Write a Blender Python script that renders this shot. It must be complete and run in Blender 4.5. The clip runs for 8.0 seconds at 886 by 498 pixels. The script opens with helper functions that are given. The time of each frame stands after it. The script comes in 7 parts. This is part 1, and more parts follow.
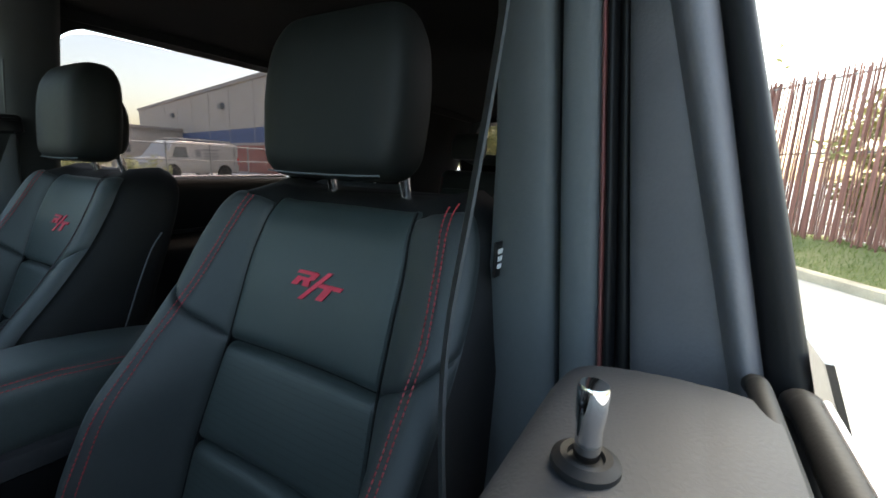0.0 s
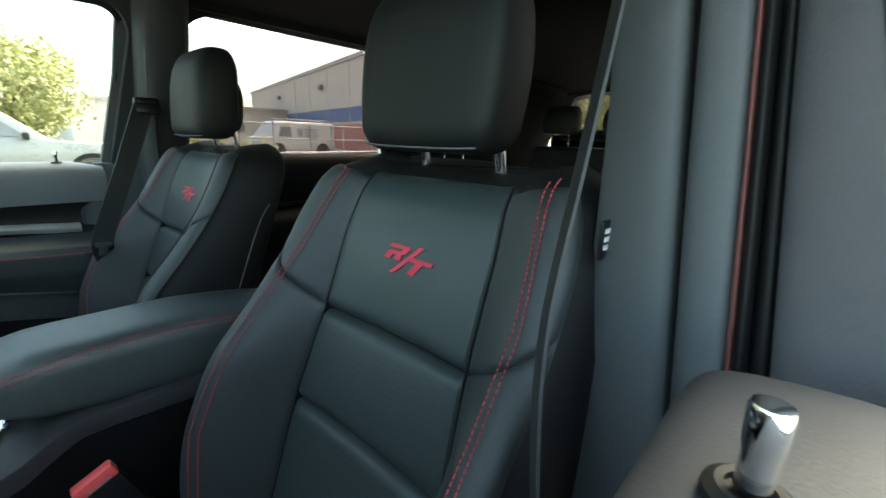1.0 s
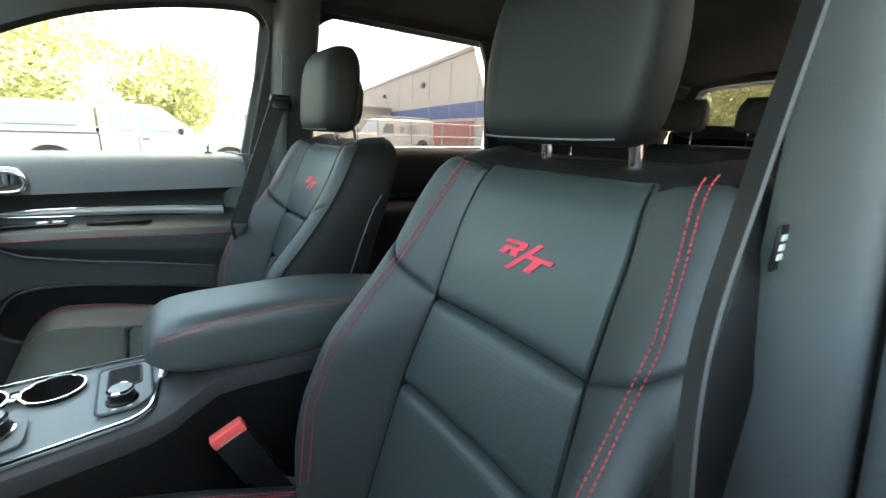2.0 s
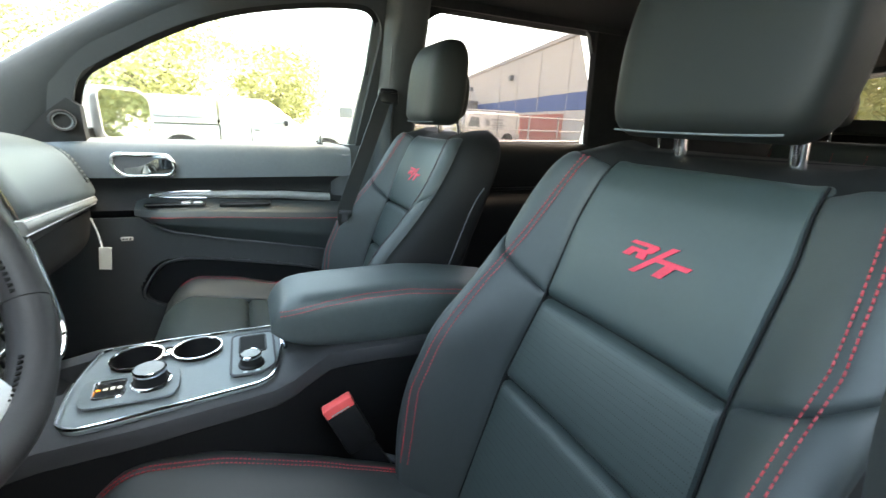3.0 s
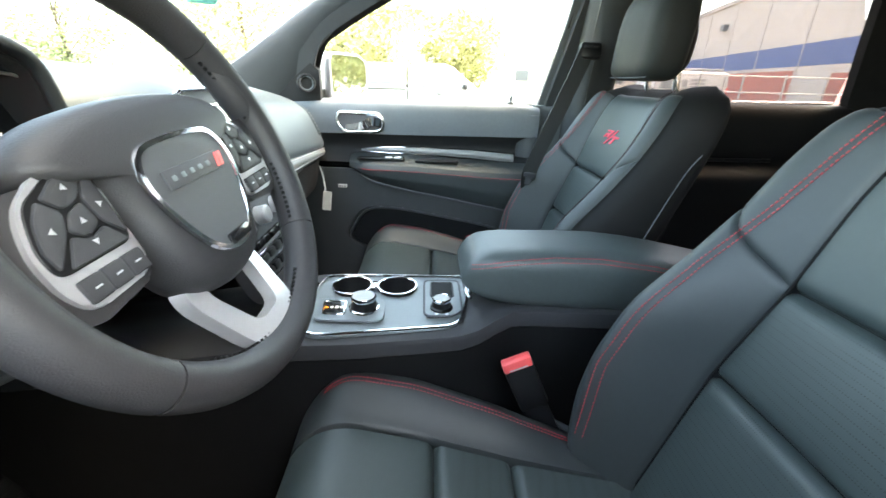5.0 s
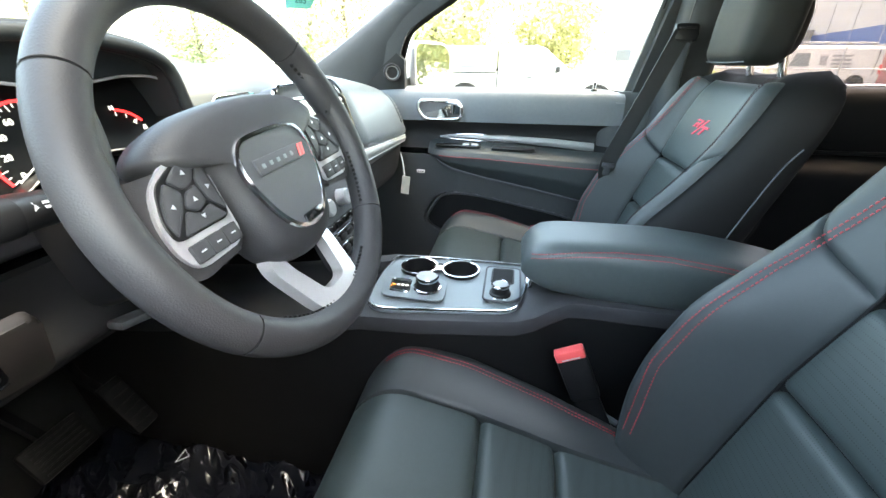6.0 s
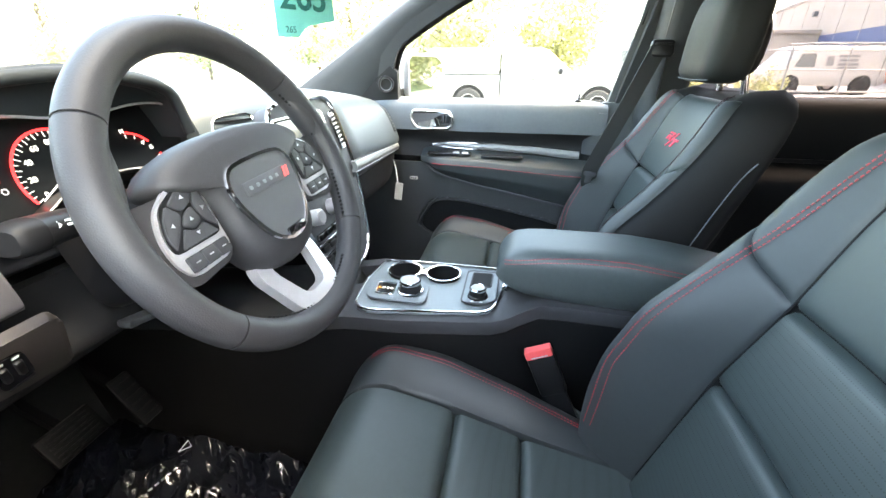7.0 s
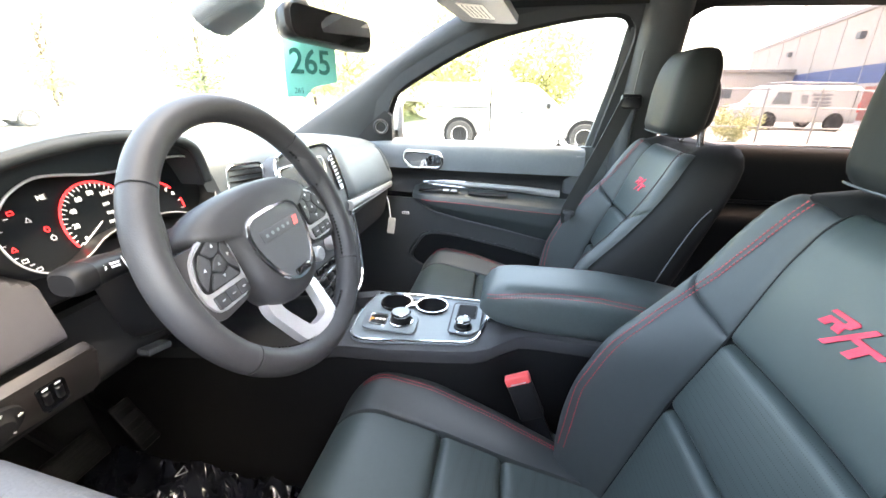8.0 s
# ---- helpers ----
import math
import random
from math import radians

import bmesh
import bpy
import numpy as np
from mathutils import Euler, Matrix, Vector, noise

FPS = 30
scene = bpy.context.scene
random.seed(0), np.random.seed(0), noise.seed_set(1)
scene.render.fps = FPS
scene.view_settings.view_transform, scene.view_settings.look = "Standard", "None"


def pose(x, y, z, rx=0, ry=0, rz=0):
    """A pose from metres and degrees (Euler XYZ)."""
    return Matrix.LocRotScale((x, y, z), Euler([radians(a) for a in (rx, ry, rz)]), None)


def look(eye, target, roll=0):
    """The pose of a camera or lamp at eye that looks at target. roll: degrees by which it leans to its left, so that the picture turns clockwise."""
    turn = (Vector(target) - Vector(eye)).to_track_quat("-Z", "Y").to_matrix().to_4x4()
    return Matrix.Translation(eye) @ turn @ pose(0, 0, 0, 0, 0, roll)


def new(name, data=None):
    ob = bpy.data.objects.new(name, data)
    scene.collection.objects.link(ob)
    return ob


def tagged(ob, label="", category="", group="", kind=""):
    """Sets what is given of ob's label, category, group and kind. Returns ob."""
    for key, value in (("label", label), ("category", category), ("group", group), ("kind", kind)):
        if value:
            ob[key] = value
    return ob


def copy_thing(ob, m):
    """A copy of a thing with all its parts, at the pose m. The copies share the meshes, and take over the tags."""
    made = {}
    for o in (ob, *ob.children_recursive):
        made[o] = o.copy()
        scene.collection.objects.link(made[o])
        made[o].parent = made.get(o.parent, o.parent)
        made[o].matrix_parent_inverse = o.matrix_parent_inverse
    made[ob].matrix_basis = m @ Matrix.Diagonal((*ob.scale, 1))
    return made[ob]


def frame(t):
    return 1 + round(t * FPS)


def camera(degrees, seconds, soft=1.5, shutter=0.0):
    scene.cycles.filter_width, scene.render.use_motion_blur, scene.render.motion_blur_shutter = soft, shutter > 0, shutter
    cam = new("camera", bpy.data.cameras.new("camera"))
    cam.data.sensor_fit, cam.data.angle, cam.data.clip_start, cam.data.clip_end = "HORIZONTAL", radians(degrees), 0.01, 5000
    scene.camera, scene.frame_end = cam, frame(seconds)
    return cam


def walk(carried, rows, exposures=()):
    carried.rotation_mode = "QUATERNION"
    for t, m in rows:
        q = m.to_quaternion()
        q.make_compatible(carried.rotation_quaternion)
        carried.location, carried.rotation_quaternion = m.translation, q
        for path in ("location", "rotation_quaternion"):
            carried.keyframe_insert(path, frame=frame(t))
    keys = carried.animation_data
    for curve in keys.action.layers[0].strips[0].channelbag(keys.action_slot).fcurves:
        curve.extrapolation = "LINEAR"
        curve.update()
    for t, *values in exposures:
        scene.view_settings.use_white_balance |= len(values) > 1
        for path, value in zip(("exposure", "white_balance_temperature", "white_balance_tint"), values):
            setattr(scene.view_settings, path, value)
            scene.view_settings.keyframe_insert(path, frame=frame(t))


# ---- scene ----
cam = camera(93.4, 8.0, shutter=0.3)
PATH = [
    (0, (-0.757, 0.348, 1.319), (0.224, -1.35, 0.926), 2.3),
    (0.5, (-0.754, 0.351, 1.313), (0.351, -1.24, 0.813), 2.3),
    (1, (-0.737, 0.339, 1.313), (0.546, -1.109, 0.804), 1.8),
    (1.5, (-0.721, 0.343, 1.308), (0.718, -0.947, 0.794), 2.0),
    (3, (-0.679, 0.394, 1.303), (1.059, -0.409, 0.725), 2.5),
    (3.5, (-0.674, 0.42, 1.301), (1.124, -0.222, 0.707), 2.9),
    (4, (-0.669, 0.438, 1.297), (1.175, -0.02, 0.671), 2.5),
    (4.5, (-0.66, 0.448, 1.29), (1.198, 0.161, 0.609), 2.4),
    (5, (-0.658, 0.448, 1.288), (1.194, 0.372, 0.537), 1.6),
    (5.2, (-0.659, 0.442, 1.29), (1.179, 0.464, 0.5), 1.2),
    (6.3, (-0.701, 0.398, 1.314), (1.096, 0.739, 0.504), 0.3),
    (6.5, (-0.71, 0.385, 1.324), (1.092, 0.722, 0.523), 0.4),
    (7, (-0.73, 0.359, 1.338), (1.065, 0.687, 0.519), 0.2),
    (7.5, (-0.76, 0.346, 1.356), (1.051, 0.664, 0.57), 1.3),
    (8, (-0.796, 0.341, 1.387), (1.054, 0.638, 0.687), 1.1),
]
EXPOSURES = [(0, 2.95, 7700, 0), (0.5, 3.5, 7000, -3), (1, 3.62, 8300, -7), (1.5, 4.2, 8900, -5), (3, 4.80, 8900, 0), (3.5, 4.88, 8800, 1), (5, 5.00, 8600, 2), (6.5, 5.25, 8400, 3), (8, 5.37, 8600, 9)]
walk(cam, [(t, look(eye, target, roll)) for t, eye, target, roll in PATH], EXPOSURES)

# ---- world and sun: bright hazy daylight ----
world = bpy.data.worlds.new("sky")
scene.world = world
world.use_nodes = True
_wn = world.node_tree.nodes
_sky = _wn.new("ShaderNodeTexSky")
_sky.sky_type = "NISHITA"
_sky.sun_disc = False
_sky.sun_elevation = radians(60)
_sky.sun_rotation = radians(186)
_sky.air_density, _sky.dust_density, _sky.ozone_density = 1.0, 3.0, 1.0
world.node_tree.links.new(_sky.outputs[0], _wn["Background"].inputs[0])
_wn["Background"].inputs[1].default_value = 0.15
sun = new("sun", bpy.data.lights.new("sun", "SUN"))
sun.data.energy, sun.data.angle, sun.data.color = 0.5, radians(30), (1.0, 0.98, 0.95)
# the hazy sun stands behind the car
sun.matrix_world = look((-0.6, -5.8, 10.0), (0, 0, 0))

# ---- materials ----


def mat(name, color, rough=0.5, metal=0.0, var=0.15, scale=6.0, bump=0.0, bscale=300.0, kind="noise", coat=0.0, fine=0.0, second=None, spec=0.5, rvar=0.08, rand=0.0):
    """A surface with colour variation at two scales, roughness variation and fine relief."""
    m = bpy.data.materials.new(name)
    m.use_nodes = True
    nt = m.node_tree
    N, L = nt.nodes, nt.links
    p = N["Principled BSDF"]
    p.inputs["Metallic"].default_value = metal
    p.inputs["Coat Weight"].default_value = coat
    p.inputs["Specular IOR Level"].default_value = spec
    tc = N.new("ShaderNodeTexCoord")
    big = N.new("ShaderNodeTexNoise")
    big.inputs["Scale"].default_value, big.inputs["Detail"].default_value = scale, 5
    small = N.new("ShaderNodeTexNoise")
    small.inputs["Scale"].default_value, small.inputs["Detail"].default_value = scale * 14, 3
    L.new(tc.outputs["Object"], big.inputs["Vector"])
    L.new(tc.outputs["Object"], small.inputs["Vector"])
    add = N.new("ShaderNodeMath")
    add.operation = "MULTIPLY_ADD"
    add.inputs[1].default_value, add.inputs[2].default_value = 0.4, 0.0
    L.new(small.outputs["Fac"], add.inputs[0])
    plus = N.new("ShaderNodeMath")
    plus.operation = "MULTIPLY_ADD"
    plus.inputs[1].default_value = 0.6
    L.new(big.outputs["Fac"], plus.inputs[0])
    L.new(add.outputs[0], plus.inputs[2])
    ramp = N.new("ShaderNodeValToRGB")
    lo = [max(0.0, c * (1 - var)) for c in color]
    hi = [min(1.0, c * (1 + var)) for c in (second or color)]
    ramp.color_ramp.elements[0].position, ramp.color_ramp.elements[1].position = 0.3, 0.7
    ramp.color_ramp.elements[0].color, ramp.color_ramp.elements[1].color = (*lo, 1), (*hi, 1)
    L.new(plus.outputs[0], ramp.inputs["Fac"])
    out = ramp.outputs["Color"]
    if rand:
        info = N.new("ShaderNodeObjectInfo")
        hsv = N.new("ShaderNodeHueSaturation")
        mr = N.new("ShaderNodeMapRange")
        mr.inputs["To Min"].default_value, mr.inputs["To Max"].default_value = 1 - rand, 1 + rand
        L.new(info.outputs["Random"], mr.inputs["Value"])
        L.new(mr.outputs[0], hsv.inputs["Value"])
        L.new(out, hsv.inputs["Color"])
        out = hsv.outputs["Color"]
    L.new(out, p.inputs["Base Color"])
    rr = N.new("ShaderNodeMapRange")
    rr.inputs["To Min"].default_value, rr.inputs["To Max"].default_value = max(0.02, rough - rvar), min(1.0, rough + rvar)
    L.new(plus.outputs[0], rr.inputs["Value"])
    L.new(rr.outputs[0], p.inputs["Roughness"])
    if bump:
        if kind == "perforated":
            # rows of fine punched holes
            tex = N.new("ShaderNodeTexVoronoi")
            tex.inputs["Scale"].default_value, tex.inputs["Randomness"].default_value = bscale, 0.0
            hole = N.new("ShaderNodeMapRange")
            hole.inputs["From Min"].default_value, hole.inputs["From Max"].default_value = 0.18, 0.30
            L.new(tex.outputs["Distance"], hole.inputs["Value"])
            height = hole.outputs[0]
            dark = N.new("ShaderNodeMix")
            dark.data_type, dark.blend_type = "RGBA", "MULTIPLY"
            dark.inputs["Factor"].default_value = 0.75
            L.new(out, dark.inputs["A"])
            L.new(hole.outputs[0], dark.inputs["B"])
            L.new(dark.outputs["Result"], p.inputs["Base Color"])
        elif kind == "leather":
            tex = N.new("ShaderNodeTexVoronoi")
            tex.feature = "DISTANCE_TO_EDGE"
            tex.inputs["Scale"].default_value = bscale
            height = tex.outputs["Distance"]
        else:
            tex = N.new("ShaderNodeTexNoise")
            tex.inputs["Scale"].default_value, tex.inputs["Detail"].default_value = bscale, 3
            height = tex.outputs["Fac"]
        L.new(tc.outputs["Object"], tex.inputs["Vector"])
        b = N.new("ShaderNodeBump")
        b.inputs["Strength"].default_value, b.inputs["Distance"].default_value = bump, 0.001
        L.new(height, b.inputs["Height"])
        if fine:
            b2 = N.new("ShaderNodeBump")
            b2.inputs["Strength"].default_value, b2.inputs["Distance"].default_value = fine, 0.004
            L.new(big.outputs["Fac"], b2.inputs["Height"])
            L.new(b2.outputs[0], b.inputs["Normal"])
        L.new(b.outputs[0], p.inputs["Normal"])
    return m


def glass(name, color=(1, 1, 1), rough=0.0):
    m = bpy.data.materials.new(name)
    m.use_nodes = True
    N, L = m.node_tree.nodes, m.node_tree.links
    N.remove(N["Principled BSDF"])
    tr, gl, mix = N.new("ShaderNodeBsdfTransparent"), N.new("ShaderNodeBsdfGlossy"), N.new("ShaderNodeMixShader")
    lw, pw, sc = N.new("ShaderNodeLayerWeight"), N.new("ShaderNodeMath"), N.new("ShaderNodeMath")
    pw.operation, sc.operation = "POWER", "MULTIPLY_ADD"
    pw.inputs[1].default_value, sc.inputs[1].default_value, sc.inputs[2].default_value = 5.0, 0.45, 0.02
    tr.inputs["Color"].default_value = (*color, 1)
    gl.inputs["Roughness"].default_value = rough
    L.new(lw.outputs["Facing"], pw.inputs[0])
    L.new(pw.outputs[0], sc.inputs[0])
    L.new(sc.outputs[0], mix.inputs[0])
    L.new(tr.outputs[0], mix.inputs[1])
    L.new(gl.outputs[0], mix.inputs[2])
    L.new(mix.outputs[0], N["Material Output"].inputs["Surface"])
    return m


def glow(name, color, strength):
    m = bpy.data.materials.new(name)
    m.use_nodes = True
    p = m.node_tree.nodes["Principled BSDF"]
    p.inputs["Base Color"].default_value = (*[c * 0.3 for c in color], 1)
    p.inputs["Emission Color"].default_value = (*color, 1)
    p.inputs["Emission Strength"].default_value = strength
    return m


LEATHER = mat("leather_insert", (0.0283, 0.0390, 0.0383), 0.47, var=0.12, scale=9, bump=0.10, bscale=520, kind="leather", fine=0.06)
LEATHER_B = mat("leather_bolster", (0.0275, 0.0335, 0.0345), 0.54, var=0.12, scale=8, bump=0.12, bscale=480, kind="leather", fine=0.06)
# lid leather, lightened: the sky's sheen on its top is put into the colour
LIDSHEEN = mat("leather_lid_sheen", (0.0540, 0.0650, 0.0640), 0.46, var=0.12, scale=9, bump=0.12, bscale=480, kind="leather", fine=0.06)
# bolster leather again, darkened in colour for the shade low beside the console
CUSHSHADE = mat("leather_cushion_shaded", (0.0190, 0.0236, 0.0250), 0.52, var=0.12, scale=8, bump=0.12, bscale=480, kind="leather", fine=0.06)
LEATHER_W = mat("leather_wheel", (0.0295, 0.0286, 0.0304), 0.5, var=0.12, scale=14, bump=0.22, bscale=420, kind="leather")
LEATHER_P = mat("leather_perforated", (0.0306, 0.0413, 0.0405), 0.5, var=0.10, scale=9, bump=0.05, bscale=340, kind="perforated", fine=0.06)
# seat leather for the headrests, with the shade up there put into its colour
HEADSHADE = mat("headrest_leather_shaded", (0.0086, 0.0101, 0.0098), 0.58, var=0.12, scale=8, bump=0.12, bscale=480, kind="leather", fine=0.06, spec=0.3)
# hood vinyl, darkened so that its colour holds the shadow under the hood
HOODSHADE = mat("hood_vinyl_shaded", (0.0120, 0.0150, 0.0175), 0.55, var=0.10, scale=8, bump=0.22, bscale=560, kind="leather", fine=0.05, spec=0.2)
# console side below the seam: footwell shade painted in as a near-black colour
SKIRT = mat("console_skirt_shaded", (0.0063, 0.0063, 0.0066), 0.6, var=0.12, scale=8, bump=0.2, bscale=900, spec=0.2)
# near-black stand-in for shaded trim: seat sides and rear doors
SHADEVINYL = mat("shaded_vinyl", (0.0078, 0.0078, 0.0081), 0.68, var=0.12, scale=8, bump=0.12, bscale=480, kind="leather", fine=0.06, spec=0.08)
DARK = mat("seat_core", (0.0060, 0.0060, 0.0065), 0.7, var=0.1, scale=20)
PLASTIC = mat("moulded_plastic", (0.0544, 0.0553, 0.0603), 0.55, var=0.10, scale=10, bump=0.25, bscale=900)
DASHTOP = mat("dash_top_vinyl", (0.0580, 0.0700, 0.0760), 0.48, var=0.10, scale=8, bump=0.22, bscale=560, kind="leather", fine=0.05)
# lilac-grey dash vinyl, its colour also dimmed for the weaker light there
DASHDIM = mat("dash_vinyl_dimmed", (0.0340, 0.0323, 0.0348), 0.5, var=0.10, scale=8, bump=0.22, bscale=560, kind="leather", fine=0.05)
# passenger door vinyl, paler: the window light on it is put into the colour
DOORLIT = mat("door_vinyl_lit", (0.1193, 0.1316, 0.1404), 0.52, var=0.10, scale=8, bump=0.22, bscale=520, kind="leather", fine=0.05)
# lower door plastic, its colour also darkened for the shade under the dash
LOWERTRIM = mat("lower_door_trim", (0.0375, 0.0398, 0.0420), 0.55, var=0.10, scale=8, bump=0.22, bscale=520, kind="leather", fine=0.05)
# the same vinyl on the driver door, darkened in colour for its shade
DOORSHADE = mat("door_vinyl_shaded", (0.0215, 0.0235, 0.0280), 0.6, var=0.10, scale=30, bump=0.2, bscale=330, kind="leather", fine=0.05, spec=0.2)
FRAMETRIM = mat("door_frame_trim", (0.085, 0.084, 0.094), 0.6, var=0.10, scale=30, bump=0.3, bscale=420, fine=0.05)
PILLARB = mat("centre_pillar_trim", (0.0819, 0.0907, 0.0945), 0.6, var=0.08, scale=12, bump=0.28, bscale=420, spec=0.25)
PILLARA = mat("windscreen_pillar_trim", (0.0360, 0.0392, 0.0416), 0.62, var=0.08, scale=12, bump=0.28, bscale=420, spec=0.15)
PILLAR = mat("pillar_trim", (0.097, 0.106, 0.112), 0.6, var=0.08, scale=12, bump=0.28, bscale=420, spec=0.25)
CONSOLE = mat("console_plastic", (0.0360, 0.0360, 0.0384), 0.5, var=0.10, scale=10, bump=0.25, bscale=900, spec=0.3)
KNEE = mat("knee_panel_plastic", (0.020, 0.020, 0.021), 0.6, var=0.12, scale=10, bump=0.25, bscale=900, spec=0.15)
BLACK = mat("black_plastic", (0.0091, 0.0091, 0.0098), 0.38, var=0.15, scale=20, bump=0.08, bscale=700)
RUBBER = mat("black_rubber", (0.0070, 0.0070, 0.0077), 0.55, var=0.2, scale=30, bump=0.1, bscale=500)
GLOSSBLACK = mat("gloss_black", (0.008, 0.008, 0.009), 0.12, var=0.1, scale=10)
CHROME = mat("chrome", (0.82, 0.83, 0.85), 0.08, metal=1.0, var=0.03, scale=14, rvar=0.03)
PLATE = mat("control_plate", (0.1537, 0.1754, 0.1812), 0.42, var=0.08, scale=14, bump=0.10, bscale=900)
SATIN = mat("satin_silver", (0.6200, 0.6100, 0.6200), 0.34, metal=0.7, var=0.05, scale=20, bump=0.05, bscale=900)
BRUSHED = mat("brushed_trim", (0.3000, 0.2950, 0.2850), 0.5, metal=0.55, var=0.08, scale=30, bump=0.05, bscale=900)
BRONZE = mat("warm_grey_trim", (0.0390, 0.0330, 0.0300), 0.42, metal=0.1, var=0.1, scale=12, bump=0.08, bscale=900)
REDTHREAD = mat("red_thread", (0.33, 0.026, 0.036), 0.6, var=0.2, scale=60)
# the red thread as it looks in shadow, darkened in its colour
SHADETHREAD = mat("red_thread_shaded", (0.030, 0.012, 0.014), 0.6, var=0.2, scale=60)
REDEMB = mat("red_embroidery", (0.62, 0.030, 0.065), 0.55, var=0.2, scale=160, bump=0.5, bscale=1200)
REDPLASTIC = mat("red_button", (0.88, 0.11, 0.11), 0.35, var=0.08, scale=30)
HEADLINER = mat("headliner_cloth", (0.0132, 0.0132, 0.0141), 0.9, var=0.2, scale=40, bump=0.3, bscale=900)
CARPET = mat("carpet", (0.0100, 0.0110, 0.0110), 0.95, var=0.4, scale=60, bump=0.6, bscale=700)
WEBBING = mat("belt_webbing", (0.0210, 0.0221, 0.0226), 0.6, var=0.15, scale=200, bump=0.3, bscale=900)
WHITEPRINT = mat("white_print", (0.75, 0.76, 0.76), 0.5, var=0.04, scale=40)
PAPER = mat("paper_tag", (0.62, 0.58, 0.52), 0.7, var=0.08, scale=40)
TEAL = mat("teal_card", (0.16, 0.55, 0.50), 0.55, var=0.06, scale=20)
TEALINK = mat("dark_teal_ink", (0.010, 0.13, 0.12), 0.5, var=0.1, scale=40)
GLASS = glass("clear_glass", (0.84, 0.86, 0.85))
TINT = glass("tinted_glass", (0.52, 0.485, 0.485))
MIRROR = mat("mirror_silver", (0.9, 0.9, 0.9), 0.02, metal=1.0, var=0.01, rvar=0.01)
SCREEN = mat("display_glass", (0.010, 0.010, 0.011), 0.10, var=0.05, coat=0.5)
GAUGE_RED = glow("gauge_red_light", (1.0, 0.03, 0.04), 0.16)
GAUGE_DIM = glow("gauge_dim_light", (0.9, 0.9, 1.0), 0.03)
DIALFACE = mat("dial_face", (0.0040, 0.0048, 0.0058), 0.45, var=0.1, scale=12, spec=0.15)
GAUGE_WHITE = glow("gauge_white_light", (0.9, 0.95, 1.0), 0.06)
AMBER = glow("lamp_amber", (1.0, 0.35, 0.05), 0.12)
SHEET = mat("black_film", (0.007, 0.008, 0.012), 0.13, var=0.2, scale=10, coat=0.2, bump=0.12, bscale=60)
REDBAND = mat("red_seal_lip", (0.16, 0.05, 0.045), 0.5, var=0.15, scale=20)

for soft_mat, gloss in ((RUBBER, 0.22), (DOORSHADE, 0.3), (SHADEVINYL, 0.22), (PILLARA, 0.2), (LEATHER_W, 0.32), (HEADSHADE, 0.22), (BLACK, 0.3), (DARK, 0.2), (HEADLINER, 0.15), (SKIRT, 0.25)):
    soft_mat.node_tree.nodes["Principled BSDF"].inputs["Specular IOR Level"].default_value = gloss

# ---- mesh helpers ----


def mesh_of(verts, faces):
    bm = bmesh.new()
    vs = [bm.verts.new(v) for v in verts]
    for f in faces:
        try:
            bm.faces.new([vs[i] for i in f])
        except ValueError:
            pass
    return bm


def merged(*bms):
    """One bmesh out of several."""
    out = bmesh.new()
    for b in bms:
        me = bpy.data.meshes.new("tmp")
        b.to_mesh(me)
        b.free()
        out.from_mesh(me)
        bpy.data.meshes.remove(me)
    return out


def moved(bm, m):
    bmesh.ops.transform(bm, matrix=m, verts=bm.verts)
    return bm


def linked(name, bm, material, angle=40.0):
    bmesh.ops.recalc_face_normals(bm, faces=bm.faces)
    me = bpy.data.meshes.new(name)
    bm.to_mesh(me)
    bm.free()
    me.materials.append(material)
    me.shade_smooth()
    me.set_sharp_from_angle(angle=radians(angle))
    return new(name, me)


def part(name, bm, material, parent, label="", angle=40.0):
    ob = linked(name, bm, material, angle)
    ob.parent = parent
    if label:
        ob["label"] = label
    return ob


def thing(name, label, category, at=(0, 0, 0), group="", kind="", m=None):
    ob = new(name)
    ob.empty_display_size = 0.05
    ob.matrix_world = m if m is not None else Matrix.Translation(at)
    return tagged(ob, label, category, group, kind)


def rbox(size, bev=0.004, at=(0, 0, 0), seg=2, m=None):
    bm = bmesh.new()
    bmesh.ops.create_cube(bm, size=1.0)
    bmesh.ops.scale(bm, vec=size, verts=bm.verts)
    if bev:
        bmesh.ops.bevel(bm, geom=list(bm.edges), offset=bev, segments=seg, profile=0.5, affect="EDGES", clamp_overlap=True)
    if m is not None:
        moved(bm, m)
    bmesh.ops.translate(bm, vec=at, verts=bm.verts)
    return bm


def disc(r, h, n=32, bev=0.0, m=None, r2=None):
    """A cylinder or cone standing on z = 0."""
    bm = bmesh.new()
    bmesh.ops.create_cone(bm, cap_ends=True, segments=n, radius1=r, radius2=r if r2 is None else r2, depth=h)
    bmesh.ops.translate(bm, vec=(0, 0, h / 2), verts=bm.verts)
    if bev:
        es = [e for e in bm.edges if abs(e.verts[0].co.z - e.verts[1].co.z) < 1e-6]
        bmesh.ops.bevel(bm, geom=es, offset=bev, segments=2, profile=0.5, affect="EDGES")
    if m is not None:
        moved(bm, m)
    return bm


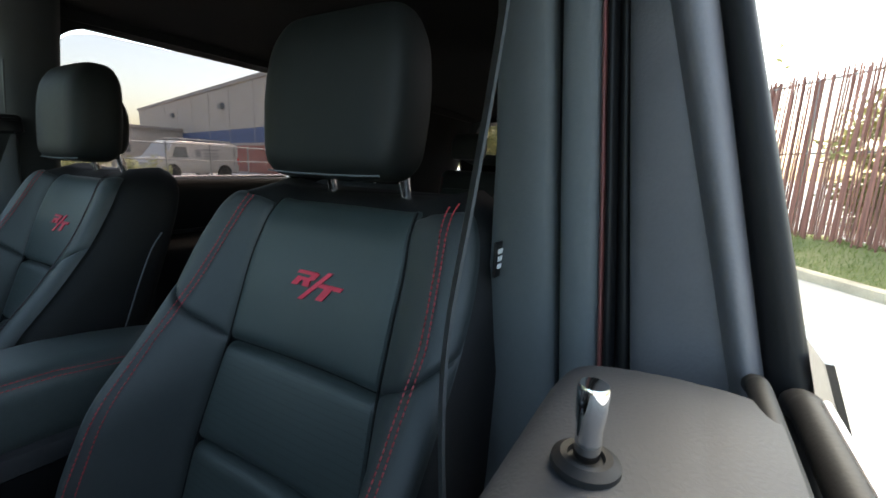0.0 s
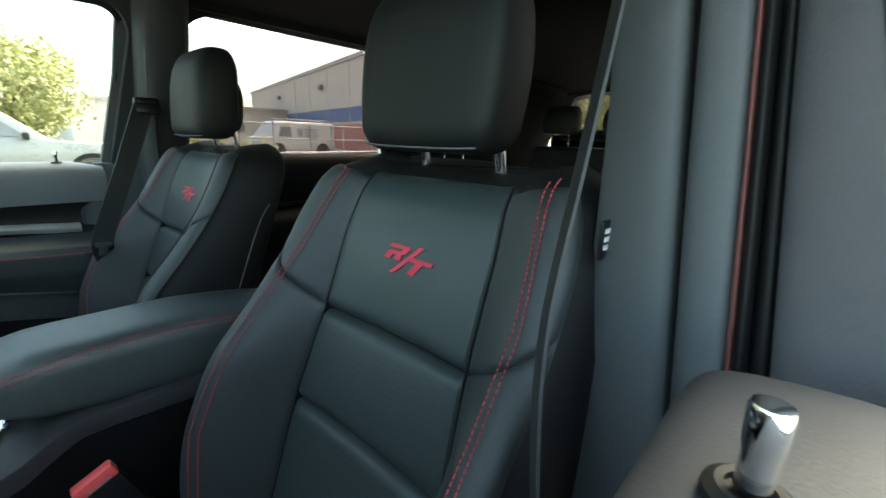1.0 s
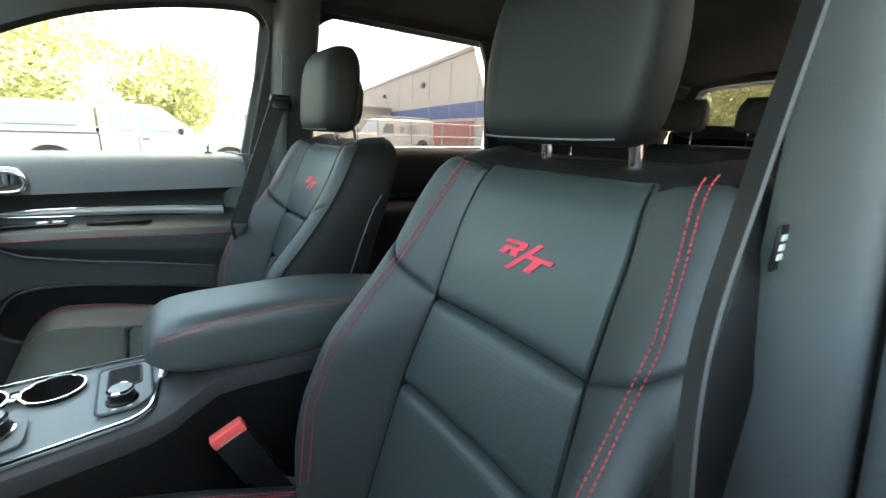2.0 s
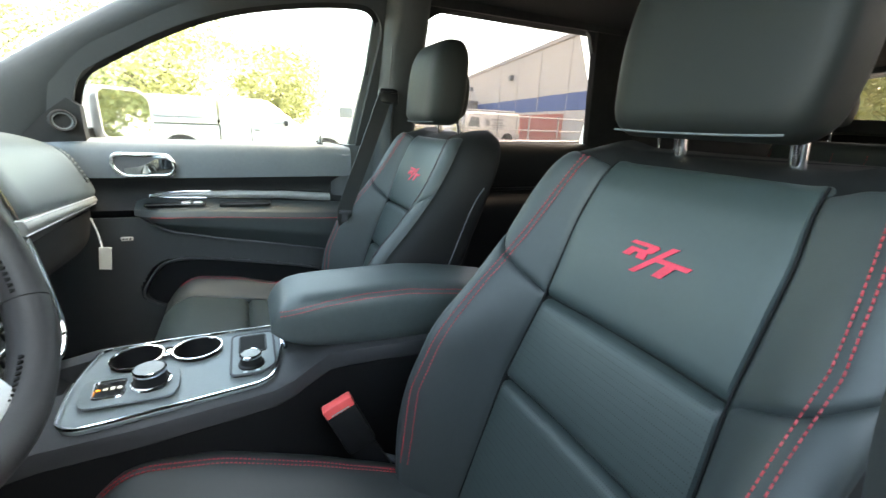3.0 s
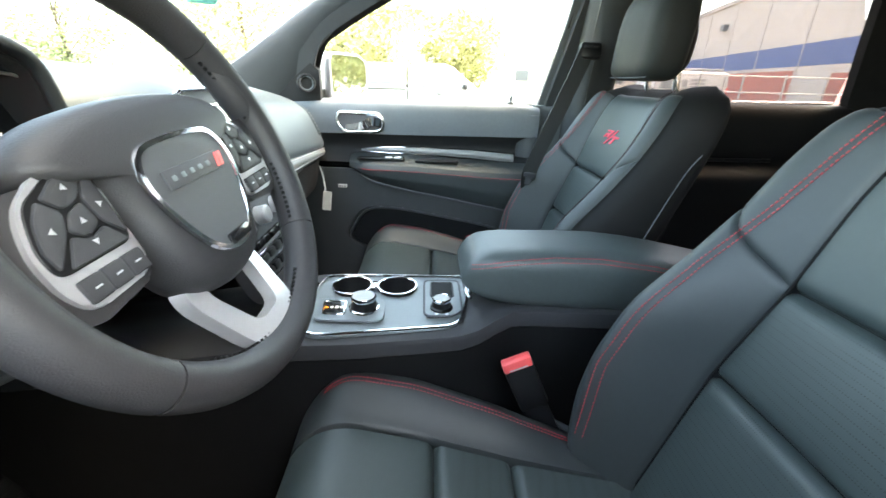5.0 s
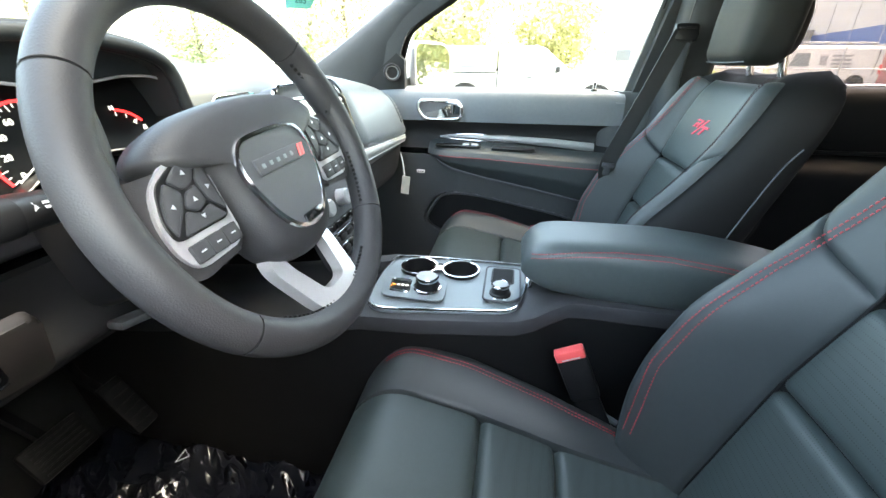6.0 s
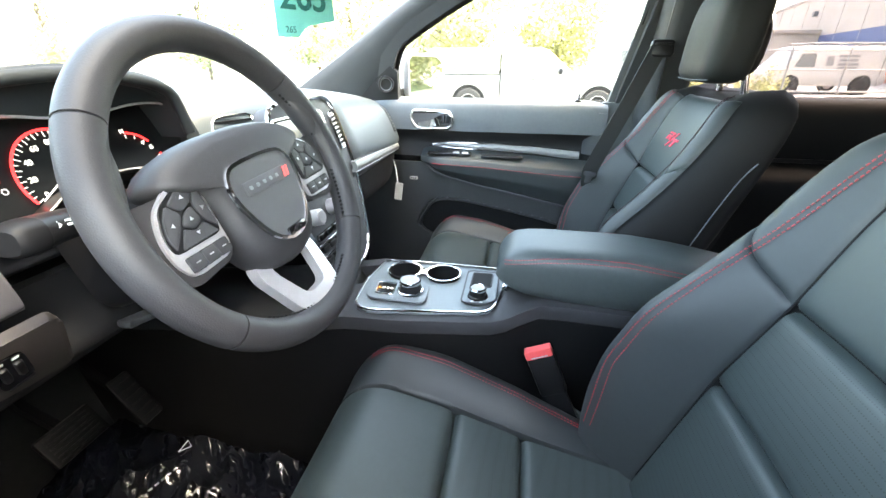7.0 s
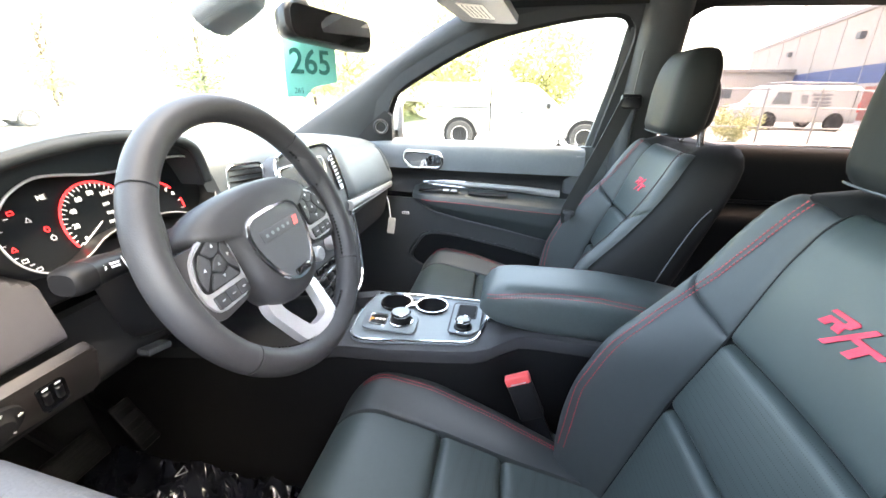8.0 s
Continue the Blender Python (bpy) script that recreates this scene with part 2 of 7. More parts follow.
def revolve(profile, n=40, m=None, cap=True):
    """A turned form from (radius, height) pairs."""
    verts, faces = [], []
    for r, z in profile:
        for k in range(n):
            a = 2 * math.pi * k / n
            verts.append((r * math.cos(a), r * math.sin(a), z))
    for j in range(len(profile) - 1):
        for k in range(n):
            a, b = j * n + k, j * n + (k + 1) % n
            faces.append((a, b, b + n, a + n))
    last = (len(profile) - 1) * n
    if profile[0][0] > 1e-6 and profile[-1][0] > 1e-6:
        # an open ring closes on itself
        for k in range(n):
            faces.append((last + k, last + (k + 1) % n, (k + 1) % n, k))
    elif profile[0][0] > 1e-6 and cap:
        faces.append(tuple(range(n))[::-1])
    elif profile[-1][0] > 1e-6 and cap:
        faces.append(tuple(range(last, last + n)))
    bm = mesh_of(verts, faces)
    bmesh.ops.remove_doubles(bm, verts=bm.verts, dist=1e-6)
    return moved(bm, m) if m is not None else bm


def smooth_path(pts, n, closed=False):
    """A smooth curve of n points through pts (Catmull-Rom)."""
    P = [Vector(p) for p in pts]
    k = len(P)
    out = []
    spans = k if closed else k - 1
    for i in range(n):
        s = i / n * spans if closed else i / (n - 1) * spans
        j = min(int(s), spans - 1)
        f = s - j
        at = (lambda q: P[q % k]) if closed else (lambda q: P[max(0, min(k - 1, q))])
        a, b, c, d = at(j - 1), at(j), at(j + 1), at(j + 2)
        out.append(0.5 * ((2 * b) + (c - a) * f + (2 * a - 5 * b + 4 * c - d) * f * f + (3 * b - a - 3 * c + d) * f**3))
    return out


def sweep(path, section, closed=False, up=(0, 0, 1), cap=True, scale=None):
    """A section of (across, up) pairs carried along a path, kept upright."""
    P = [Vector(p) for p in path]
    n, k = len(P), len(section)
    verts, faces = [], []
    for i, p in enumerate(P):
        t = (P[(i + 1) % n] - P[i - 1]) if closed else (P[min(i + 1, n - 1)] - P[max(i - 1, 0)])
        t.normalize()
        side = t.cross(Vector(up))
        if side.length < 1e-4:
            side = Vector((1, 0, 0))
        side.normalize()
        over = side.cross(t)
        f = scale[i] if scale else 1.0
        for a, b in section:
            verts.append(p + side * a * f + over * b * f)
    for i in range(n if closed else n - 1):
        for j in range(k):
            a, b = i * k + j, i * k + (j + 1) % k
            c, d = ((i + 1) % n) * k + (j + 1) % k, ((i + 1) % n) * k + j
            faces.append((a, b, c, d))
    if cap and not closed:
        faces.append(tuple(range(k))[::-1])
        faces.append(tuple(range((n - 1) * k, n * k)))
    return mesh_of(verts, faces)


def ring(r, n=10, flat=1.0):
    return [(r * math.cos(2 * math.pi * i / n), flat * r * math.sin(2 * math.pi * i / n)) for i in range(n)]


def tube(path, r, n=10, closed=False, up=(0, 0, 1), scale=None):
    return sweep(path, ring(r, n), closed, up, scale=scale)


def loft(loops, caps=True):
    k = len(loops[0])
    verts = [v for lp in loops for v in lp]
    faces = []
    for i in range(len(loops) - 1):
        for j in range(k):
            faces.append((i * k + j, i * k + (j + 1) % k, (i + 1) * k + (j + 1) % k, (i + 1) * k + j))
    if caps:
        faces.append(tuple(range(k))[::-1])
        faces.append(tuple(range((len(loops) - 1) * k, len(loops) * k)))
    return mesh_of(verts, faces)


def sheet(fn, nu, nv, thick=0.0, us=None, vs=None):
    """A curved sheet fn(a, b), a and b from 0 to 1, with thickness towards thick (a vector or 0)."""
    us = us or [i / nu for i in range(nu + 1)]
    vs = vs or [j / nv for j in range(nv + 1)]
    nu, nv = len(us) - 1, len(vs) - 1
    verts = [Vector(fn(a, b)) for b in vs for a in us]
    w = nu + 1
    faces = [(j * w + i, j * w + i + 1, (j + 1) * w + i + 1, (j + 1) * w + i) for j in range(nv) for i in range(nu)]
    if thick:
        n0 = len(verts)
        off = Vector(thick)
        verts += [v + off for v in verts]
        faces += [tuple(n0 + q for q in f[::-1]) for f in faces]
        rim = [i for i in range(w)] + [j * w + nu for j in range(1, nv + 1)] + [nv * w + i for i in range(nu - 1, -1, -1)] + [j * w for j in range(nv - 1, 0, -1)]
        for a, b in zip(rim, rim[1:] + rim[:1]):
            faces.append((a, b, n0 + b, n0 + a))
    return mesh_of(verts, faces)


def slab(outline, off, bev=0.0, seg=2):
    """A plate: a flat outline (3D points) given the thickness off, with rounded rims."""
    bm = bmesh.new()
    lo = [bm.verts.new(p) for p in outline]
    hi = [bm.verts.new(Vector(p) + Vector(off)) for p in outline]
    n = len(lo)
    bm.faces.new(lo[::-1])
    bm.faces.new(hi)
    for i in range(n):
        bm.faces.new((lo[i], lo[(i + 1) % n], hi[(i + 1) % n], hi[i]))
    if bev:
        hs = set(hi)
        es = [e for e in bm.edges if e.verts[0] in hs and e.verts[1] in hs]
        bmesh.ops.bevel(bm, geom=es, offset=bev, segments=seg, profile=0.5, affect="EDGES")
    return bm


def rounded(pts, r, n=5):
    """A closed 2D outline with its corners rounded by r (one number, or one for each corner)."""
    out, k = [], len(pts)
    for i in range(k):
        p, a, b = Vector(pts[i]), Vector(pts[i - 1]), Vector(pts[(i + 1) % k])
        rr = r[i] if isinstance(r, (list, tuple)) else r
        u, v = (a - p), (b - p)
        rr = min(rr, u.length * 0.49, v.length * 0.49)
        s, e = p + u.normalized() * rr, p + v.normalized() * rr
        for j in range(n + 1):
            t = j / n
            out.append((1 - t) ** 2 * s + 2 * t * (1 - t) * p + t * t * e)
    return out


def lerp(x, table):
    """Linear reading of a table of (x, value) pairs, smoothed at its ends."""
    if x <= table[0][0]:
        return table[0][1]
    for (a, p), (b, q) in zip(table, table[1:]):
        if x <= b:
            return p + (q - p) * (x - a) / (b - a)
    return table[-1][1]


def step(v):
    v = max(0.0, min(1.0, v))
    return v * v * (3 - 2 * v)


def smooth_lerp(x, table):
    h = (table[-1][0] - table[0][0]) * 0.03
    return (lerp(x - h, table) + 2 * lerp(x, table) + lerp(x + h, table)) / 4


def words(text, size, depth=0.0006, shear=0.0, bold=0.0):
    """A bmesh of text in the built-in font, centred, in the x-y plane."""
    cu = bpy.data.curves.new("txt", "FONT")
    cu.body, cu.size, cu.extrude, cu.shear, cu.offset = text, size, depth, shear, bold * size
    cu.align_x, cu.align_y = "CENTER", "CENTER"
    cu.resolution_u = 3
    ob = new("txt", cu)
    dg = bpy.context.evaluated_depsgraph_get()
    me = bpy.data.meshes.new_from_object(ob.evaluated_get(dg))
    bm = bmesh.new()
    bm.from_mesh(me)
    bpy.data.objects.remove(ob)
    bpy.data.curves.remove(cu)
    bpy.data.meshes.remove(me)
    return bm


def frame_of(origin, x, y):
    """The matrix whose x and y axes point along the given directions."""
    x = Vector(x).normalized()
    z = x.cross(Vector(y)).normalized()
    y = z.cross(x)
    m = Matrix((x, y, z)).transposed().to_4x4()
    m.translation = origin
    return m


def stitches(path, normal, length=0.0046, gap=0.0013, wide=0.0007):
    """A row of short raised stitches along a path of points."""
    pts, verts, faces = [Vector(p) for p in path], [], []
    d = [0.0]
    for a, b in zip(pts, pts[1:]):
        d.append(d[-1] + (b - a).length)

    def at(s):
        for i in range(len(pts) - 1):
            if s <= d[i + 1]:
                f = (s - d[i]) / max(1e-9, d[i + 1] - d[i])
                return pts[i].lerp(pts[i + 1], f)
        return pts[-1]

    s = 0.0
    while s + length < d[-1]:
        a, b = at(s), at(s + length)
        t = (b - a).normalized()
        nn = Vector(normal)
        side = t.cross(nn).normalized()
        nn = side.cross(t)
        m = (a + b) / 2 + nn * wide * 1.1
        k = len(verts)
        verts += [a - side * wide - nn * wide, a + side * wide - nn * wide, b + side * wide - nn * wide, b - side * wide - nn * wide, m - side * wide - t * length * 0.3, m + side * wide - t * length * 0.3, m + side * wide + t * length * 0.3, m - side * wide + t * length * 0.3]
        faces += [(k + 4, k + 5, k + 6, k + 7), (k, k + 1, k + 5, k + 4), (k + 1, k + 2, k + 6, k + 5), (k + 2, k + 3, k + 7, k + 6), (k + 3, k, k + 4, k + 7)]
        s += length + gap
    return mesh_of(verts, faces)

# ---- car body: floor, ceiling, pillars, doors, glass ----
BELT, LEAN_IN = 1.215, 0.33


def side_x(z):
    """Inner face of the glass plane at a height."""
    return 0.775 - LEAN_IN * (z - 1.225) if z > 1.225 else 0.775


floor = linked("floor", rbox((1.50, 3.9, 0.03), 0.0, (0, -0.55, 0.39)), CARPET)
tagged(floor, "dark carpeted car floor", "floor", kind="structure")

# headliner, slightly domed
ceiling = linked("ceiling", sheet(lambda a, b: ((2 * a - 1) * 0.665, 0.50 - 3.0 * b, 1.705 - 0.075 * abs(2 * a - 1) ** 2.6 - 0.03 * (1 - min(1.0, b * 8)) ** 2 - 0.04 * max(0.0, b - 0.8) * 5), 24, 30, (0, 0, 0.03)), HEADLINER)
tagged(ceiling, "dark cloth headliner", "ceiling", kind="structure")
outer_roof = linked("roof", sheet(lambda a, b: ((2 * a - 1) * 0.72, 0.56 - 3.1 * b, 1.765 - 0.09 * abs(2 * a - 1) ** 2.6), 16, 16, (0, 0, 0.02)), GLOSSBLACK)
tagged(outer_roof, "black painted car roof", "roof", kind="structure")

# window outlines as (y, z): front door and rear door, on the leaning glass plane
FRONT_WIN = [(0.815, 1.215), (0.770, 1.372), (0.715, 1.408), (0.640, 1.450), (0.565, 1.490), (0.480, 1.528), (0.385, 1.560), (0.220, 1.594), (0.080, 1.609), (0.040, 1.600), (0.022, 1.570), (0.022, 1.540), (0.040, 1.450), (0.082, 1.225)]
REAR_WIN = [(-0.122, 1.235), (-0.110, 1.420), (-0.112, 1.530), (-0.128, 1.585), (-0.160, 1.612), (-0.215, 1.626), (-0.45, 1.630), (-0.700, 1.634), (-0.745, 1.628), (-0.760, 1.605), (-0.890, 1.430), (-0.915, 1.245)]


def side_points(outline, sg, inset=0.0):
    return [Vector((sg * (side_x(z) - inset), y, z)) for y, z in outline]


def open_outline(pts, n, rounds=2):
    """The same for an open line, whose ends stay."""
    P = [Vector(p) for p in pts]
    for _ in range(rounds):
        P = [P[0]] + [q for a, b in zip(P, P[1:]) for q in (a.lerp(b, 0.25), a.lerp(b, 0.75))] + [P[-1]]
    d = [0.0]
    for a, b in zip(P, P[1:]):
        d.append(d[-1] + (b - a).length)
    out, k = [], 0
    for i in range(n):
        s = d[-1] * i / (n - 1) * 0.99999
        while d[k + 1] < s:
            k += 1
        out.append(P[k].lerp(P[k + 1], (s - d[k]) / max(1e-9, d[k + 1] - d[k])))
    return out


def window_frame(outline, sg, wide=0.022, deep=0.018, closed=False):
    path = open_outline(side_points(outline, sg), 120)
    sec = [(-deep, wide * 0.7), (deep * 0.4, wide * 0.7), (deep, wide), (deep, wide * 2), (deep * 0.2, wide * 3.7), (-deep, wide * 3.7)]
    up = Vector((sg, 0, LEAN_IN)).normalized()
    return sweep(path, [(sg * b, a) for a, b in sec], closed, up)


def pillar_band(P, Q, sg, bulge, n=40, thick=0.03):
    """A trim band between two edge lines, bulging into the cabin."""
    p, q = smooth_path([(sg * x, y, z) for x, y, z in P], n), smooth_path([(sg * x, y, z) for x, y, z in Q], n)

    def fn(a, b):
        i = min(n - 1, int(round(b * (n - 1))))
        v = p[i].lerp(q[i], a)
        return v + Vector((-sg * bulge * math.sin(math.pi * a) ** 0.7, -bulge * 0.3 * math.sin(math.pi * a), 0))

    return sheet(fn, 10, n - 1, (sg * thick, 0.0, thick * 0.4))


A_EDGE = [(0.80, 1.34, 1.14), (0.764, 1.146, 1.26), (0.733, 0.985, 1.352), (0.706, 0.850, 1.435), (0.685, 0.753, 1.492), (0.662, 0.625, 1.565), (0.640, 0.50, 1.625), (0.62, 0.36, 1.665)]
A_DOOR = [(0.775, 0.945, 1.17), (0.768, 0.885, 1.240), (0.742, 0.815, 1.325), (0.712, 0.70, 1.435), (0.692, 0.60, 1.495), (0.670, 0.46, 1.560), (0.652, 0.32, 1.602), (0.642, 0.18, 1.628)]

for sg, side_name in ((1, "right"), (-1, "left")):
    ob = linked("pillar_a_" + side_name, pillar_band(A_EDGE, A_DOOR, sg, 0.022), PILLARA)
    tagged(ob, "dark grey moulded windscreen pillar trim", "pillar", kind="structure")
    # roof rail between headliner and door seals
    rail = smooth_path([(sg * 0.632, 0.50, 1.640), (sg * 0.625, 0.20, 1.650), (sg * 0.622, -0.4, 1.655), (sg * 0.622, -1.2, 1.655), (sg * 0.60, -2.3, 1.63)], 40)
    ob = linked("roof_rail_" + side_name, sweep(rail, [(-0.03, -0.014), (0.03, -0.024), (0.045, 0.0), (0.03, 0.03), (-0.03, 0.03)]), HEADLINER)
    tagged(ob, "dark cloth roof rail trim", "trim", kind="structure")
    # B pillar: upper trim with rounded inner face, flaring at the belt
    loops = []
    for j in range(15):
        z = 0.95 + (1.655 - 0.95) * j / 14
        fl = max(0.0, (1.25 - z) / 0.3)
        xo = side_x(z) + 0.0
        yf, yr = 0.000 - 0.02 * (z - 1.2), -0.105
        xi = xo - 0.105 - 0.03 * fl
        lp = [(xo - 0.02, yf + 0.012), (xo - 0.052, yf + 0.010), (xo - 0.075, yf + 0.004), (xi + 0.012, yf - 0.006), (xi, yf - 0.022), (xi, yr + 0.02), (xi + 0.015, yr), (xo, yr)]
        loops.append([Vector((sg * x, y, z)) for x, y in lp])
    if sg > 0:
        # same trim as the left pillar, in a darker colour to stand for shadow
        ob = linked("pillar_b_" + side_name, loft(loops), PILLARA, 60)
        jamb = linked("door_jamb", slab([Vector((side_x(z) + 0.012, y, z)) for y, z in [(-0.12, 1.20), (0.092, 1.20), (0.088, 1.225), (0.046, 1.45), (0.030, 1.60), (-0.12, 1.64)]], (0.02, 0, 0)), PILLARB)
        tagged(jamb, "dark grey door jamb at the centre pillar", "trim", kind="structure")
        jamb = linked("door_jamb", rbox((0.03, 0.26, 0.80), 0.004, (0.775, -0.02, 0.82)), PILLARB)
        tagged(jamb, "dark grey door jamb at the centre pillar", "trim", kind="structure")
        tagged(ob, "grey textured centre pillar trim", "pillar", kind="structure")
    # C pillar and rear quarter
    ob = linked("pillar_c_" + side_name, sheet(lambda a, b, sg=sg: (sg * (side_x(1.2 + 0.45 * b) - 0.03 - 0.02 * math.sin(math.pi * a)), -0.93 - 0.33 * a + 0.16 * b * (1 - a), 1.2 + 0.45 * b), 6, 8, (sg * 0.03, 0, 0)), HEADLINER)
    tagged(ob, "dark rear pillar trim", "pillar", kind="structure")
    ob = linked("quarter_wall_" + side_name, sheet(lambda a, b, sg=sg: (sg * (side_x(0.4 + 1.25 * b) - 0.015), -1.25 - 1.15 * a, 0.4 + 1.25 * b), 6, 12, (sg * 0.03, 0, 0)), HEADLINER)
    tagged(ob, "dark cargo side trim", "wall", kind="structure")
    # sill below the doors
    ob = linked("door_sill_" + side_name, rbox((0.09, 2.3, 0.10), 0.02, (sg * 0.745, -0.15, 0.425)), PLASTIC)
    tagged(ob, "black plastic door sill", "trim", kind="structure")

# windscreen, rear glass
def screen_pt(a, b):
    top, low = Vector((0.60, 0.44, 1.655)), Vector((0.72, 1.36, 1.165))
    x = (2 * a - 1)
    v = low.lerp(top, b)
    bow = (1 - x * x)
    return Vector((x * v.x, v.y + 0.13 * bow * (1 - 0.55 * b), v.z + 0.035 * bow))


windshield = linked("window_front", sheet(screen_pt, 16, 10, (0, 0.004, 0.004)), GLASS)
tagged(windshield, "clear curved windscreen", "windscreen", kind="structure")
windshield.visible_shadow = False
header = linked("windscreen_header", sweep(smooth_path([(-0.63, 0.42, 1.652), (-0.3, 0.54, 1.688), (0, 0.57, 1.695), (0.3, 0.54, 1.688), (0.63, 0.42, 1.652)], 30), [(-0.05, -0.006), (0.05, -0.006), (0.05, 0.03), (-0.05, 0.03)]), HEADLINER)
tagged(header, "dark cloth windscreen header", "trim", kind="structure")

# tailgate: frame round the rear glass
TG = [(-0.62, 1.38), (-0.60, 1.56), (-0.50, 1.635), (0, 1.66), (0.50, 1.635), (0.60, 1.56), (0.62, 1.38), (0.45, 1.365), (0, 1.36), (-0.45, 1.365)]
tailgate = thing("tailgate", "closed rear tailgate with a wide window, grey trim", "tailgate", kind="structure")
part("window_surround", sweep([Vector((p.x, p.y, p.z)) for p in smooth_path([(x, -2.42 + 0.25 * (1.66 - z), z) for x, z in TG], 70, True)], [(-0.03, -0.035), (0.03, -0.035), (0.03, 0.035), (-0.03, 0.035)], True, (0, 1, 0.2)), PILLAR, tailgate, "grey moulded window surround")
tg_pane = part("pane", sheet(lambda a, b: ((2 * a - 1) * 0.61, -2.36 - 0.07 * b * -1 - 0.12 * b, 1.37 + 0.28 * b), 4, 4, (0, 0.004, 0)), TINT, tailgate)
part("lower_panel", rbox((1.42, 0.06, 0.98), 0.02, (0, -2.40, 0.88)), HEADLINER, tailgate)
part("upper_panel", rbox((1.30, 0.06, 0.09), 0.02, (0, -2.37, 1.70)), HEADLINER, tailgate)

# firewall closes the footwell
firewall = linked("firewall", sheet(lambda a, b: ((2 * a - 1) * 0.76, 1.34 + 0.12 * b, 0.39 + 0.78 * b), 6, 6, (0, 0.03, 0)), CARPET)
tagged(firewall, "dark carpeted bulkhead", "wall", kind="structure")
for sg, side_name in ((1, "right"), (-1, "left")):
    ob = linked("kick_wall_" + side_name, rbox((0.03, 0.50, 0.76), 0.006, (sg * 0.765, 1.16, 0.78)), CARPET)
    tagged(ob, "dark carpeted kick panel", "wall", kind="structure")
cowl = linked("cowl", sheet(lambda a, b: ((2 * a - 1) * 0.78, 1.40 + 0.95 * b, 1.13 - 0.10 * b - 0.05 * (2 * a - 1) ** 2 + 0.03 * math.cos(8 * (a - 0.5)) * (1 - b)), 20, 10, (0, 0, -0.04)), GLOSSBLACK)
tagged(cowl, "black painted bonnet beyond the windscreen", "bonnet", kind="structure")

# ---- front doors ----
# door trim: depth x (from the middle of the car) by height, for the passenger side
DOOR_PROF = [(1.222, 0.790), (1.224, 0.765), (1.218, 0.735), (1.200, 0.722), (1.16, 0.722), (1.12, 0.728)]
NOSE_Y = [(0.10, 0.0), (0.60, 0.0), (0.72, 0.012), (0.93, 0.03)]


def front_door(sg, name, label):
    door = thing(name, label, "car door", kind="structure")
    trim_mat = DOORLIT
    y0, y1 = (0.095 if sg > 0 else 0.122), 0.935

    # upper trim, from the glass over the sill down to the recess
    prof = smooth_path([(x, z, 0) for z, x in DOOR_PROF], 22)
    def up(a, b):
        p = prof[min(21, int(round(b * 21)))]
        y = y0 + (y1 - y0) * a
        # the driver sill swells inwards ahead of the lock pin
        swell = (0.016 + 0.036 * min(1.0, max(0.0, (y - 0.25) / 0.34))) * min(1.0, max(0.0, (0.765 - p.x) / 0.03)) if sg < 0 else 0.0
        return Vector((sg * (p.x - swell + lerp(y, NOSE_Y)), y, p.y - 0.010 * max(0.0, ((0.16 if sg > 0 else 0.15) - y) / 0.06) * (1 if p.y > 1.19 else 0)))
    # one trim in two tones: painted darker on the driver side, lit on the other
    part("upper_trim", sheet(up, 30, 21, (sg * 0.012, 0, 0)), DOORSHADE if sg < 0 else trim_mat, door, "grey grained sill trim")
    # dark scooped recess under it
    def rec(a, b):
        y = 0.10 + (0.90 - 0.10) * a
        z = 1.124 - 0.095 * b
        fr = min(1.0, max(0.0, (0.86 - y) / 0.10))
        dip = 0.038 * math.sin(math.pi * min(1.0, b * 1.0)) * fr * min(1.0, (y - 0.10) / 0.06 + 0.2)
        return Vector((sg * (0.724 + dip + 0.004 + lerp(y, NOSE_Y)), y, z))
    part("recess_panel", sheet(rec, 40, 12, (sg * 0.01, 0, 0)), KNEE, door, "dark scooped panel")
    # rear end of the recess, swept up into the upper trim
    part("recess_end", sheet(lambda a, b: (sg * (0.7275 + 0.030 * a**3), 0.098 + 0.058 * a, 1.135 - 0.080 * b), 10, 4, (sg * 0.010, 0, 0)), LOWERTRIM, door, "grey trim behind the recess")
    # bright strip
    def strip(a, b):
        y = 0.164 + (0.668 - 0.164) * a
        h = lerp(y, [(0.164, 0.029), (0.45, 0.021), (0.58, 0.017), (0.64, 0.010), (0.668, 0.003)])
        base = lerp(y, [(0.164, 1.035), (0.30, 1.049), (0.45, 1.057), (0.60, 1.062), (0.668, 1.066)])
        return Vector((sg * (0.742 - 0.008 * math.sin(math.pi * b) + 0.012 * max(0.0, (y - 0.5) / 0.165) ** 2), y, base + h * b))
    part("bright_strip", sheet(strip, 40, 6, (sg * 0.010, 0, 0)), BRUSHED, door, "brushed silver trim strip")
    edge = [strip(i / 40, 0) + Vector((-sg * 0.002, 0, -0.001)) for i in range(41)] + [strip(1 - i / 40, 1) + Vector((-sg * 0.002, 0, 0.001)) for i in range(41)]
    part("strip_rim", tube(edge, 0.0018, 6, True), CHROME, door, "chrome rim of the strip")
    # armrest pad: shelf on top, leather face with a red seam below
    def arm(a, b):
        y = 0.105 + (0.705 - 0.105) * a
        front = max(0.0, (y - 0.60) / 0.105)
        low = lerp(y, [(0.10, 0.872), (0.18, 0.886), (0.40, 0.931), (0.50, 0.949), (0.62, 0.977), (0.66, 0.994), (0.705, 1.022)])
        rise = 0.022 * step((y - 0.12) / 0.5)
        pts = [(0.735, 1.036 + rise), (0.694, 1.022 + rise), (0.672, 1.012 + rise), (0.663, 0.996 + rise), (0.666, 0.5 * (0.996 + rise + low)), (0.690, low)]
        s = b * 5
        k = min(4, int(s))
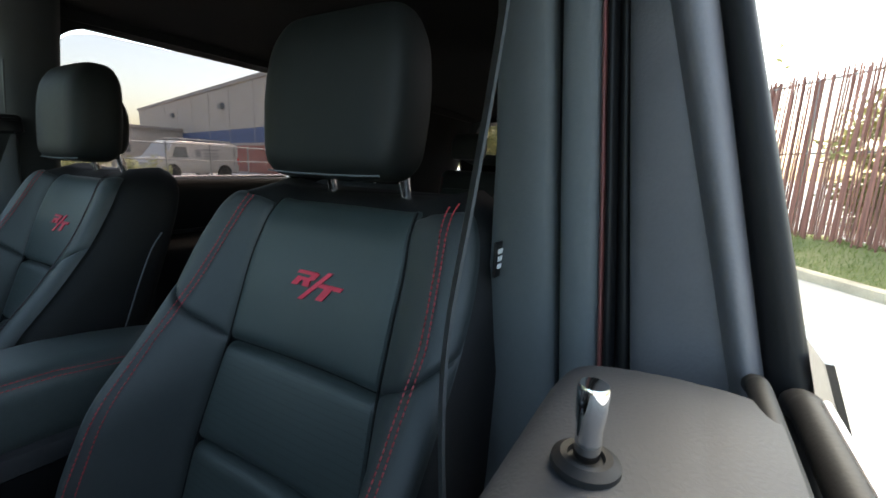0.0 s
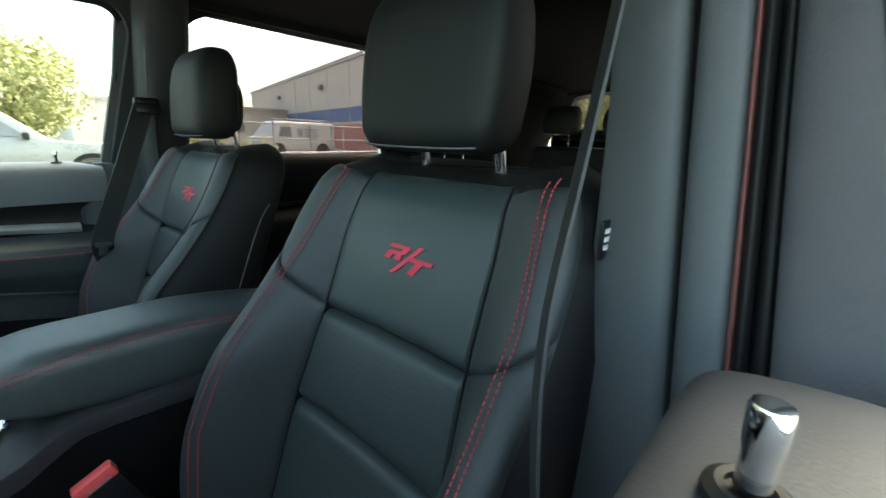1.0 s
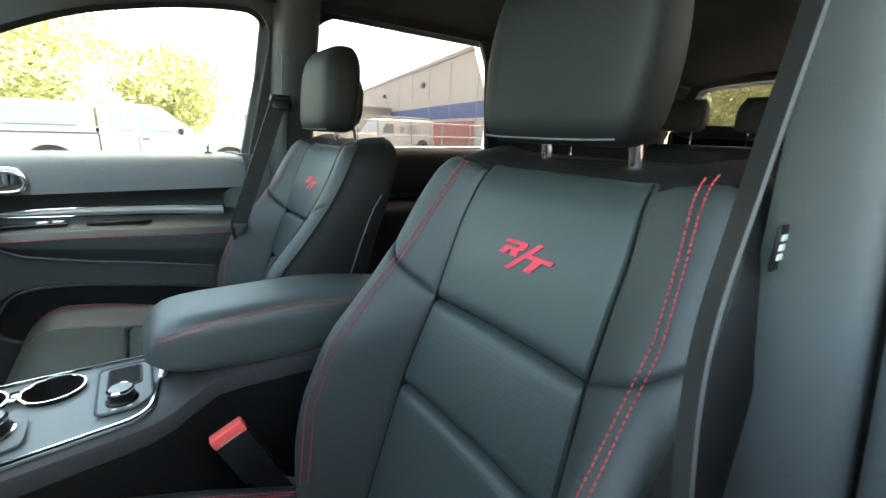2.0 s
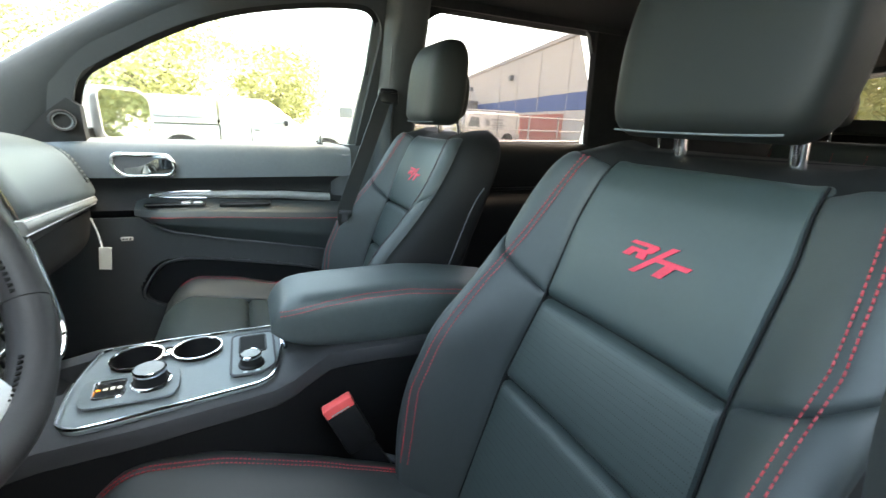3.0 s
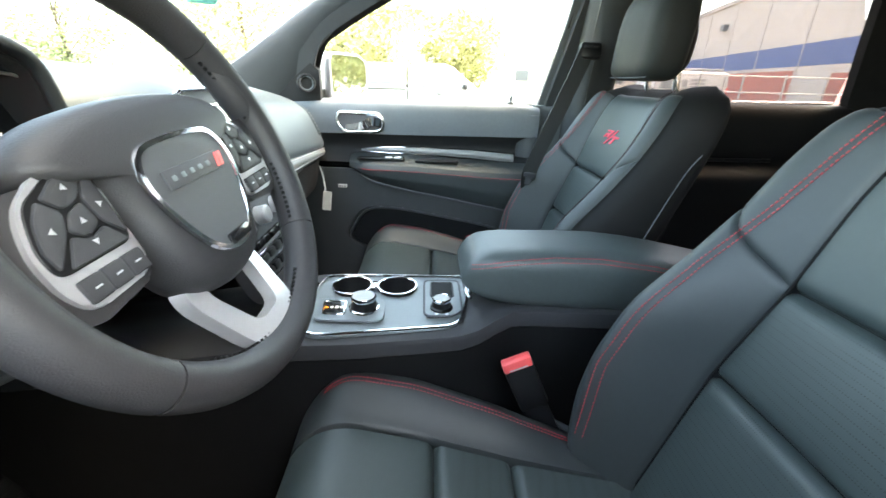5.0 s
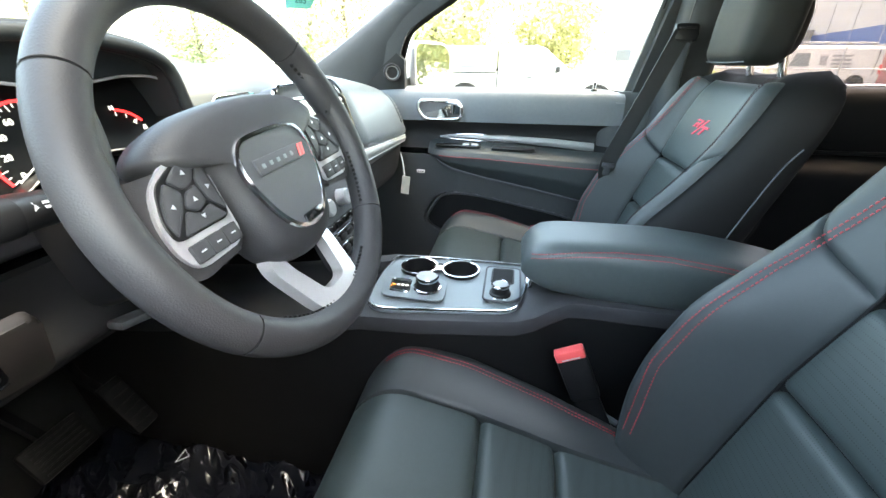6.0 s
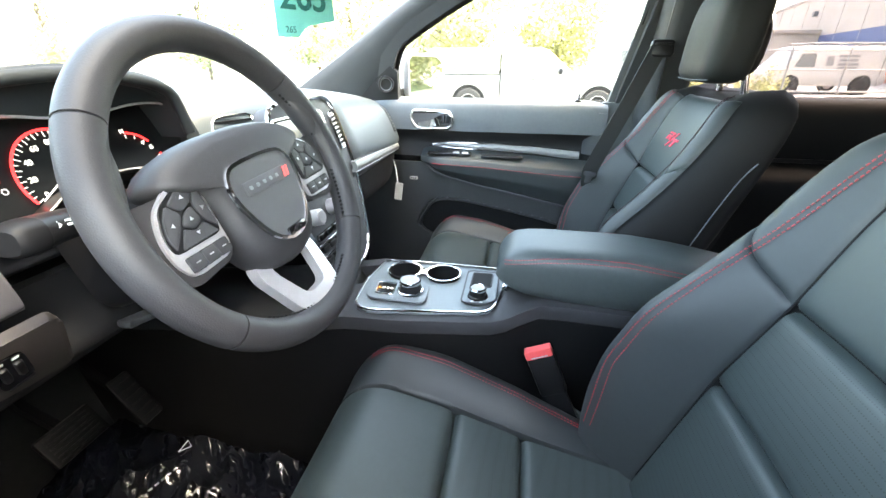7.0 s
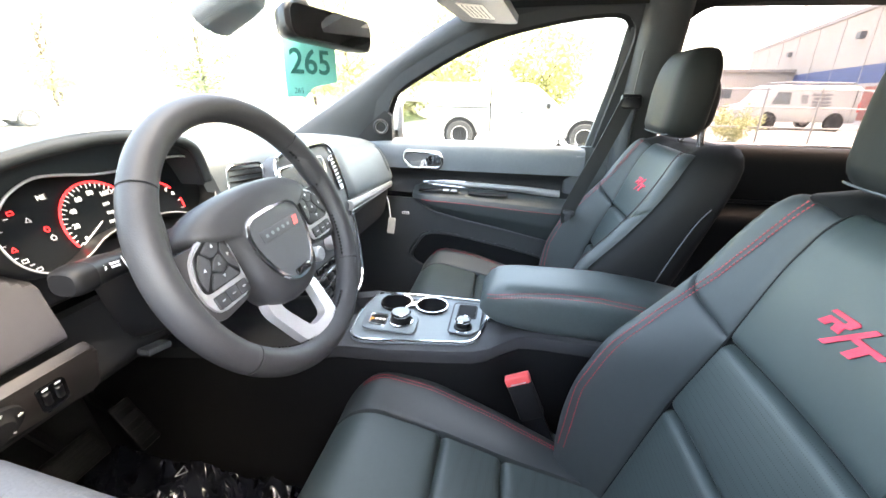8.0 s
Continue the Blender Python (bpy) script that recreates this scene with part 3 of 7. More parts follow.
        x = pts[k][0] + (pts[k + 1][0] - pts[k][0]) * (s - k)
        z = pts[k][1] + (pts[k + 1][1] - pts[k][1]) * (s - k)
        return Vector((sg * (x + 0.050 * front**2), y, z))
    part("armrest", sheet(arm, 40, 25, (sg * 0.03, 0, 0)), LEATHER_B, door, "padded black armrest")
    line = [arm(i / 70, 0.60) + Vector((-sg * 0.002, 0, 0)) for i in range(66)]
    part("red_stitching", stitches(line, (-sg, 0, 0.1), wide=0.0010), REDTHREAD, door, "red contrast stitching")
    seam = [arm(i / 40, 1.0) + Vector((-sg * 0.003, 0, -0.004)) for i in range(41)]
    part("pad_edge", tube(seam, 0.0035, 6), PLASTIC, door, "moulded edge under the armrest")
    # switch plate on the shelf
    part("switch_plate", rbox((0.035, 0.15, 0.006), 0.002, (sg * 0.705, 0.60, 1.049)), GLOSSBLACK, door, "gloss black switch plate")
    for k in range(2):
        part("window_switch", rbox((0.016, 0.022, 0.007), 0.003, (sg * 0.700, 0.545 + 0.030 * k, 1.053)), SATIN, door, "silver switch")
    # pull cup
    part("pull_cup", rbox((0.040, 0.14, 0.010), 0.004, (sg * 0.708, 0.42, 1.044)), BLACK, door, "dark pull cup")
    # lower trim with the map pocket
    def low(a, b):
        y = 0.10 + (0.94 - 0.10) * a
        top = 0.955 + 0.055 * min(1.0, max(0.0, (y - 0.105) / 0.6))
        z = top + (0.46 - top) * b
        x = 0.712 + 0.010 * b
        # pocket opening, rounded, its front edge raked
        zz = z - 0.19 * (y - 0.44)
        d = ((y + 0.55 * (zz - 0.775) - 0.44) / 0.25) ** 4 + ((zz - 0.775) / 0.082) ** 4
        x += 0.075 * max(0.0, min(1.0, (1.25 - d) * 3.0))
        return Vector((sg * (x + lerp(y, NOSE_Y)), y, z))
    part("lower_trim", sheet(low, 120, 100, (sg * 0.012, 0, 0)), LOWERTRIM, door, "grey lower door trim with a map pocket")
    def pocket(k, x):
        pts = []
        for i in range(64):
            t = 2 * math.pi * i / 64
            c, q = math.cos(t), math.sin(t)
            u, v = 0.255 * k * math.copysign(abs(c) ** 0.5, c), 0.086 * k * math.copysign(abs(q) ** 0.5, q)
            y = 0.44 + u - 0.55 * v
            pts.append(Vector((sg * (x + lerp(y, NOSE_Y)), y, 0.775 + v + 0.19 * (y - 0.44))))
        return pts
    part("pocket_rim", tube(pocket(1.0, 0.7125), 0.004, 6, True, up=(1, 0, 0)), LOWERTRIM, door)
    part("pocket_liner", loft([pocket(0.97, 0.722), pocket(0.94, 0.760), pocket(0.80, 0.772), pocket(0.1, 0.774)]), DARK, door, "dark inside of the map pocket", 60)
    # inner handle in a chrome surround
    hand = Matrix.Translation((sg * 0.716, 0.662, 1.157))
    out = [(0.070, 0.030), (-0.062, 0.026), (-0.072, -0.008), (-0.058, -0.028), (0.050, -0.030), (0.076, 0.0)]
    rim = [Vector((sg * 0.0, y, z)) for y, z in rounded(out, 0.022)]
    bez = part("handle_bezel", moved(sweep(rim, ring(0.0058, 8, 0.7), True, (1, 0, 0)), hand), CHROME, door, "chrome handle surround")
    part("handle_cup", moved(slab([Vector((sg * 0.004, p.y, p.z)) for p in rim], (sg * 0.003, 0, 0)), hand), PLASTIC, bez, "dark cup behind the handle")
    lever = smooth_path([(-sg * 0.002, -0.060, 0.002), (-sg * 0.012, -0.035, 0.004), (-sg * 0.016, 0.0, -0.010), (-sg * 0.010, 0.045, -0.014)], 16)
    part("handle_lever", moved(sweep(lever, [(-0.013, -0.005), (0.013, -0.005), (0.014, 0.0), (0.010, 0.006), (-0.010, 0.006)], up=(1, 0, 0), scale=[1.15 - 0.9 * abs(i / 15 - 0.35) for i in range(16)]), hand), CHROME, bez, "chrome pull lever")
    # window frame, glass run and mirror corner
    win = FRONT_WIN if sg > 0 else FRONT_WIN[:-4]
    part("window_frame", window_frame(win, sg, 0.016, 0.016), PILLARA if sg > 0 else DOORSHADE, door, "grey window frame trim")
    outer = [Vector((p.x + sg * 0.020, p.y, p.z)) for p in open_outline(side_points(win, sg), 120)]
    part("glass_run", sweep(outer, [(0.0, -0.008), (sg * 0.036, -0.008), (sg * 0.036, 0.008), (0.0, 0.008)], False, (sg, 0, LEAN_IN)), RUBBER, door, "black rubber glass channel")
    # outer skin below the belt
    part("outer_skin", sheet(lambda a, b: (sg * (0.830 + 0.06 * math.sin(math.pi * b) ** 0.6), 0.08 + 0.90 * a, 1.205 - 0.80 * b), 8, 10, (sg * 0.004, 0, 0)), GLOSSBLACK, door, "black painted outer skin")
    part("belt_seal", tube(smooth_path([(sg * 0.800, 0.082, 1.208), (sg * 0.800, 0.095, 1.214), (sg * 0.800, 0.14, 1.216), (sg * 0.800, 0.45, 1.216), (sg * 0.800, 0.80, 1.214)], 24), 0.0055, 16, scale=[0.5, 0.8] + [1.0] * 22), RUBBER, door, "black rubber belt seal")
    part("outer_belt_strip", sweep(smooth_path([(sg * 0.822, 0.070, 1.198), (sg * 0.822, 0.09, 1.206), (sg * 0.822, 0.14, 1.208), (sg * 0.822, 0.45, 1.208), (sg * 0.822, 0.82, 1.206)], 24), ring(0.0085, 16), scale=[0.5, 0.85] + [1.0] * 22), RUBBER, door, "black outer belt strip")
    part("belt_bright", tube([(sg * 0.826, 0.10, 1.2155), (sg * 0.826, 0.81, 1.2140)], 0.0020, 8), SATIN, door, "thin bright belt line")
    # lock pin
    px, py, pz = (0.750, 0.187, 1.222) if sg > 0 else (0.739, 0.216, 1.2225)
    pin = revolve([(0.0044, -0.01), (0.0044, 0.016), (0.0050, 0.018), (0.0052, 0.028), (0.0046, 0.0295), (0.0, 0.030)], 24, Matrix.Translation((sg * px, py, pz)))
    lock = part("lock_pin", pin, CHROME, door, "chrome lock pin")
    part("pin_collar", revolve([(0.0115, 0.0), (0.0113, 0.0022), (0.0085, 0.0042), (0.0062, 0.0040), (0.0060, 0.002), (0.0, 0.002)], 28, Matrix.Translation((sg * px, py, pz))), RUBBER, lock, "dark plastic collar")
    # tweeter pod in the mirror corner
    sail = [(0.945, 1.205), (0.79, 1.205), (0.783, 1.305), (0.805, 1.325), (0.86, 1.285)]
    part("mirror_corner", slab([Vector((sg * (side_x(z) - 0.020), y, z)) for y, z in sail], (sg * 0.03, 0, 0)), KNEE, door, "black mirror corner trim")
    pod = frame_of((sg * 0.722, 0.822, 1.268), (0.35, -sg, 0), (0, 0, 1))
    tw = part("tweeter", revolve([(0.0, -0.02), (0.027, -0.02), (0.027, 0.010), (0.024, 0.014), (0.019, 0.010), (0.017, 0.002), (0.0, 0.004)], 36, pod), KNEE, door, "round tweeter grille")
    part("tweeter_ring", revolve([(0.0175, 0.009), (0.0190, 0.0125), (0.0205, 0.0125), (0.0205, 0.009)], 36, pod), PILLAR, tw, "grey ring")
    return door


door_right = front_door(1, "door_right", "closed passenger door with grey trim, chrome handle and red stitching")
door_left = front_door(-1, "door_left", "closed driver door with lowered window and chrome lock pin")


def side_pane(outline, sg, name, material, parent):
    pts = [Vector((sg * (side_x(z) + 0.022), y, z)) for y, z in outline]
    ob = part(name, slab(pts, (sg * 0.004, 0, 0)), material, parent, "clear side window")
    ob.visible_shadow = material is TINT
    return ob


side_pane(FRONT_WIN, 1, "pane", GLASS, door_right)
# dropped pane of the driver door, its top edge just showing in the slot
low_pane = part("pane", rbox((0.004, 0.68, 0.30), 0.001, (-0.811, 0.45, 1.052)), GLASS, door_left, "lowered side window")

# card hanging below the glovebox and the small button on the kick trim
tag = thing("paper_tag", "small cream paper tag hanging on a string under the dash", "tag", (0.63, 0.765, 0.93))
part("card", rbox((0.004, 0.026, 0.060), 0.0, (0, 0, -0.005), m=Matrix.Rotation(radians(8), 4, "X")), PAPER, tag)
part("string", tube([(0, 0.002, 0.024), (0, 0.006, 0.07), (-0.006, 0.012, 0.105)], 0.002, 6), WHITEPRINT, tag, "white string")
side_button = thing("airbag_label", "small cream label on the door trim edge", "label", (0.700, 0.728, 0.957))
part("plate", rbox((0.004, 0.028, 0.011), 0.0018), PAPER, side_button)
for k in range(3):
    part("bar", rbox((0.0015, 0.005, 0.004), 0, (-0.0028, -0.008 + 0.008 * k, 0)), BLACK, side_button)


# ---- rear doors ----
def rear_door(sg, name, label):
    door = thing(name, label, "car door", kind="structure")
    prof = smooth_path([(0.79, 1.238, 0), (0.76, 1.242, 0), (0.735, 1.232, 0), (0.722, 1.20, 0), (0.722, 1.13, 0), (0.732, 1.09, 0), (0.742, 1.06, 0), (0.700, 1.03, 0), (0.680, 1.0, 0), (0.690, 0.93, 0), (0.715, 0.90, 0), (0.72, 0.46, 0)], 40)
    # trim painted near black for the dimness behind the tinted glass
    part("trim_panel", sheet(lambda a, b: (sg * prof[int(round(b * 39))].x, -0.09 - 0.85 * a, prof[int(round(b * 39))].y), 12, 39, (sg * 0.012, 0, 0)), SHADEVINYL, door, "dark grained door trim")
    part("bright_strip", rbox((0.010, 0.50, 0.012), 0.004, (sg * 0.730, -0.46, 1.062)), BLACK, door, "satin dark trim strip")
    part("window_frame", window_frame(REAR_WIN, sg, 0.018, 0.016), HEADLINER, door, "dark window frame trim")
    part("outer_skin", sheet(lambda a, b: (sg * (0.830 + 0.06 * math.sin(math.pi * b) ** 0.6), 0.07 - 1.05 * a, 1.225 - 0.82 * b), 8, 10, (sg * 0.004, 0, 0)), GLOSSBLACK, door, "black painted outer skin")
    part("belt_seal", tube([(sg * 0.80, -0.13, 1.238), (sg * 0.80, -0.92, 1.246)], 0.006, 8), SATIN, door, "pale belt seal")
    side_pane(REAR_WIN, sg, "pane", TINT, door)
    return door


rear_door(1, "door_rear_right", "closed rear passenger door with dark trim")
rear_door(-1, "door_rear_left", "closed rear door behind the driver with dark trim")

# driver side: centre pillar, seals and the upright of the door frame, by their edges at three heights
HEIGHTS = (1.18, 1.31, 1.42)


def edge_at(row, z):
    """An edge's distance from the middle at a height; straight on past the ends."""
    (z0, z1, z2), (a, b, c) = HEIGHTS, row
    return a + (b - a) * (z - z0) / (z1 - z0) if z < z1 else b + (c - b) * (z - z1) / (z2 - z1)


def upright(e0, e1, y0, y1, z0, z1, deep=0.03, bulge=0.0):
    loops = []
    for j in range(13):
        z = z0 + (z1 - z0) * j / 12
        x0, x1 = edge_at(e0, z), edge_at(e1, z)
        r = min(0.006, (x1 - x0) * 0.3)
        lean = -0.12 * (z - 1.18)
        lp = [(x0, y0 - deep), (x0, y0 - r)]
        for i in range(9):
            t = i / 8
            k = math.sin(math.pi * t)
            lp.append((x0 + r * 0.3 + (x1 - x0 - r * 0.6) * t, y0 + (y1 - y0) * t + bulge * k**0.6 - r * 0.3 * (1 - k**0.4)))
        lp += [(x1, y1 - r), (x1, y1 - deep)]
        loops.append([Vector((-x, y + lean, z)) for x, y in lp])
    return loft(loops)


ob = linked("pillar_b_left", upright((0.595, 0.590, 0.578), (0.671, 0.655, 0.641), -0.02, 0.0, 0.45, 1.64, 0.10, 0.006), PILLARB, 60)
tagged(ob, "grey textured centre pillar trim", "pillar", kind="structure")
for name, e0, e1, y0, y1, bulge, material, label in (
    ("seal_gap", (0.668, 0.652, 0.638), (0.679, 0.664, 0.652), -0.02, -0.02, 0.0, RUBBER, "dark gap at the pillar"),
    ("pillar_flange", (0.677, 0.662, 0.650), (0.712, 0.6975, 0.685), 0.010, 0.022, 0.004, PILLAR, "grey pillar flange"),
    ("seal_lip", (0.7115, 0.697, 0.6845), (0.7165, 0.702, 0.689), 0.024, 0.024, 0.003, REDBAND, "dull red lip of the seal"),
    ("door_seal", (0.716, 0.7015, 0.689), (0.7245, 0.710, 0.6975), 0.028, 0.028, 0.006, RUBBER, "black rubber seal"),
    ("door_seal", (0.7245, 0.710, 0.6975), (0.7365, 0.7195, 0.7055), 0.026, 0.030, 0.004, RUBBER, "black rubber seal"),
    ("frame_trim", (0.7365, 0.7195, 0.7055), (0.803, 0.767, 0.737), 0.040, 0.060, 0.003, FRAMETRIM, "grey inner frame trim"),
    ("frame_edge", (0.797, 0.762, 0.732), (0.815, 0.784, 0.758), 0.064, 0.064, 0.010, FRAMETRIM, "rounded grey frame edge"),
    ("glass_channel", (0.815, 0.784, 0.758), (0.838, 0.804, 0.775), 0.062, 0.066, 0.003, RUBBER, "black rubber glass channel"),
):
    part(name, upright(e0, e1, y0, y1, 1.12 if y0 > 0.03 else 0.9, 1.60, 0.03, bulge), material, door_left, label, 60)

# ---- front seats ----
SLOPE = -0.36


def back_y(z):
    return 0.084 + SLOPE * (z - 0.94)


BULGE = [(0.70, 0.05), (0.80, 0.085), (0.86, 0.10), (0.92, 0.108), (1.01, 0.100), (1.08, 0.062), (1.155, 0.032), (1.245, 0.012), (1.32, 0.004)]
HALF = [(0.70, 0.229), (0.85, 0.246), (1.0, 0.248), (1.12, 0.246), (1.20, 0.241), (1.245, 0.231), (1.270, 0.216), (1.285, 0.194), (1.294, 0.160), (1.297, 0.13)]
INS = [(0.72, 0.130), (0.95, 0.142), (1.077, 0.128), (1.20, 0.127), (1.30, 0.115)]


def ins(z):
    return smooth_lerp(z, INS)


def saddle(a, z):
    """How far the top dips between the shoulders."""
    return 0.020 * step((z - 1.15) / 0.13) * (1 - step((a - 0.09) / 0.10))


def back_point(s, z, inset=0.0):
    """The front of the backrest: s runs across from the middle, in metres; towards the rim it curls back."""
    a, w = abs(s), smooth_lerp(z, HALF)
    sign = 1 if s >= 0 else -1
    y = back_y(z)
    b = smooth_lerp(z, BULGE)
    i = ins(z)
    if a <= i:
        y += 0.006 * (a / i) ** 2
    else:
        t = min(1.0, (a - i) / max(0.02, (w - 0.045) - i))
        y += 0.006 + (b + 0.004) * (0.40 * t + 0.60 * (0.5 - 0.5 * math.cos(math.pi * t)))
        over = max(0.0, a - (w - 0.045)) / 0.045
        y -= 0.055 * (1 - math.sqrt(max(0.0, 1 - min(1.0, over) ** 2)))
    if z > 1.243:
        y -= 0.05 * (1 - math.sqrt(max(0.0, 1 - min(1.0, (z - 1.243) / 0.058) ** 2)))
    return Vector((sign * min(a, w), y - inset, z - saddle(a, z)))


def pillow(fn, lo, hi, nu, nv, depth=0.015, soft=0.0042, puff=0.004, thin=1.0):
    """A padded panel over fn(p, q) whose four edges dip into the seams; lo, hi give q for each p."""

    def ease(n):
        return [0.5 - 0.5 * math.cos(math.pi * i / n) * (0.55 + 0.45 * abs(math.cos(math.pi * i / n))) for i in range(n + 1)]

    ps, qs = ease(nu), ease(nv)
    grid = []
    for b in qs:
        row = []
        for a in ps:
            p = lo[0] + (hi[0] - lo[0]) * a
            q0 = lo[1](p) if callable(lo[1]) else lo[1]
            q1 = hi[1](p) if callable(hi[1]) else hi[1]
            q = q0 + (q1 - q0) * b
            da = min(a, 1 - a) * abs(hi[0] - lo[0])
            db = min(b, 1 - b) * abs(q1 - q0)
            e = 1e-3
            v = fn(p, q)
            n = (fn(p + e, q) - fn(p - e, q)).cross(fn(p, q + e) - fn(p, q - e))
            n = n.normalized() if n.length > 1e-12 else Vector((0, 1, 0))
            out = puff * math.sin(math.pi * a) ** 0.6 * math.sin(math.pi * b) ** 0.6 - depth * (thin * math.exp(-((da / (soft * thin)) ** 1.2)) + math.exp(-((db / soft) ** 1.2)))
            row.append((v, n, max(out, -depth)))
        grid.append(row)
    return grid


def pillow_mesh(fn, lo, hi, nu, nv, facing, depth=0.015, soft=0.0042, puff=0.004, thin=1.0):
    grid = pillow(fn, lo, hi, nu, nv, depth, soft, puff, thin)
    verts, w = [], nu + 1
    for row in grid:
        for v, n, out in row:
            n = n if n.dot(Vector(facing)) > 0 else -n
            verts.append(v + n * out)
    faces = [(j * w + i, j * w + i + 1, (j + 1) * w + i + 1, (j + 1) * w + i) for j in range(nv) for i in range(nu)]
    return mesh_of(verts, faces)


def cush_z(y):
    return 0.742 + 0.155 * (y - 0.18)


CR_U = [(0.15, 0.205), (0.31, 0.225), (0.47, 0.262), (0.56, 0.272), (0.62, 0.262), (0.66, 0.24)]
CR_H = [(0.15, -0.012), (0.25, 0.012), (0.33, 0.028), (0.47, 0.036), (0.58, 0.030), (0.66, 0.0)]


def cush_point(s, y):
    """The top of the cushion: s across from the middle as a share of the crest's distance (1 is the crest, 1.35 the outer edge)."""
    a, sign = abs(s), (1 if s >= 0 else -1)
    cu, ch, ci = smooth_lerp(y, CR_U), smooth_lerp(y, CR_H), 0.70
    x = a * cu
    z = cush_z(y)
    if a < ci:
        z += 0.006 * (a / ci) ** 2
    else:
        t = min(1.0, (a - ci) / (1 - ci))
        z += 0.006 + ch * (0.5 - 0.5 * math.cos(math.pi * t))
        if a > 1:
            o = (a - 1) / 0.22
            x = cu + 0.045 * math.sin(min(1.0, o) * math.pi / 2)
            z -= 0.10 * (1 - math.cos(min(1.0, o) * math.pi / 2))
    roll = max(0.0, y - 0.565)
    if roll > 0:
        ang = min(1.0, roll / 0.10)
        z -= 0.11 * (1 - math.sqrt(max(0.0, 1 - ang**2)))
    return Vector((sign * x, y, z))


def head_shell(w, h, d, n=32, m=20, front=True):
    """A padded block, its faces bulging and its edges round, centred on its base."""
    loops = []
    for j in range(m + 1):
        t = 0.5 - 0.5 * math.cos(math.pi * j / m)
        z = h * t
        edge = min(z, h - z) / (0.030 if t < 0.5 else 0.050)
        k = math.sqrt(max(0.0, 1 - (1 - min(1.0, edge)) ** 2))
        wide = w / 2 * (0.90 + 0.10 * math.sin(math.pi * min(1, t * 1.1))) * (0.80 + 0.20 * k)
        deep = d / 2 * (0.42 + 0.58 * k)
        lp = []
        for i in range(n):
            a = 2 * math.pi * i / n
            c, s = math.cos(a), math.sin(a)
            x = wide * math.copysign(abs(c) ** 0.38, c)
            y = deep * math.copysign(abs(s) ** 0.55, s)
            if front and y > 0:
                y *= 1 - 0.25 * max(0.0, (t - 0.5) / 0.5) ** 2
            lp.append(Vector((x, y - 0.018 * (t - 0.35) * (1 if front else 0.6), z)))
        loops.append(lp)
    return loft(loops)


def emblem():
    """The slanted two-letter trim badge, as raised stitching in the x-z plane of the backrest."""
    lean = 0.62

    def letter(pts, at, w, h):
        return [(at[0] + x * w + lean * z * h, at[1] + z * h) for x, z in pts]

    R = letter([(-0.10, 1), (1.02, 1), (1.20, 0.88), (1.20, 0.50), (1.02, 0.40), (1.22, 0), (0.80, 0), (0.66, 0.34), (0.50, 0.34), (0.50, 0), (0.12, 0), (0.12, 0.56), (0.78, 0.56), (0.82, 0.62), (0.82, 0.72), (0.78, 0.78), (-0.10, 0.78)], (-0.052, -0.006), 0.030, 0.026)
    S = [(-0.030, -0.026), (-0.021, -0.026), (0.022, 0.024), (0.013, 0.024)]
    T = letter([(0, 1), (1.4, 1), (1.4, 0.74), (0.92, 0.74), (0.92, 0), (0.50, 0), (0.50, 0.74), (0, 0.74)], (-0.013, -0.022), 0.030, 0.026)
    verts, faces = [], []
    for poly in (R, S, T):
        k, n = len(verts), len(poly)
        verts += [(x * 0.92, 0, z * 0.80) for x, z in poly] + [(x * 0.92, 0.0016, z * 0.80) for x, z in poly]
        faces.append(tuple(range(k + n, k + 2 * n)))
        for i in range(n):
            faces.append((k + i, k + (i + 1) % n, k + n + (i + 1) % n, k + n + i))
    bm = mesh_of(verts, faces)
    return bm


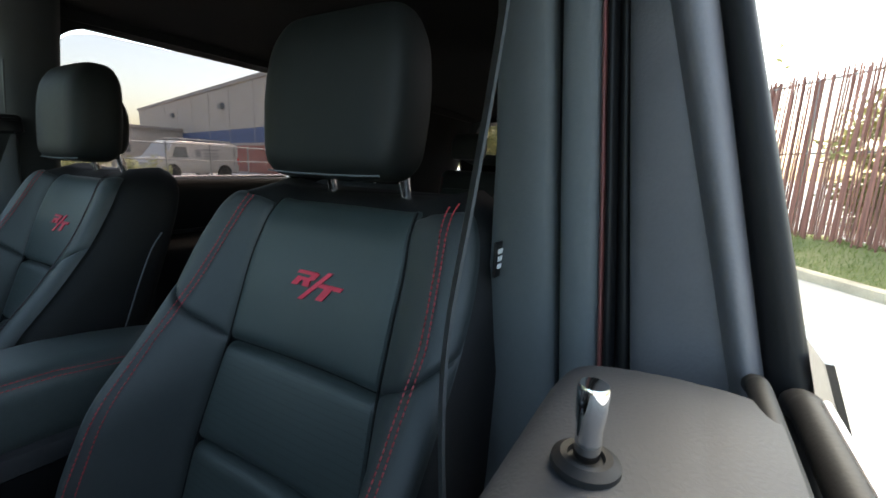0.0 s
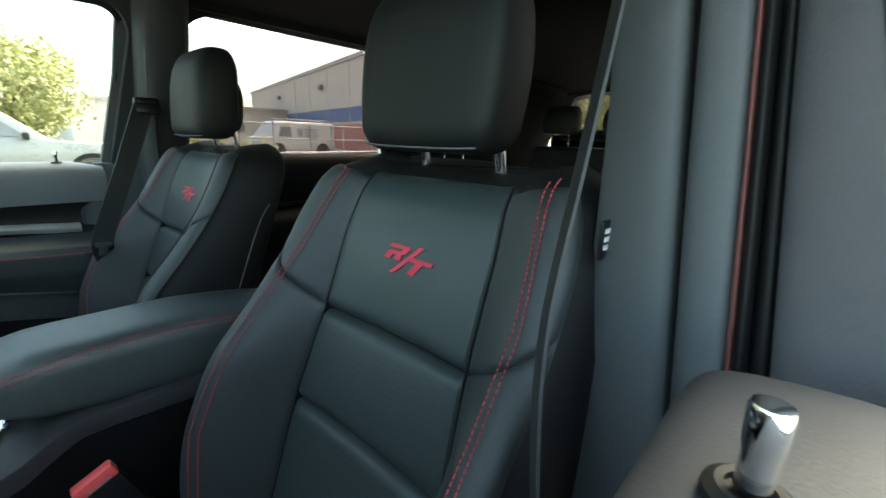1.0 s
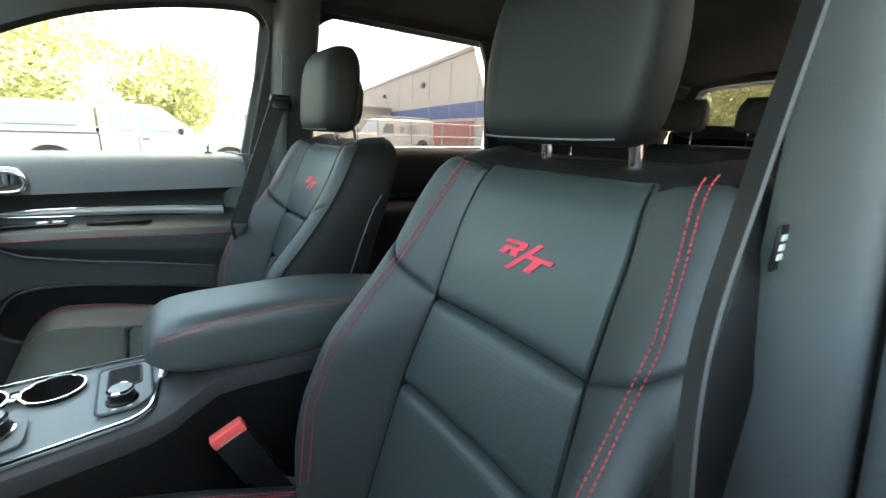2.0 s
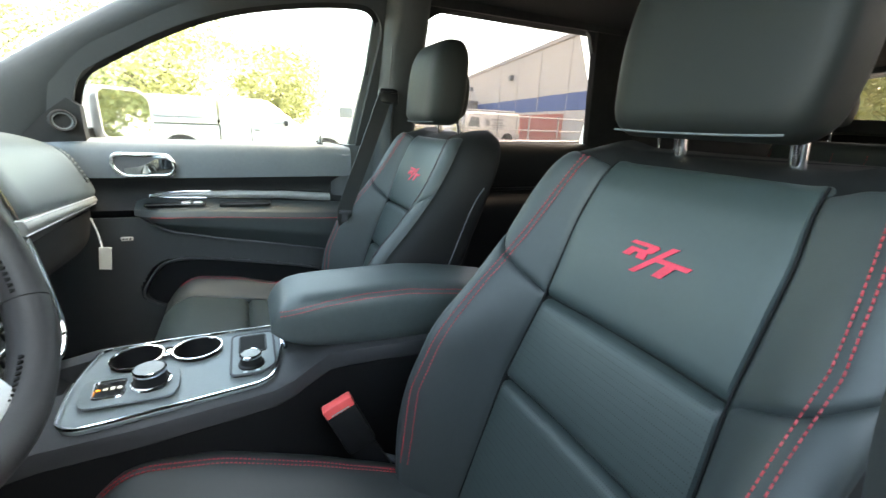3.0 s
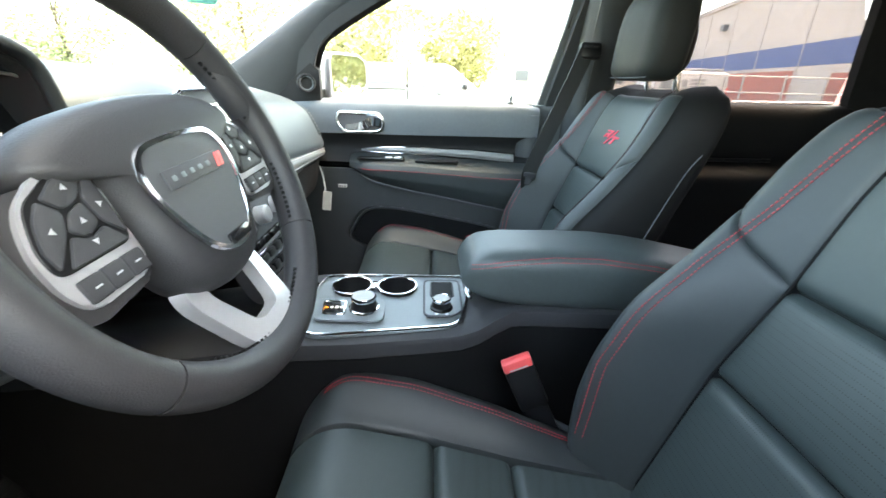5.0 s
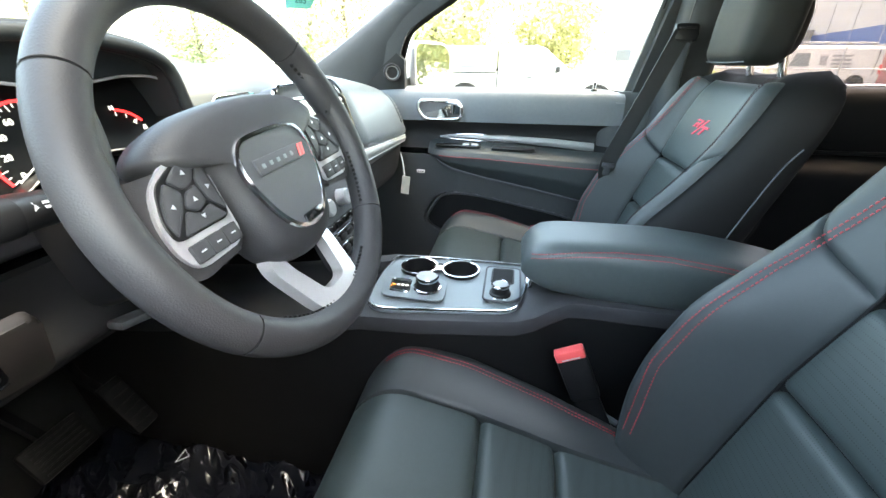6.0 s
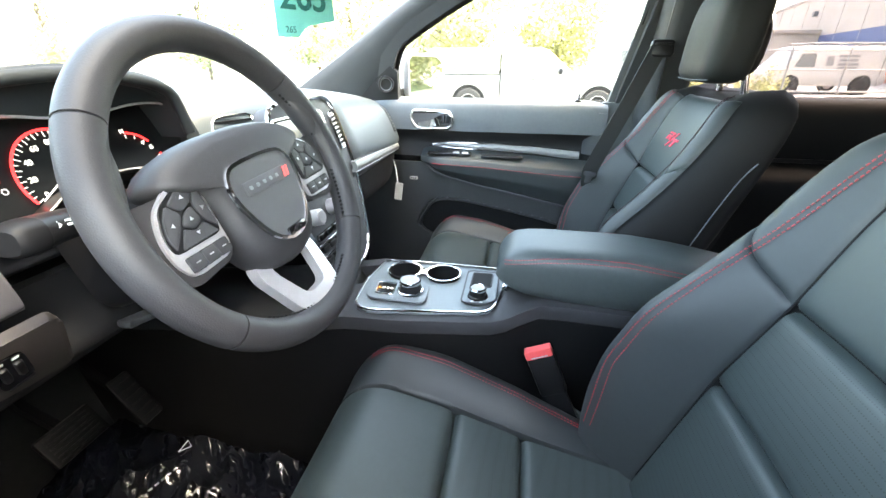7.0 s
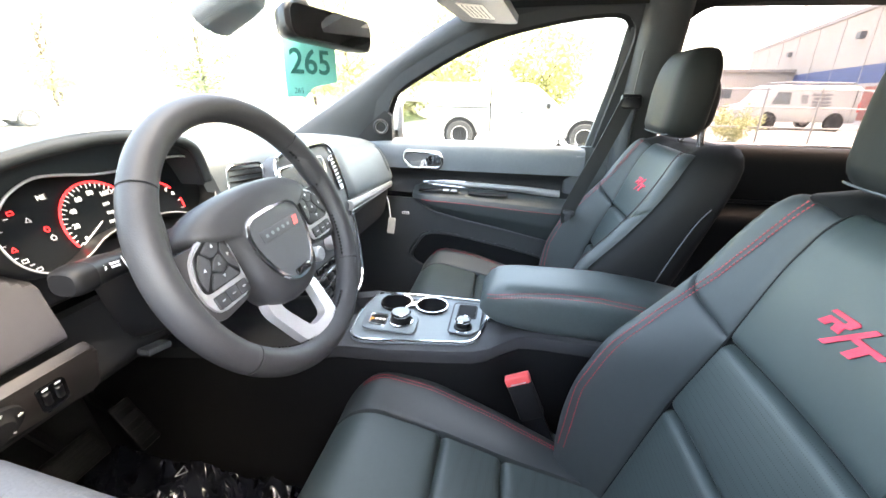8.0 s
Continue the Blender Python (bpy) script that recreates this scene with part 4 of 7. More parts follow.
def front_seat(at, label):
    seat = thing("front_seat", label, "car seat", at, "front seats")
    F = (0, 1, 0)
    # hidden foam core and outer shell
    loops = []
    for j in range(27):
        z = 0.70 + (1.294 - 0.70) * j / 26
        w = smooth_lerp(z, HALF)
        front = [back_point(-w + 2 * w * i / 40, z, 0.0145) for i in range(41)]
        thick = lerp(z, [(0.70, 0.13), (1.0, 0.135), (1.25, 0.125), (1.294, 0.115)])
        yb = back_y(z) - thick
        e = front[-1].y
        wr = w * (1 - 0.08 * max(0.0, (z - 1.18) / 0.116) ** 2)
        rear = [Vector((wr * math.cos(t) ** 0.35 if math.cos(t) > 0 else -wr * (-math.cos(t)) ** 0.35, yb + (e - yb) * (1 - math.sin(t) ** 0.4), z)) for t in [math.pi * (i + 1) / 26 for i in range(25)]]
        drop = 0.008 * max(0.0, (z - 1.17) / 0.124) ** 1.5
        for k, v in enumerate(rear):
            v.z -= saddle(abs(v.x), z) + drop * abs(v.x / w) ** 3 * math.sin(math.pi * (k + 1) / 26) ** 0.4
        loops.append(front + rear)
    # sides darker than the bolsters: their shade is in the colour
    part("back_shell", loft(loops), SHADEVINYL, seat, "dark leather sides and back of the backrest", 60)
    # backrest panels
    top = 1.291

    def middle(p, q):
        return back_point(p / 0.13 * ins(q), q)

    part("upper_panel", pillow_mesh(middle, (-0.13, 1.077), (0.13, top), 30, 30, F, puff=0.003, thin=0.55), LEATHER, seat, "smooth dark leather insert")
    part("middle_panel", pillow_mesh(middle, (-0.13, 0.948), (0.13, 1.077), 30, 20, F, puff=0.005, thin=0.55), LEATHER_P, seat)
    part("lower_panel", pillow_mesh(middle, (-0.13, 0.72), (0.13, 0.948), 30, 24, F, puff=0.005, thin=0.55), LEATHER_P, seat)
    for sg in (1, -1):

        def side(p, q, sg=sg):
            i, w = ins(q), smooth_lerp(q, HALF)
            return back_point(sg * (i + p / 0.115 * (w - i)), q)

        cut = lambda p: 1.078 + p * 0.75  # noqa: E731
        part("upper_bolster", pillow_mesh(side, (0, cut), (0.099, 1.276), 22, 30, F, depth=0.0055, soft=0.0026, thin=1.2), LEATHER_B, seat)
        part("lower_bolster", pillow_mesh(side, (0, 0.73), (0.099, cut), 22, 36, F, depth=0.0055, soft=0.0026, thin=1.2), LEATHER_B, seat)
        for off in (-0.0034, 0.0034):
            line = []
            for i in range(90):
                z = 0.80 + (1.276 - 0.80) * i / 89
                s = lerp(z, [(0.80, 0.186), (0.92, 0.196), (0.98, 0.196), (1.08, 0.192), (1.13, 0.184), (1.18, 0.174), (1.22, 0.165), (1.26, 0.154), (1.29, 0.146)] if sg > 0 else [(0.80, 0.195), (1.0, 0.203), (1.10, 0.197), (1.15, 0.196), (1.20, 0.188), (1.24, 0.181), (1.29, 0.172)]) + off
                n = (back_point(sg * s + 0.003, z) - back_point(sg * s - 0.003, z)).cross(back_point(sg * s, z + 0.003) - back_point(sg * s, z - 0.003)).normalized()
                line.append(back_point(sg * s, z) + n * (0.0055 if n.y > 0 else -0.0055))
            part("red_stitching", stitches(line, (sg * 0.4, 1, 0.3)), REDTHREAD, seat, "red contrast stitching")
        # piping of the rear shell along the side
        pipe = smooth_path([(sg * (smooth_lerp(z, HALF) + 0.0005), back_y(z) - d, z) for z, d in ((0.74, 0.065), (0.90, 0.060), (1.05, 0.062), (1.13, 0.068), (1.165, 0.080))], 24)
        part("piping", tube(pipe, 0.0014, 6), PILLAR, seat, "thin grey piping")
    for z in (1.077, 0.948):
        part("seam", tube([back_point(0.13 * ins(z) / 0.13 * (2 * i / 20 - 1), z, 0.0105) for i in range(21)], 0.0016, 6), DARK, seat)
    for sg in (1, -1):
        part("seam", tube([back_point(sg * ins(z), z, 0.0035) for z in [0.76 + 0.52 * i / 40 for i in range(41)]], 0.0014, 6), DARK, seat)
    part("back_panel", sheet(lambda a, b: (0.205 * (2 * a - 1) * (1 - 0.1 * b), back_y(0.72 + 0.46 * b) - lerp(0.72 + 0.46 * b, [(0.70, 0.13), (1.0, 0.135), (1.25, 0.10)]) - 0.002 - 0.006 * math.sin(math.pi * a), 0.72 + 0.46 * b), 12, 10, (0, 0.01, 0)), BLACK, seat, "hard plastic back panel")
    em = emblem()
    for v in em.verts:
        q = back_point(v.co.x, 1.171 + v.co.z)
        v.co = Vector((-v.co.x - 0.009, q.y + 0.0035 + v.co.y, q.z))
    part("embroidered_badge", em, REDEMB, seat, "red embroidered letters")
    # cushion
    base = []
    for j in range(19):
        y = 0.10 + (0.655 - 0.10) * j / 18
        tp = [cush_point(-1.22 + 2.44 * i / 32, y) - Vector((0, 0, 0.015)) for i in range(33)]
        w = tp[-1].x
        base.append(tp + [Vector((w - 0.01, y, 0.64)), Vector((w - 0.02, y, 0.60)), Vector((-w + 0.02, y, 0.60)), Vector((-w + 0.01, y, 0.64))])
    part("cushion_base", loft(base), CUSHSHADE, seat, "dark leather skirt of the cushion", 60)
    U = (0, 0, 1)
    inner = 0.72
    for name, y0, y1 in (("rear_cushion_panel", 0.10, 0.324), ("middle_cushion_panel", 0.324, 0.438), ("front_cushion_panel", 0.438, 0.664)):
        part(name, pillow_mesh(cush_point, (-inner, y0), (inner, y1), 32, 22, U, puff=0.005), LEATHER_P if y1 < 0.5 else LEATHER, seat, "dark leather cushion panel")
    for sg in (1, -1):
        fn = lambda p, q, sg=sg: cush_point(sg * p, q)  # noqa: E731
        part("cushion_bolster", pillow_mesh(fn, (inner, 0.10), (1.22, 0.664), 20, 44, U, depth=0.012), CUSHSHADE, seat)
        for off in (-0.013, 0.013):
            line = [cush_point(sg * (0.965 + off), 0.14 + 0.475 * i / 79) + Vector((0, 0, 0.004)) for i in range(80)]
            part("red_stitching", stitches(line, (0, 0, 1)), REDTHREAD, seat, "red contrast stitching")
    for sg in (1, -1):
        part("hinge_cover", tube(smooth_path([(sg * 0.272, 0.235, 0.742), (sg * 0.262, 0.200, 0.728), (sg * 0.250, 0.165, 0.724), (sg * 0.236, 0.13, 0.735)], 12), 0.006, 8), PILLAR, seat, "grey plastic hinge cover")
    # plastic valance, slide rails and feet down to the floor
    for sg in (1, -1):
        part("side_valance", rbox((0.03, 0.46, 0.10), 0.012, (sg * 0.235, 0.33, 0.585)), PLASTIC, seat, "black plastic seat valance")
        part("slide_rail", rbox((0.035, 0.52, 0.04), 0.006, (sg * 0.19, 0.30, 0.425)), BLACK, seat)
        for y in (0.10, 0.50):
            part("seat_foot", rbox((0.03, 0.05, 0.18), 0.006, (sg * 0.19, y, 0.51)), BLACK, seat)
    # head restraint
    # darker than the seat: its colour carries the shade
    head = part("headrest", moved(head_shell(0.226, 0.196, 0.096), Matrix.Translation((0, -0.050, 1.297))), HEADSHADE, seat, "padded black leather headrest", 60)
    part("rear_shell", moved(head_shell(0.180, 0.120, 0.056, front=False), Matrix.Translation((0, -0.086, 1.312))), BLACK, head, "black plastic back of the headrest", 60)
    rim = [(x, -0.050 + 0.0455 - 0.012 * abs(x / 0.12) ** 4, 1.303 + 0.004 * abs(x / 0.12) ** 3) for x in [-0.092 + 0.184 * i / 20 for i in range(21)]]
    part("welt", tube(rim, 0.0012, 6), PILLAR, head, "thin grey welt along the lower edge")
    for x in (-0.065, 0.065):
        part("headrest_post", tube([(x, -0.102, 1.23), (x, -0.098, 1.27), (x, -0.088, 1.335)], 0.0078, 12, up=(1, 0, 0)), CHROME, head, "chrome post")
        part("post_collar", disc(0.013, 0.010, 18, 0.003, Matrix.Translation((x, -0.100, 1.262))), BLACK, seat)
    return seat


driver_seat = front_seat((-0.373, -0.005, 0), "black leather driver seat with red stitching and red badge")
passenger_seat = copy_thing(driver_seat, Matrix.Translation((0.387, -0.005, 0)))
# inboard rows lie in shadow, so they take the darkened thread
for ob in passenger_seat.children:
    if ob.name.startswith("red_stitching") and ob.data.vertices[0].co.x < -0.1:
        ob.material_slots[0].link, ob.material_slots[0].material, ob["label"] = "OBJECT", SHADETHREAD, "red stitching, darkened in colour for shade"
tagged(passenger_seat, "black leather passenger seat with red stitching beside the console")

# ---- dashboard ----
# section of the passenger half as (y, z), from the windscreen over the top and down the face
dash = thing("dashboard", "dark grey soft dashboard with silver strip and air vents", "dashboard")
DASH = [(1.52, 1.10), (1.34, 1.160), (1.20, 1.195), (1.05, 1.216), (0.92, 1.222), (0.85, 1.212), (0.805, 1.185), (0.775, 1.145), (0.758, 1.112), (0.762, 1.100)]
LOWER = [(0.776, 1.066), (0.782, 1.02), (0.80, 0.97), (0.86, 0.93), (1.0, 0.90), (1.25, 0.86)]


def dash_lift(x):
    """The top rises towards the middle and the driver."""
    return smooth_lerp(x, [(-0.76, 0.060), (-0.15, 0.080), (0.05, 0.071), (0.20, 0.063), (0.35, 0.050), (0.45, 0.040), (0.60, 0.022), (0.72, 0.002)])


def dash_fn(prof, x0, x1, lift=1.0):
    curve = smooth_path([(0, y, z) for y, z in prof], 59)

    def fn(a, b):
        x = x0 + (x1 - x0) * a
        p = curve[int(round(b * 58))]
        f = min(1.0, max(0.0, (x - 0.265) / 0.40))
        # the face falls back towards the cluster, and sinks towards the door
        back = (0.022 * step((0.28 - x) / 0.06) + 0.055 * max(0.0, (0.02 - x) / 0.145) ** 1.5) * step((0.96 - p.y) / 0.10) if lift else 0.0
        sink = 0.020 * f * step((1.18 - p.z) / 0.08)
        return Vector((x, p.y + back + 0.012 * f + 0.02 * max(0.0, (abs(x) - 0.62) / 0.12) ** 2, p.z - sink + lift * dash_lift(x) * min(1.0, max(0.0, (p.z - 1.08) / 0.10))))

    return fn


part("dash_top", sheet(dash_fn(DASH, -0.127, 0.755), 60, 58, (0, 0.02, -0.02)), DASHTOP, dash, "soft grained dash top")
part("lower_dash", sheet(dash_fn(LOWER, 0.16, 0.755, 0), 30, 29, (0, 0.02, 0)), KNEE, dash, "dark glovebox panel")

# driver half: a face that leans forwards, open round the cluster and over the column
FACE = smooth_path([(0, 1.52, 1.09), (0, 1.34, 1.155), (0, 1.18, 1.240), (0, 1.04, 1.284), (0, 0.955, 1.299), (0, 0.915, 1.286), (0, 0.893, 1.255), (0, 0.878, 1.215), (0, 0.862, 1.165), (0, 0.846, 1.115), (0, 0.848, 1.104)], 91)


def driver_face(a, b):
    x = -0.76 + 0.66 * a
    p = FACE[int(round(b * 90))]
    well = step((1.10 - (abs((x + 0.295) / 0.185) ** 3 + abs((p.z - 1.232) / 0.070) ** 3)) / 0.2) if p.y < 1.0 else 0.0
    knee = step((x + 0.447) / 0.012) * step((1.178 - p.z) / 0.012) * step((-0.16 - x) / 0.02)
    return Vector((x, p.y + 0.075 * well + 0.10 * knee, p.z))


part("driver_dash", sheet(driver_face, 150, 90, (0, 0.02, -0.01)), DASHDIM, dash, "soft grained dash face")
part("lower_dash_left", sheet(dash_fn([(0.93, 1.09), (0.94, 1.03), (0.93, 0.98), (0.95, 0.955), (1.0, 0.93), (1.2, 0.90)], -0.76, -0.16, 0), 30, 29, (0, 0.02, 0)), KNEE, dash, "dark knee panel")


def strip_fn(a, b):
    x = 0.215 + (0.674 - 0.215) * a
    f = (x - 0.265) / 0.40
    return Vector((x, 0.750 + 0.024 * f - 0.005 * math.sin(math.pi * b), 1.090 - 0.025 * f + (0.024 - 0.006 * f) * b))


def lip_fn(a, b):
    """The grey lip under the strip, tucked in towards the glovebox."""
    p = strip_fn(a, 0.0)
    return p + Vector((0, 0.002 + 0.030 * b * b, -0.001 - (0.036 - 0.020 * a) * b))


part("bright_strip", sheet(strip_fn, 40, 8, (0, 0.012, 0)), BRUSHED, dash, "brushed silver strip")
part("lower_lip", sheet(lip_fn, 40, 6, (0, 0.012, 0)), DASHDIM, dash, "grey lip under the strip")
for b in (0.0, 1.0):
    part("strip_rim", tube([strip_fn(i / 20, b) + Vector((0, -0.001, 0)) for i in range(21)], 0.0014, 6), SATIN, dash, "chrome rim of the strip")


def vent(at, across, upward, w, h, slats, skew=0.0, upright=False):
    """An air vent: frame, dark duct and slats; the slats stand upright or lie."""
    m = frame_of(at, across, upward)
    out = rounded([(w / 2 + skew, h / 2), (-w / 2 + skew, h / 2), (-w / 2 - skew, -h / 2), (w / 2 - skew, -h / 2)], 0.014)
    rim = [Vector((p.x, p.y, 0)) for p in out]
    fr = part("vent_frame", moved(sweep(rim, ring(0.0026, 8), True, (0, 0, 1)), m), CHROME, dash, "chrome vent frame")
    part("duct", moved(slab(rim, (0, 0, -0.004)), m @ Matrix.Translation((0, 0, -0.012))), DARK, fr, "dark vent duct")
    for k in range(slats):
        f = (k + 0.5) / slats - 0.5
        if upright:
            b = rbox((0.003, h * 0.90, 0.012), 0.001, (f * w * 0.92, 0, -0.003))
        else:
            b = rbox((w * 0.92, 0.003, 0.014), 0.001, (skew * 2 * f, f * h * 0.92, -0.004), m=Matrix.Rotation(radians(20), 4, "X"))
        part("slat", moved(b, m), BLACK if not upright else SATIN, fr)
    return fr


vent((-0.078, 0.838, 1.232), (0.84, -0.54, 0.03), (0.10, 0.30, 1), 0.068, 0.046, 4, 0.004)


def end_vent(x, z0, z1, half):
    """The vent at the end of the dash, its slats following the curve of the face."""
    fn = dash_fn(DASH, x - half, x + half)
    mid = [k for k in range(59) if z0 <= fn(0.5, k / 58).z <= z1 and fn(0.5, k / 58).y < 0.9]
    b0, b1 = mid[0] / 58, mid[-1] / 58

    def at(a, f, lift):
        b = b0 + (b1 - b0) * f
        k = min(57, int(b * 58))
        p, q = fn(a, k / 58), fn(a, (k + 1) / 58)
        n = Vector((0, p.z - q.z, q.y - p.y)).normalized()
        n = n if n.y < 0 else -n
        return p.lerp(q, b * 58 - k) + n * lift

    ring_pts = [at(a, f, 0.0008) for a, f in [(0, 0.06 + 0.88 * i / 12) for i in range(13)] + [(0.1, 0.985), (0.5, 1.0), (0.9, 0.985)] + [(1, 0.94 - 0.88 * i / 12) for i in range(13)] + [(0.9, 0.015), (0.5, 0.0), (0.1, 0.015)]]
    fr = part("vent_frame", tube(ring_pts, 0.0022, 6, True), DASHTOP, dash, "grey vent frame")
    part("duct", sheet(lambda a, b: at(0.06 + 0.88 * a, 0.03 + 0.94 * b, 0.0006), 4, 20), DARK, fr, "dark vent duct")
    for i in range(9):
        f = 0.09 + 0.82 * i / 8
        part("slat", sweep([at(a, f, 0.0022) for a in (0.10, 0.5, 0.90)], [(-0.0018, -0.0018), (0.0018, -0.0018), (0.0018, 0.0018), (-0.0018, 0.0018)], up=(0, -0.8, 0.6)), DASHTOP, fr)
    return fr


end_vent(0.672, 1.118, 1.206, 0.018)

# centre stack with screen
STACK = frame_of((0.045, 0.763, 1.115), (1, 0, 0), (0, 0.26, 1))
out = rounded([(0.175, 0.155), (-0.088, 0.155), (-0.112, -0.02), (-0.060, -0.215), (0.130, -0.215), (0.200, -0.03)], [0.05, 0.04, 0.08, 0.06, 0.06, 0.10], 8)
st = part("stack_panel", moved(slab([Vector((p.x, p.y, -0.03)) for p in out], (0, 0, 0.03), 0.006), STACK), PLASTIC, dash, "dark centre stack panel")
part("stack_rim", moved(sweep([Vector((p.x, p.y, 0.001)) for p in out], ring(0.0045, 8), True, (0, 0, 1)), STACK), CHROME, st, "chrome rim round the stack")
sc = rounded([(0.098, 0.125), (-0.088, 0.125), (-0.088, 0.028), (0.098, 0.028)], 0.014)
part("screen_bezel", moved(slab([Vector((p.x * 1.06, (p.y - 0.076) * 1.12 + 0.076, 0.0)) for p in sc], (0, 0, 0.006), 0.003), STACK), GLOSSBLACK, st, "gloss black screen bezel")
part("touch_screen", moved(slab([Vector((p.x, p.y, 0.0065)) for p in sc], (0, 0, 0.002)), STACK), SCREEN, st, "dark glass touch screen reflecting the sky")
part("screen_rim", moved(sweep([Vector((p.x * 1.05, (p.y - 0.076) * 1.10 + 0.076, 0.006)) for p in sc], ring(0.0025, 6), True, (0, 0, 1)), STACK), CHROME, st, "chrome screen rim")
for k in range(3):
    part("control_knob", moved(revolve([(0.0165, 0.0), (0.016, 0.018), (0.013, 0.021), (0.0, 0.021)], 24), STACK @ Matrix.Translation((-0.062 + 0.075 * k, -0.060, 0.0))), SATIN, st, "silver control knob")
for j in range(3):
    for k in range(5):
        part("push_button", moved(rbox((0.026, 0.014, 0.010), 0.003, (-0.062 + 0.0315 * k, -0.10 - 0.026 * j, 0.003)), STACK), BLACK if j else GLOSSBLACK, st, "black push button" if k == 0 else "")
    part("button_trim", moved(rbox((0.160, 0.003, 0.006), 0.001, (0.0, -0.114 - 0.026 * j, 0.003)), STACK), CHROME, st)

side_vent = STACK @ Vector((0.158, 0.080, 0.003))
vent(side_vent, STACK.to_3x3() @ Vector((0.14, -1, 0)), STACK.to_3x3() @ Vector((1, 0.14, 0)), 0.085, 0.022, 8, 0.0, True)

# instrument cluster under its hood
CL = frame_of((-0.31, 0.908, 1.225), (1, 0, 0), (0, 0.30, 1))
clu = thing("instrument_cluster", "dark instrument cluster with red lit dials under a hood", "gauge cluster")


def cl_outline(k=1.0):
    pts = [(0.190, 0.005), (0.184, 0.032), (0.158, 0.053), (0.115, 0.062), (0.060, 0.060), (0.0, 0.056), (-0.048, 0.057), (-0.078, 0.063), (-0.108, 0.060), (-0.138, 0.038), (-0.150, 0.005), (-0.143, -0.034), (-0.115, -0.056), (-0.075, -0.052), (-0.035, -0.034), (0.02, -0.028), (0.08, -0.034), (0.125, -0.050), (0.165, -0.042), (0.185, -0.018)]
    c = Vector((0.02, 0.004, 0))
    return [c + (Vector((p.x, p.y, 0)) - c) * k for p in smooth_path([(x, y, 0) for x, y in pts], 90, True)]


part("dial_plate", moved(slab(cl_outline(0.99), (0, 0, -0.004)), CL), DIALFACE, clu, "satin black dial plate")
well = [[v + Vector((0, 0, z)) for v in cl_outline(k)] for k, z in ((0.99, -0.004), (1.0, 0.022), (1.012, 0.030), (1.024, 0.024), (1.03, 0.0))]
part("cluster_well", moved(loft(well, False), CL), BLACK, clu, "black cluster surround")
part("cluster_rim", moved(sweep([v + Vector((0, 0, 0.033)) for v in cl_outline(1.01)], ring(0.0013, 8), True, (0, 0, 1)), CL), BRUSHED, clu, "bright rim")


def arc(r, a0, a1, n, z=0.002, c=(0, 0)):
    return [Vector((c[0] + r * math.cos(radians(a0 + (a1 - a0) * i / n)), c[1] + r * math.sin(radians(a0 + (a1 - a0) * i / n)), z)) for i in range(n + 1)]


SPC = (-0.008, -0.014)
part("speed_ring", moved(sweep(arc(0.0535, 208, -28, 60, 0.002, SPC), [(-0.0014, 0), (0.0014, 0), (0.0014, 0.001), (-0.0014, 0.001)], up=(0, 0, 1)), CL), GAUGE_RED, clu, "red lit speedometer ring")
ticks = []
for i in range(33):
    a = radians(208 - 236 * i / 32)
    long = 0.0065 if i % 2 == 0 else 0.0038
    c = Vector((SPC[0] + math.cos(a) * (0.0515 - long / 2), SPC[1] + math.sin(a) * (0.0515 - long / 2), 0.0025))
    ticks.append(rbox((long, 0.0009, 0.0006), 0, c, m=Matrix.Rotation(a, 4, "Z")))
part("scale_marks", moved(merged(*ticks), CL), GAUGE_WHITE, clu, "white scale marks")
for i in range(0, 9):
    a = radians(208 - 236 * i / 8)
    part("number", moved(words(str(20 * i), 0.0092), CL @ Matrix.Translation((SPC[0] + math.cos(a) * 0.0385, SPC[1] + math.sin(a) * 0.0385, 0.003))), GAUGE_WHITE, clu, "white number")
part("needle", moved(rbox((0.044, 0.0014, 0.001), 0, (0.026, 0, 0), m=None), CL @ Matrix.Translation((*SPC, 0.004)) @ Matrix.Rotation(radians(210), 4, "Z")), GAUGE_WHITE, clu, "white needle")
for i, txt in enumerate(("12.9", "13.8", "01943", "12 mi")):
    part("read_out", moved(words(txt, 0.0062), CL @ Matrix.Translation((SPC[0] + 0.014, SPC[1] + 0.019 - 0.0125 * i, 0.003))), GAUGE_WHITE, clu, "small white figures")
part("side_gauge_ring", moved(sweep(arc(0.048, 84, 40, 20, 0.002, (0.088, -0.028)), [(-0.0014, 0), (0.0014, 0), (0.0014, 0.001), (-0.0014, 0.001)], up=(0, 0, 1)), CL), GAUGE_RED, clu, "red lit gauge arc")
part("side_gauge_ring", moved(sweep(arc(0.048, 14, -6, 12, 0.002, (0.088, -0.028)), [(-0.0014, 0), (0.0014, 0), (0.0014, 0.001), (-0.0014, 0.001)], up=(0, 0, 1)), CL), GAUGE_RED, clu)
for i in range(6):
    a = radians(84 - 18 * i)
    part("scale_marks", moved(rbox((0.005, 0.001, 0.0006), 0, (0.088 + 0.043 * math.cos(a), -0.028 + 0.043 * math.sin(a), 0.0025), m=Matrix.Rotation(a, 4, "Z")), CL), GAUGE_WHITE, clu)
for txt, x, y in (("4", 0.113, 0.002), ("/5", 0.124, -0.006), ("P", 0.052, -0.010), ("NE", -0.068, 0.032), ("N", 0.090, 0.022)):
    part("letter", moved(words(txt, 0.0085), CL @ Matrix.Translation((x, y, 0.003))), GAUGE_WHITE, clu, "white lit letter")
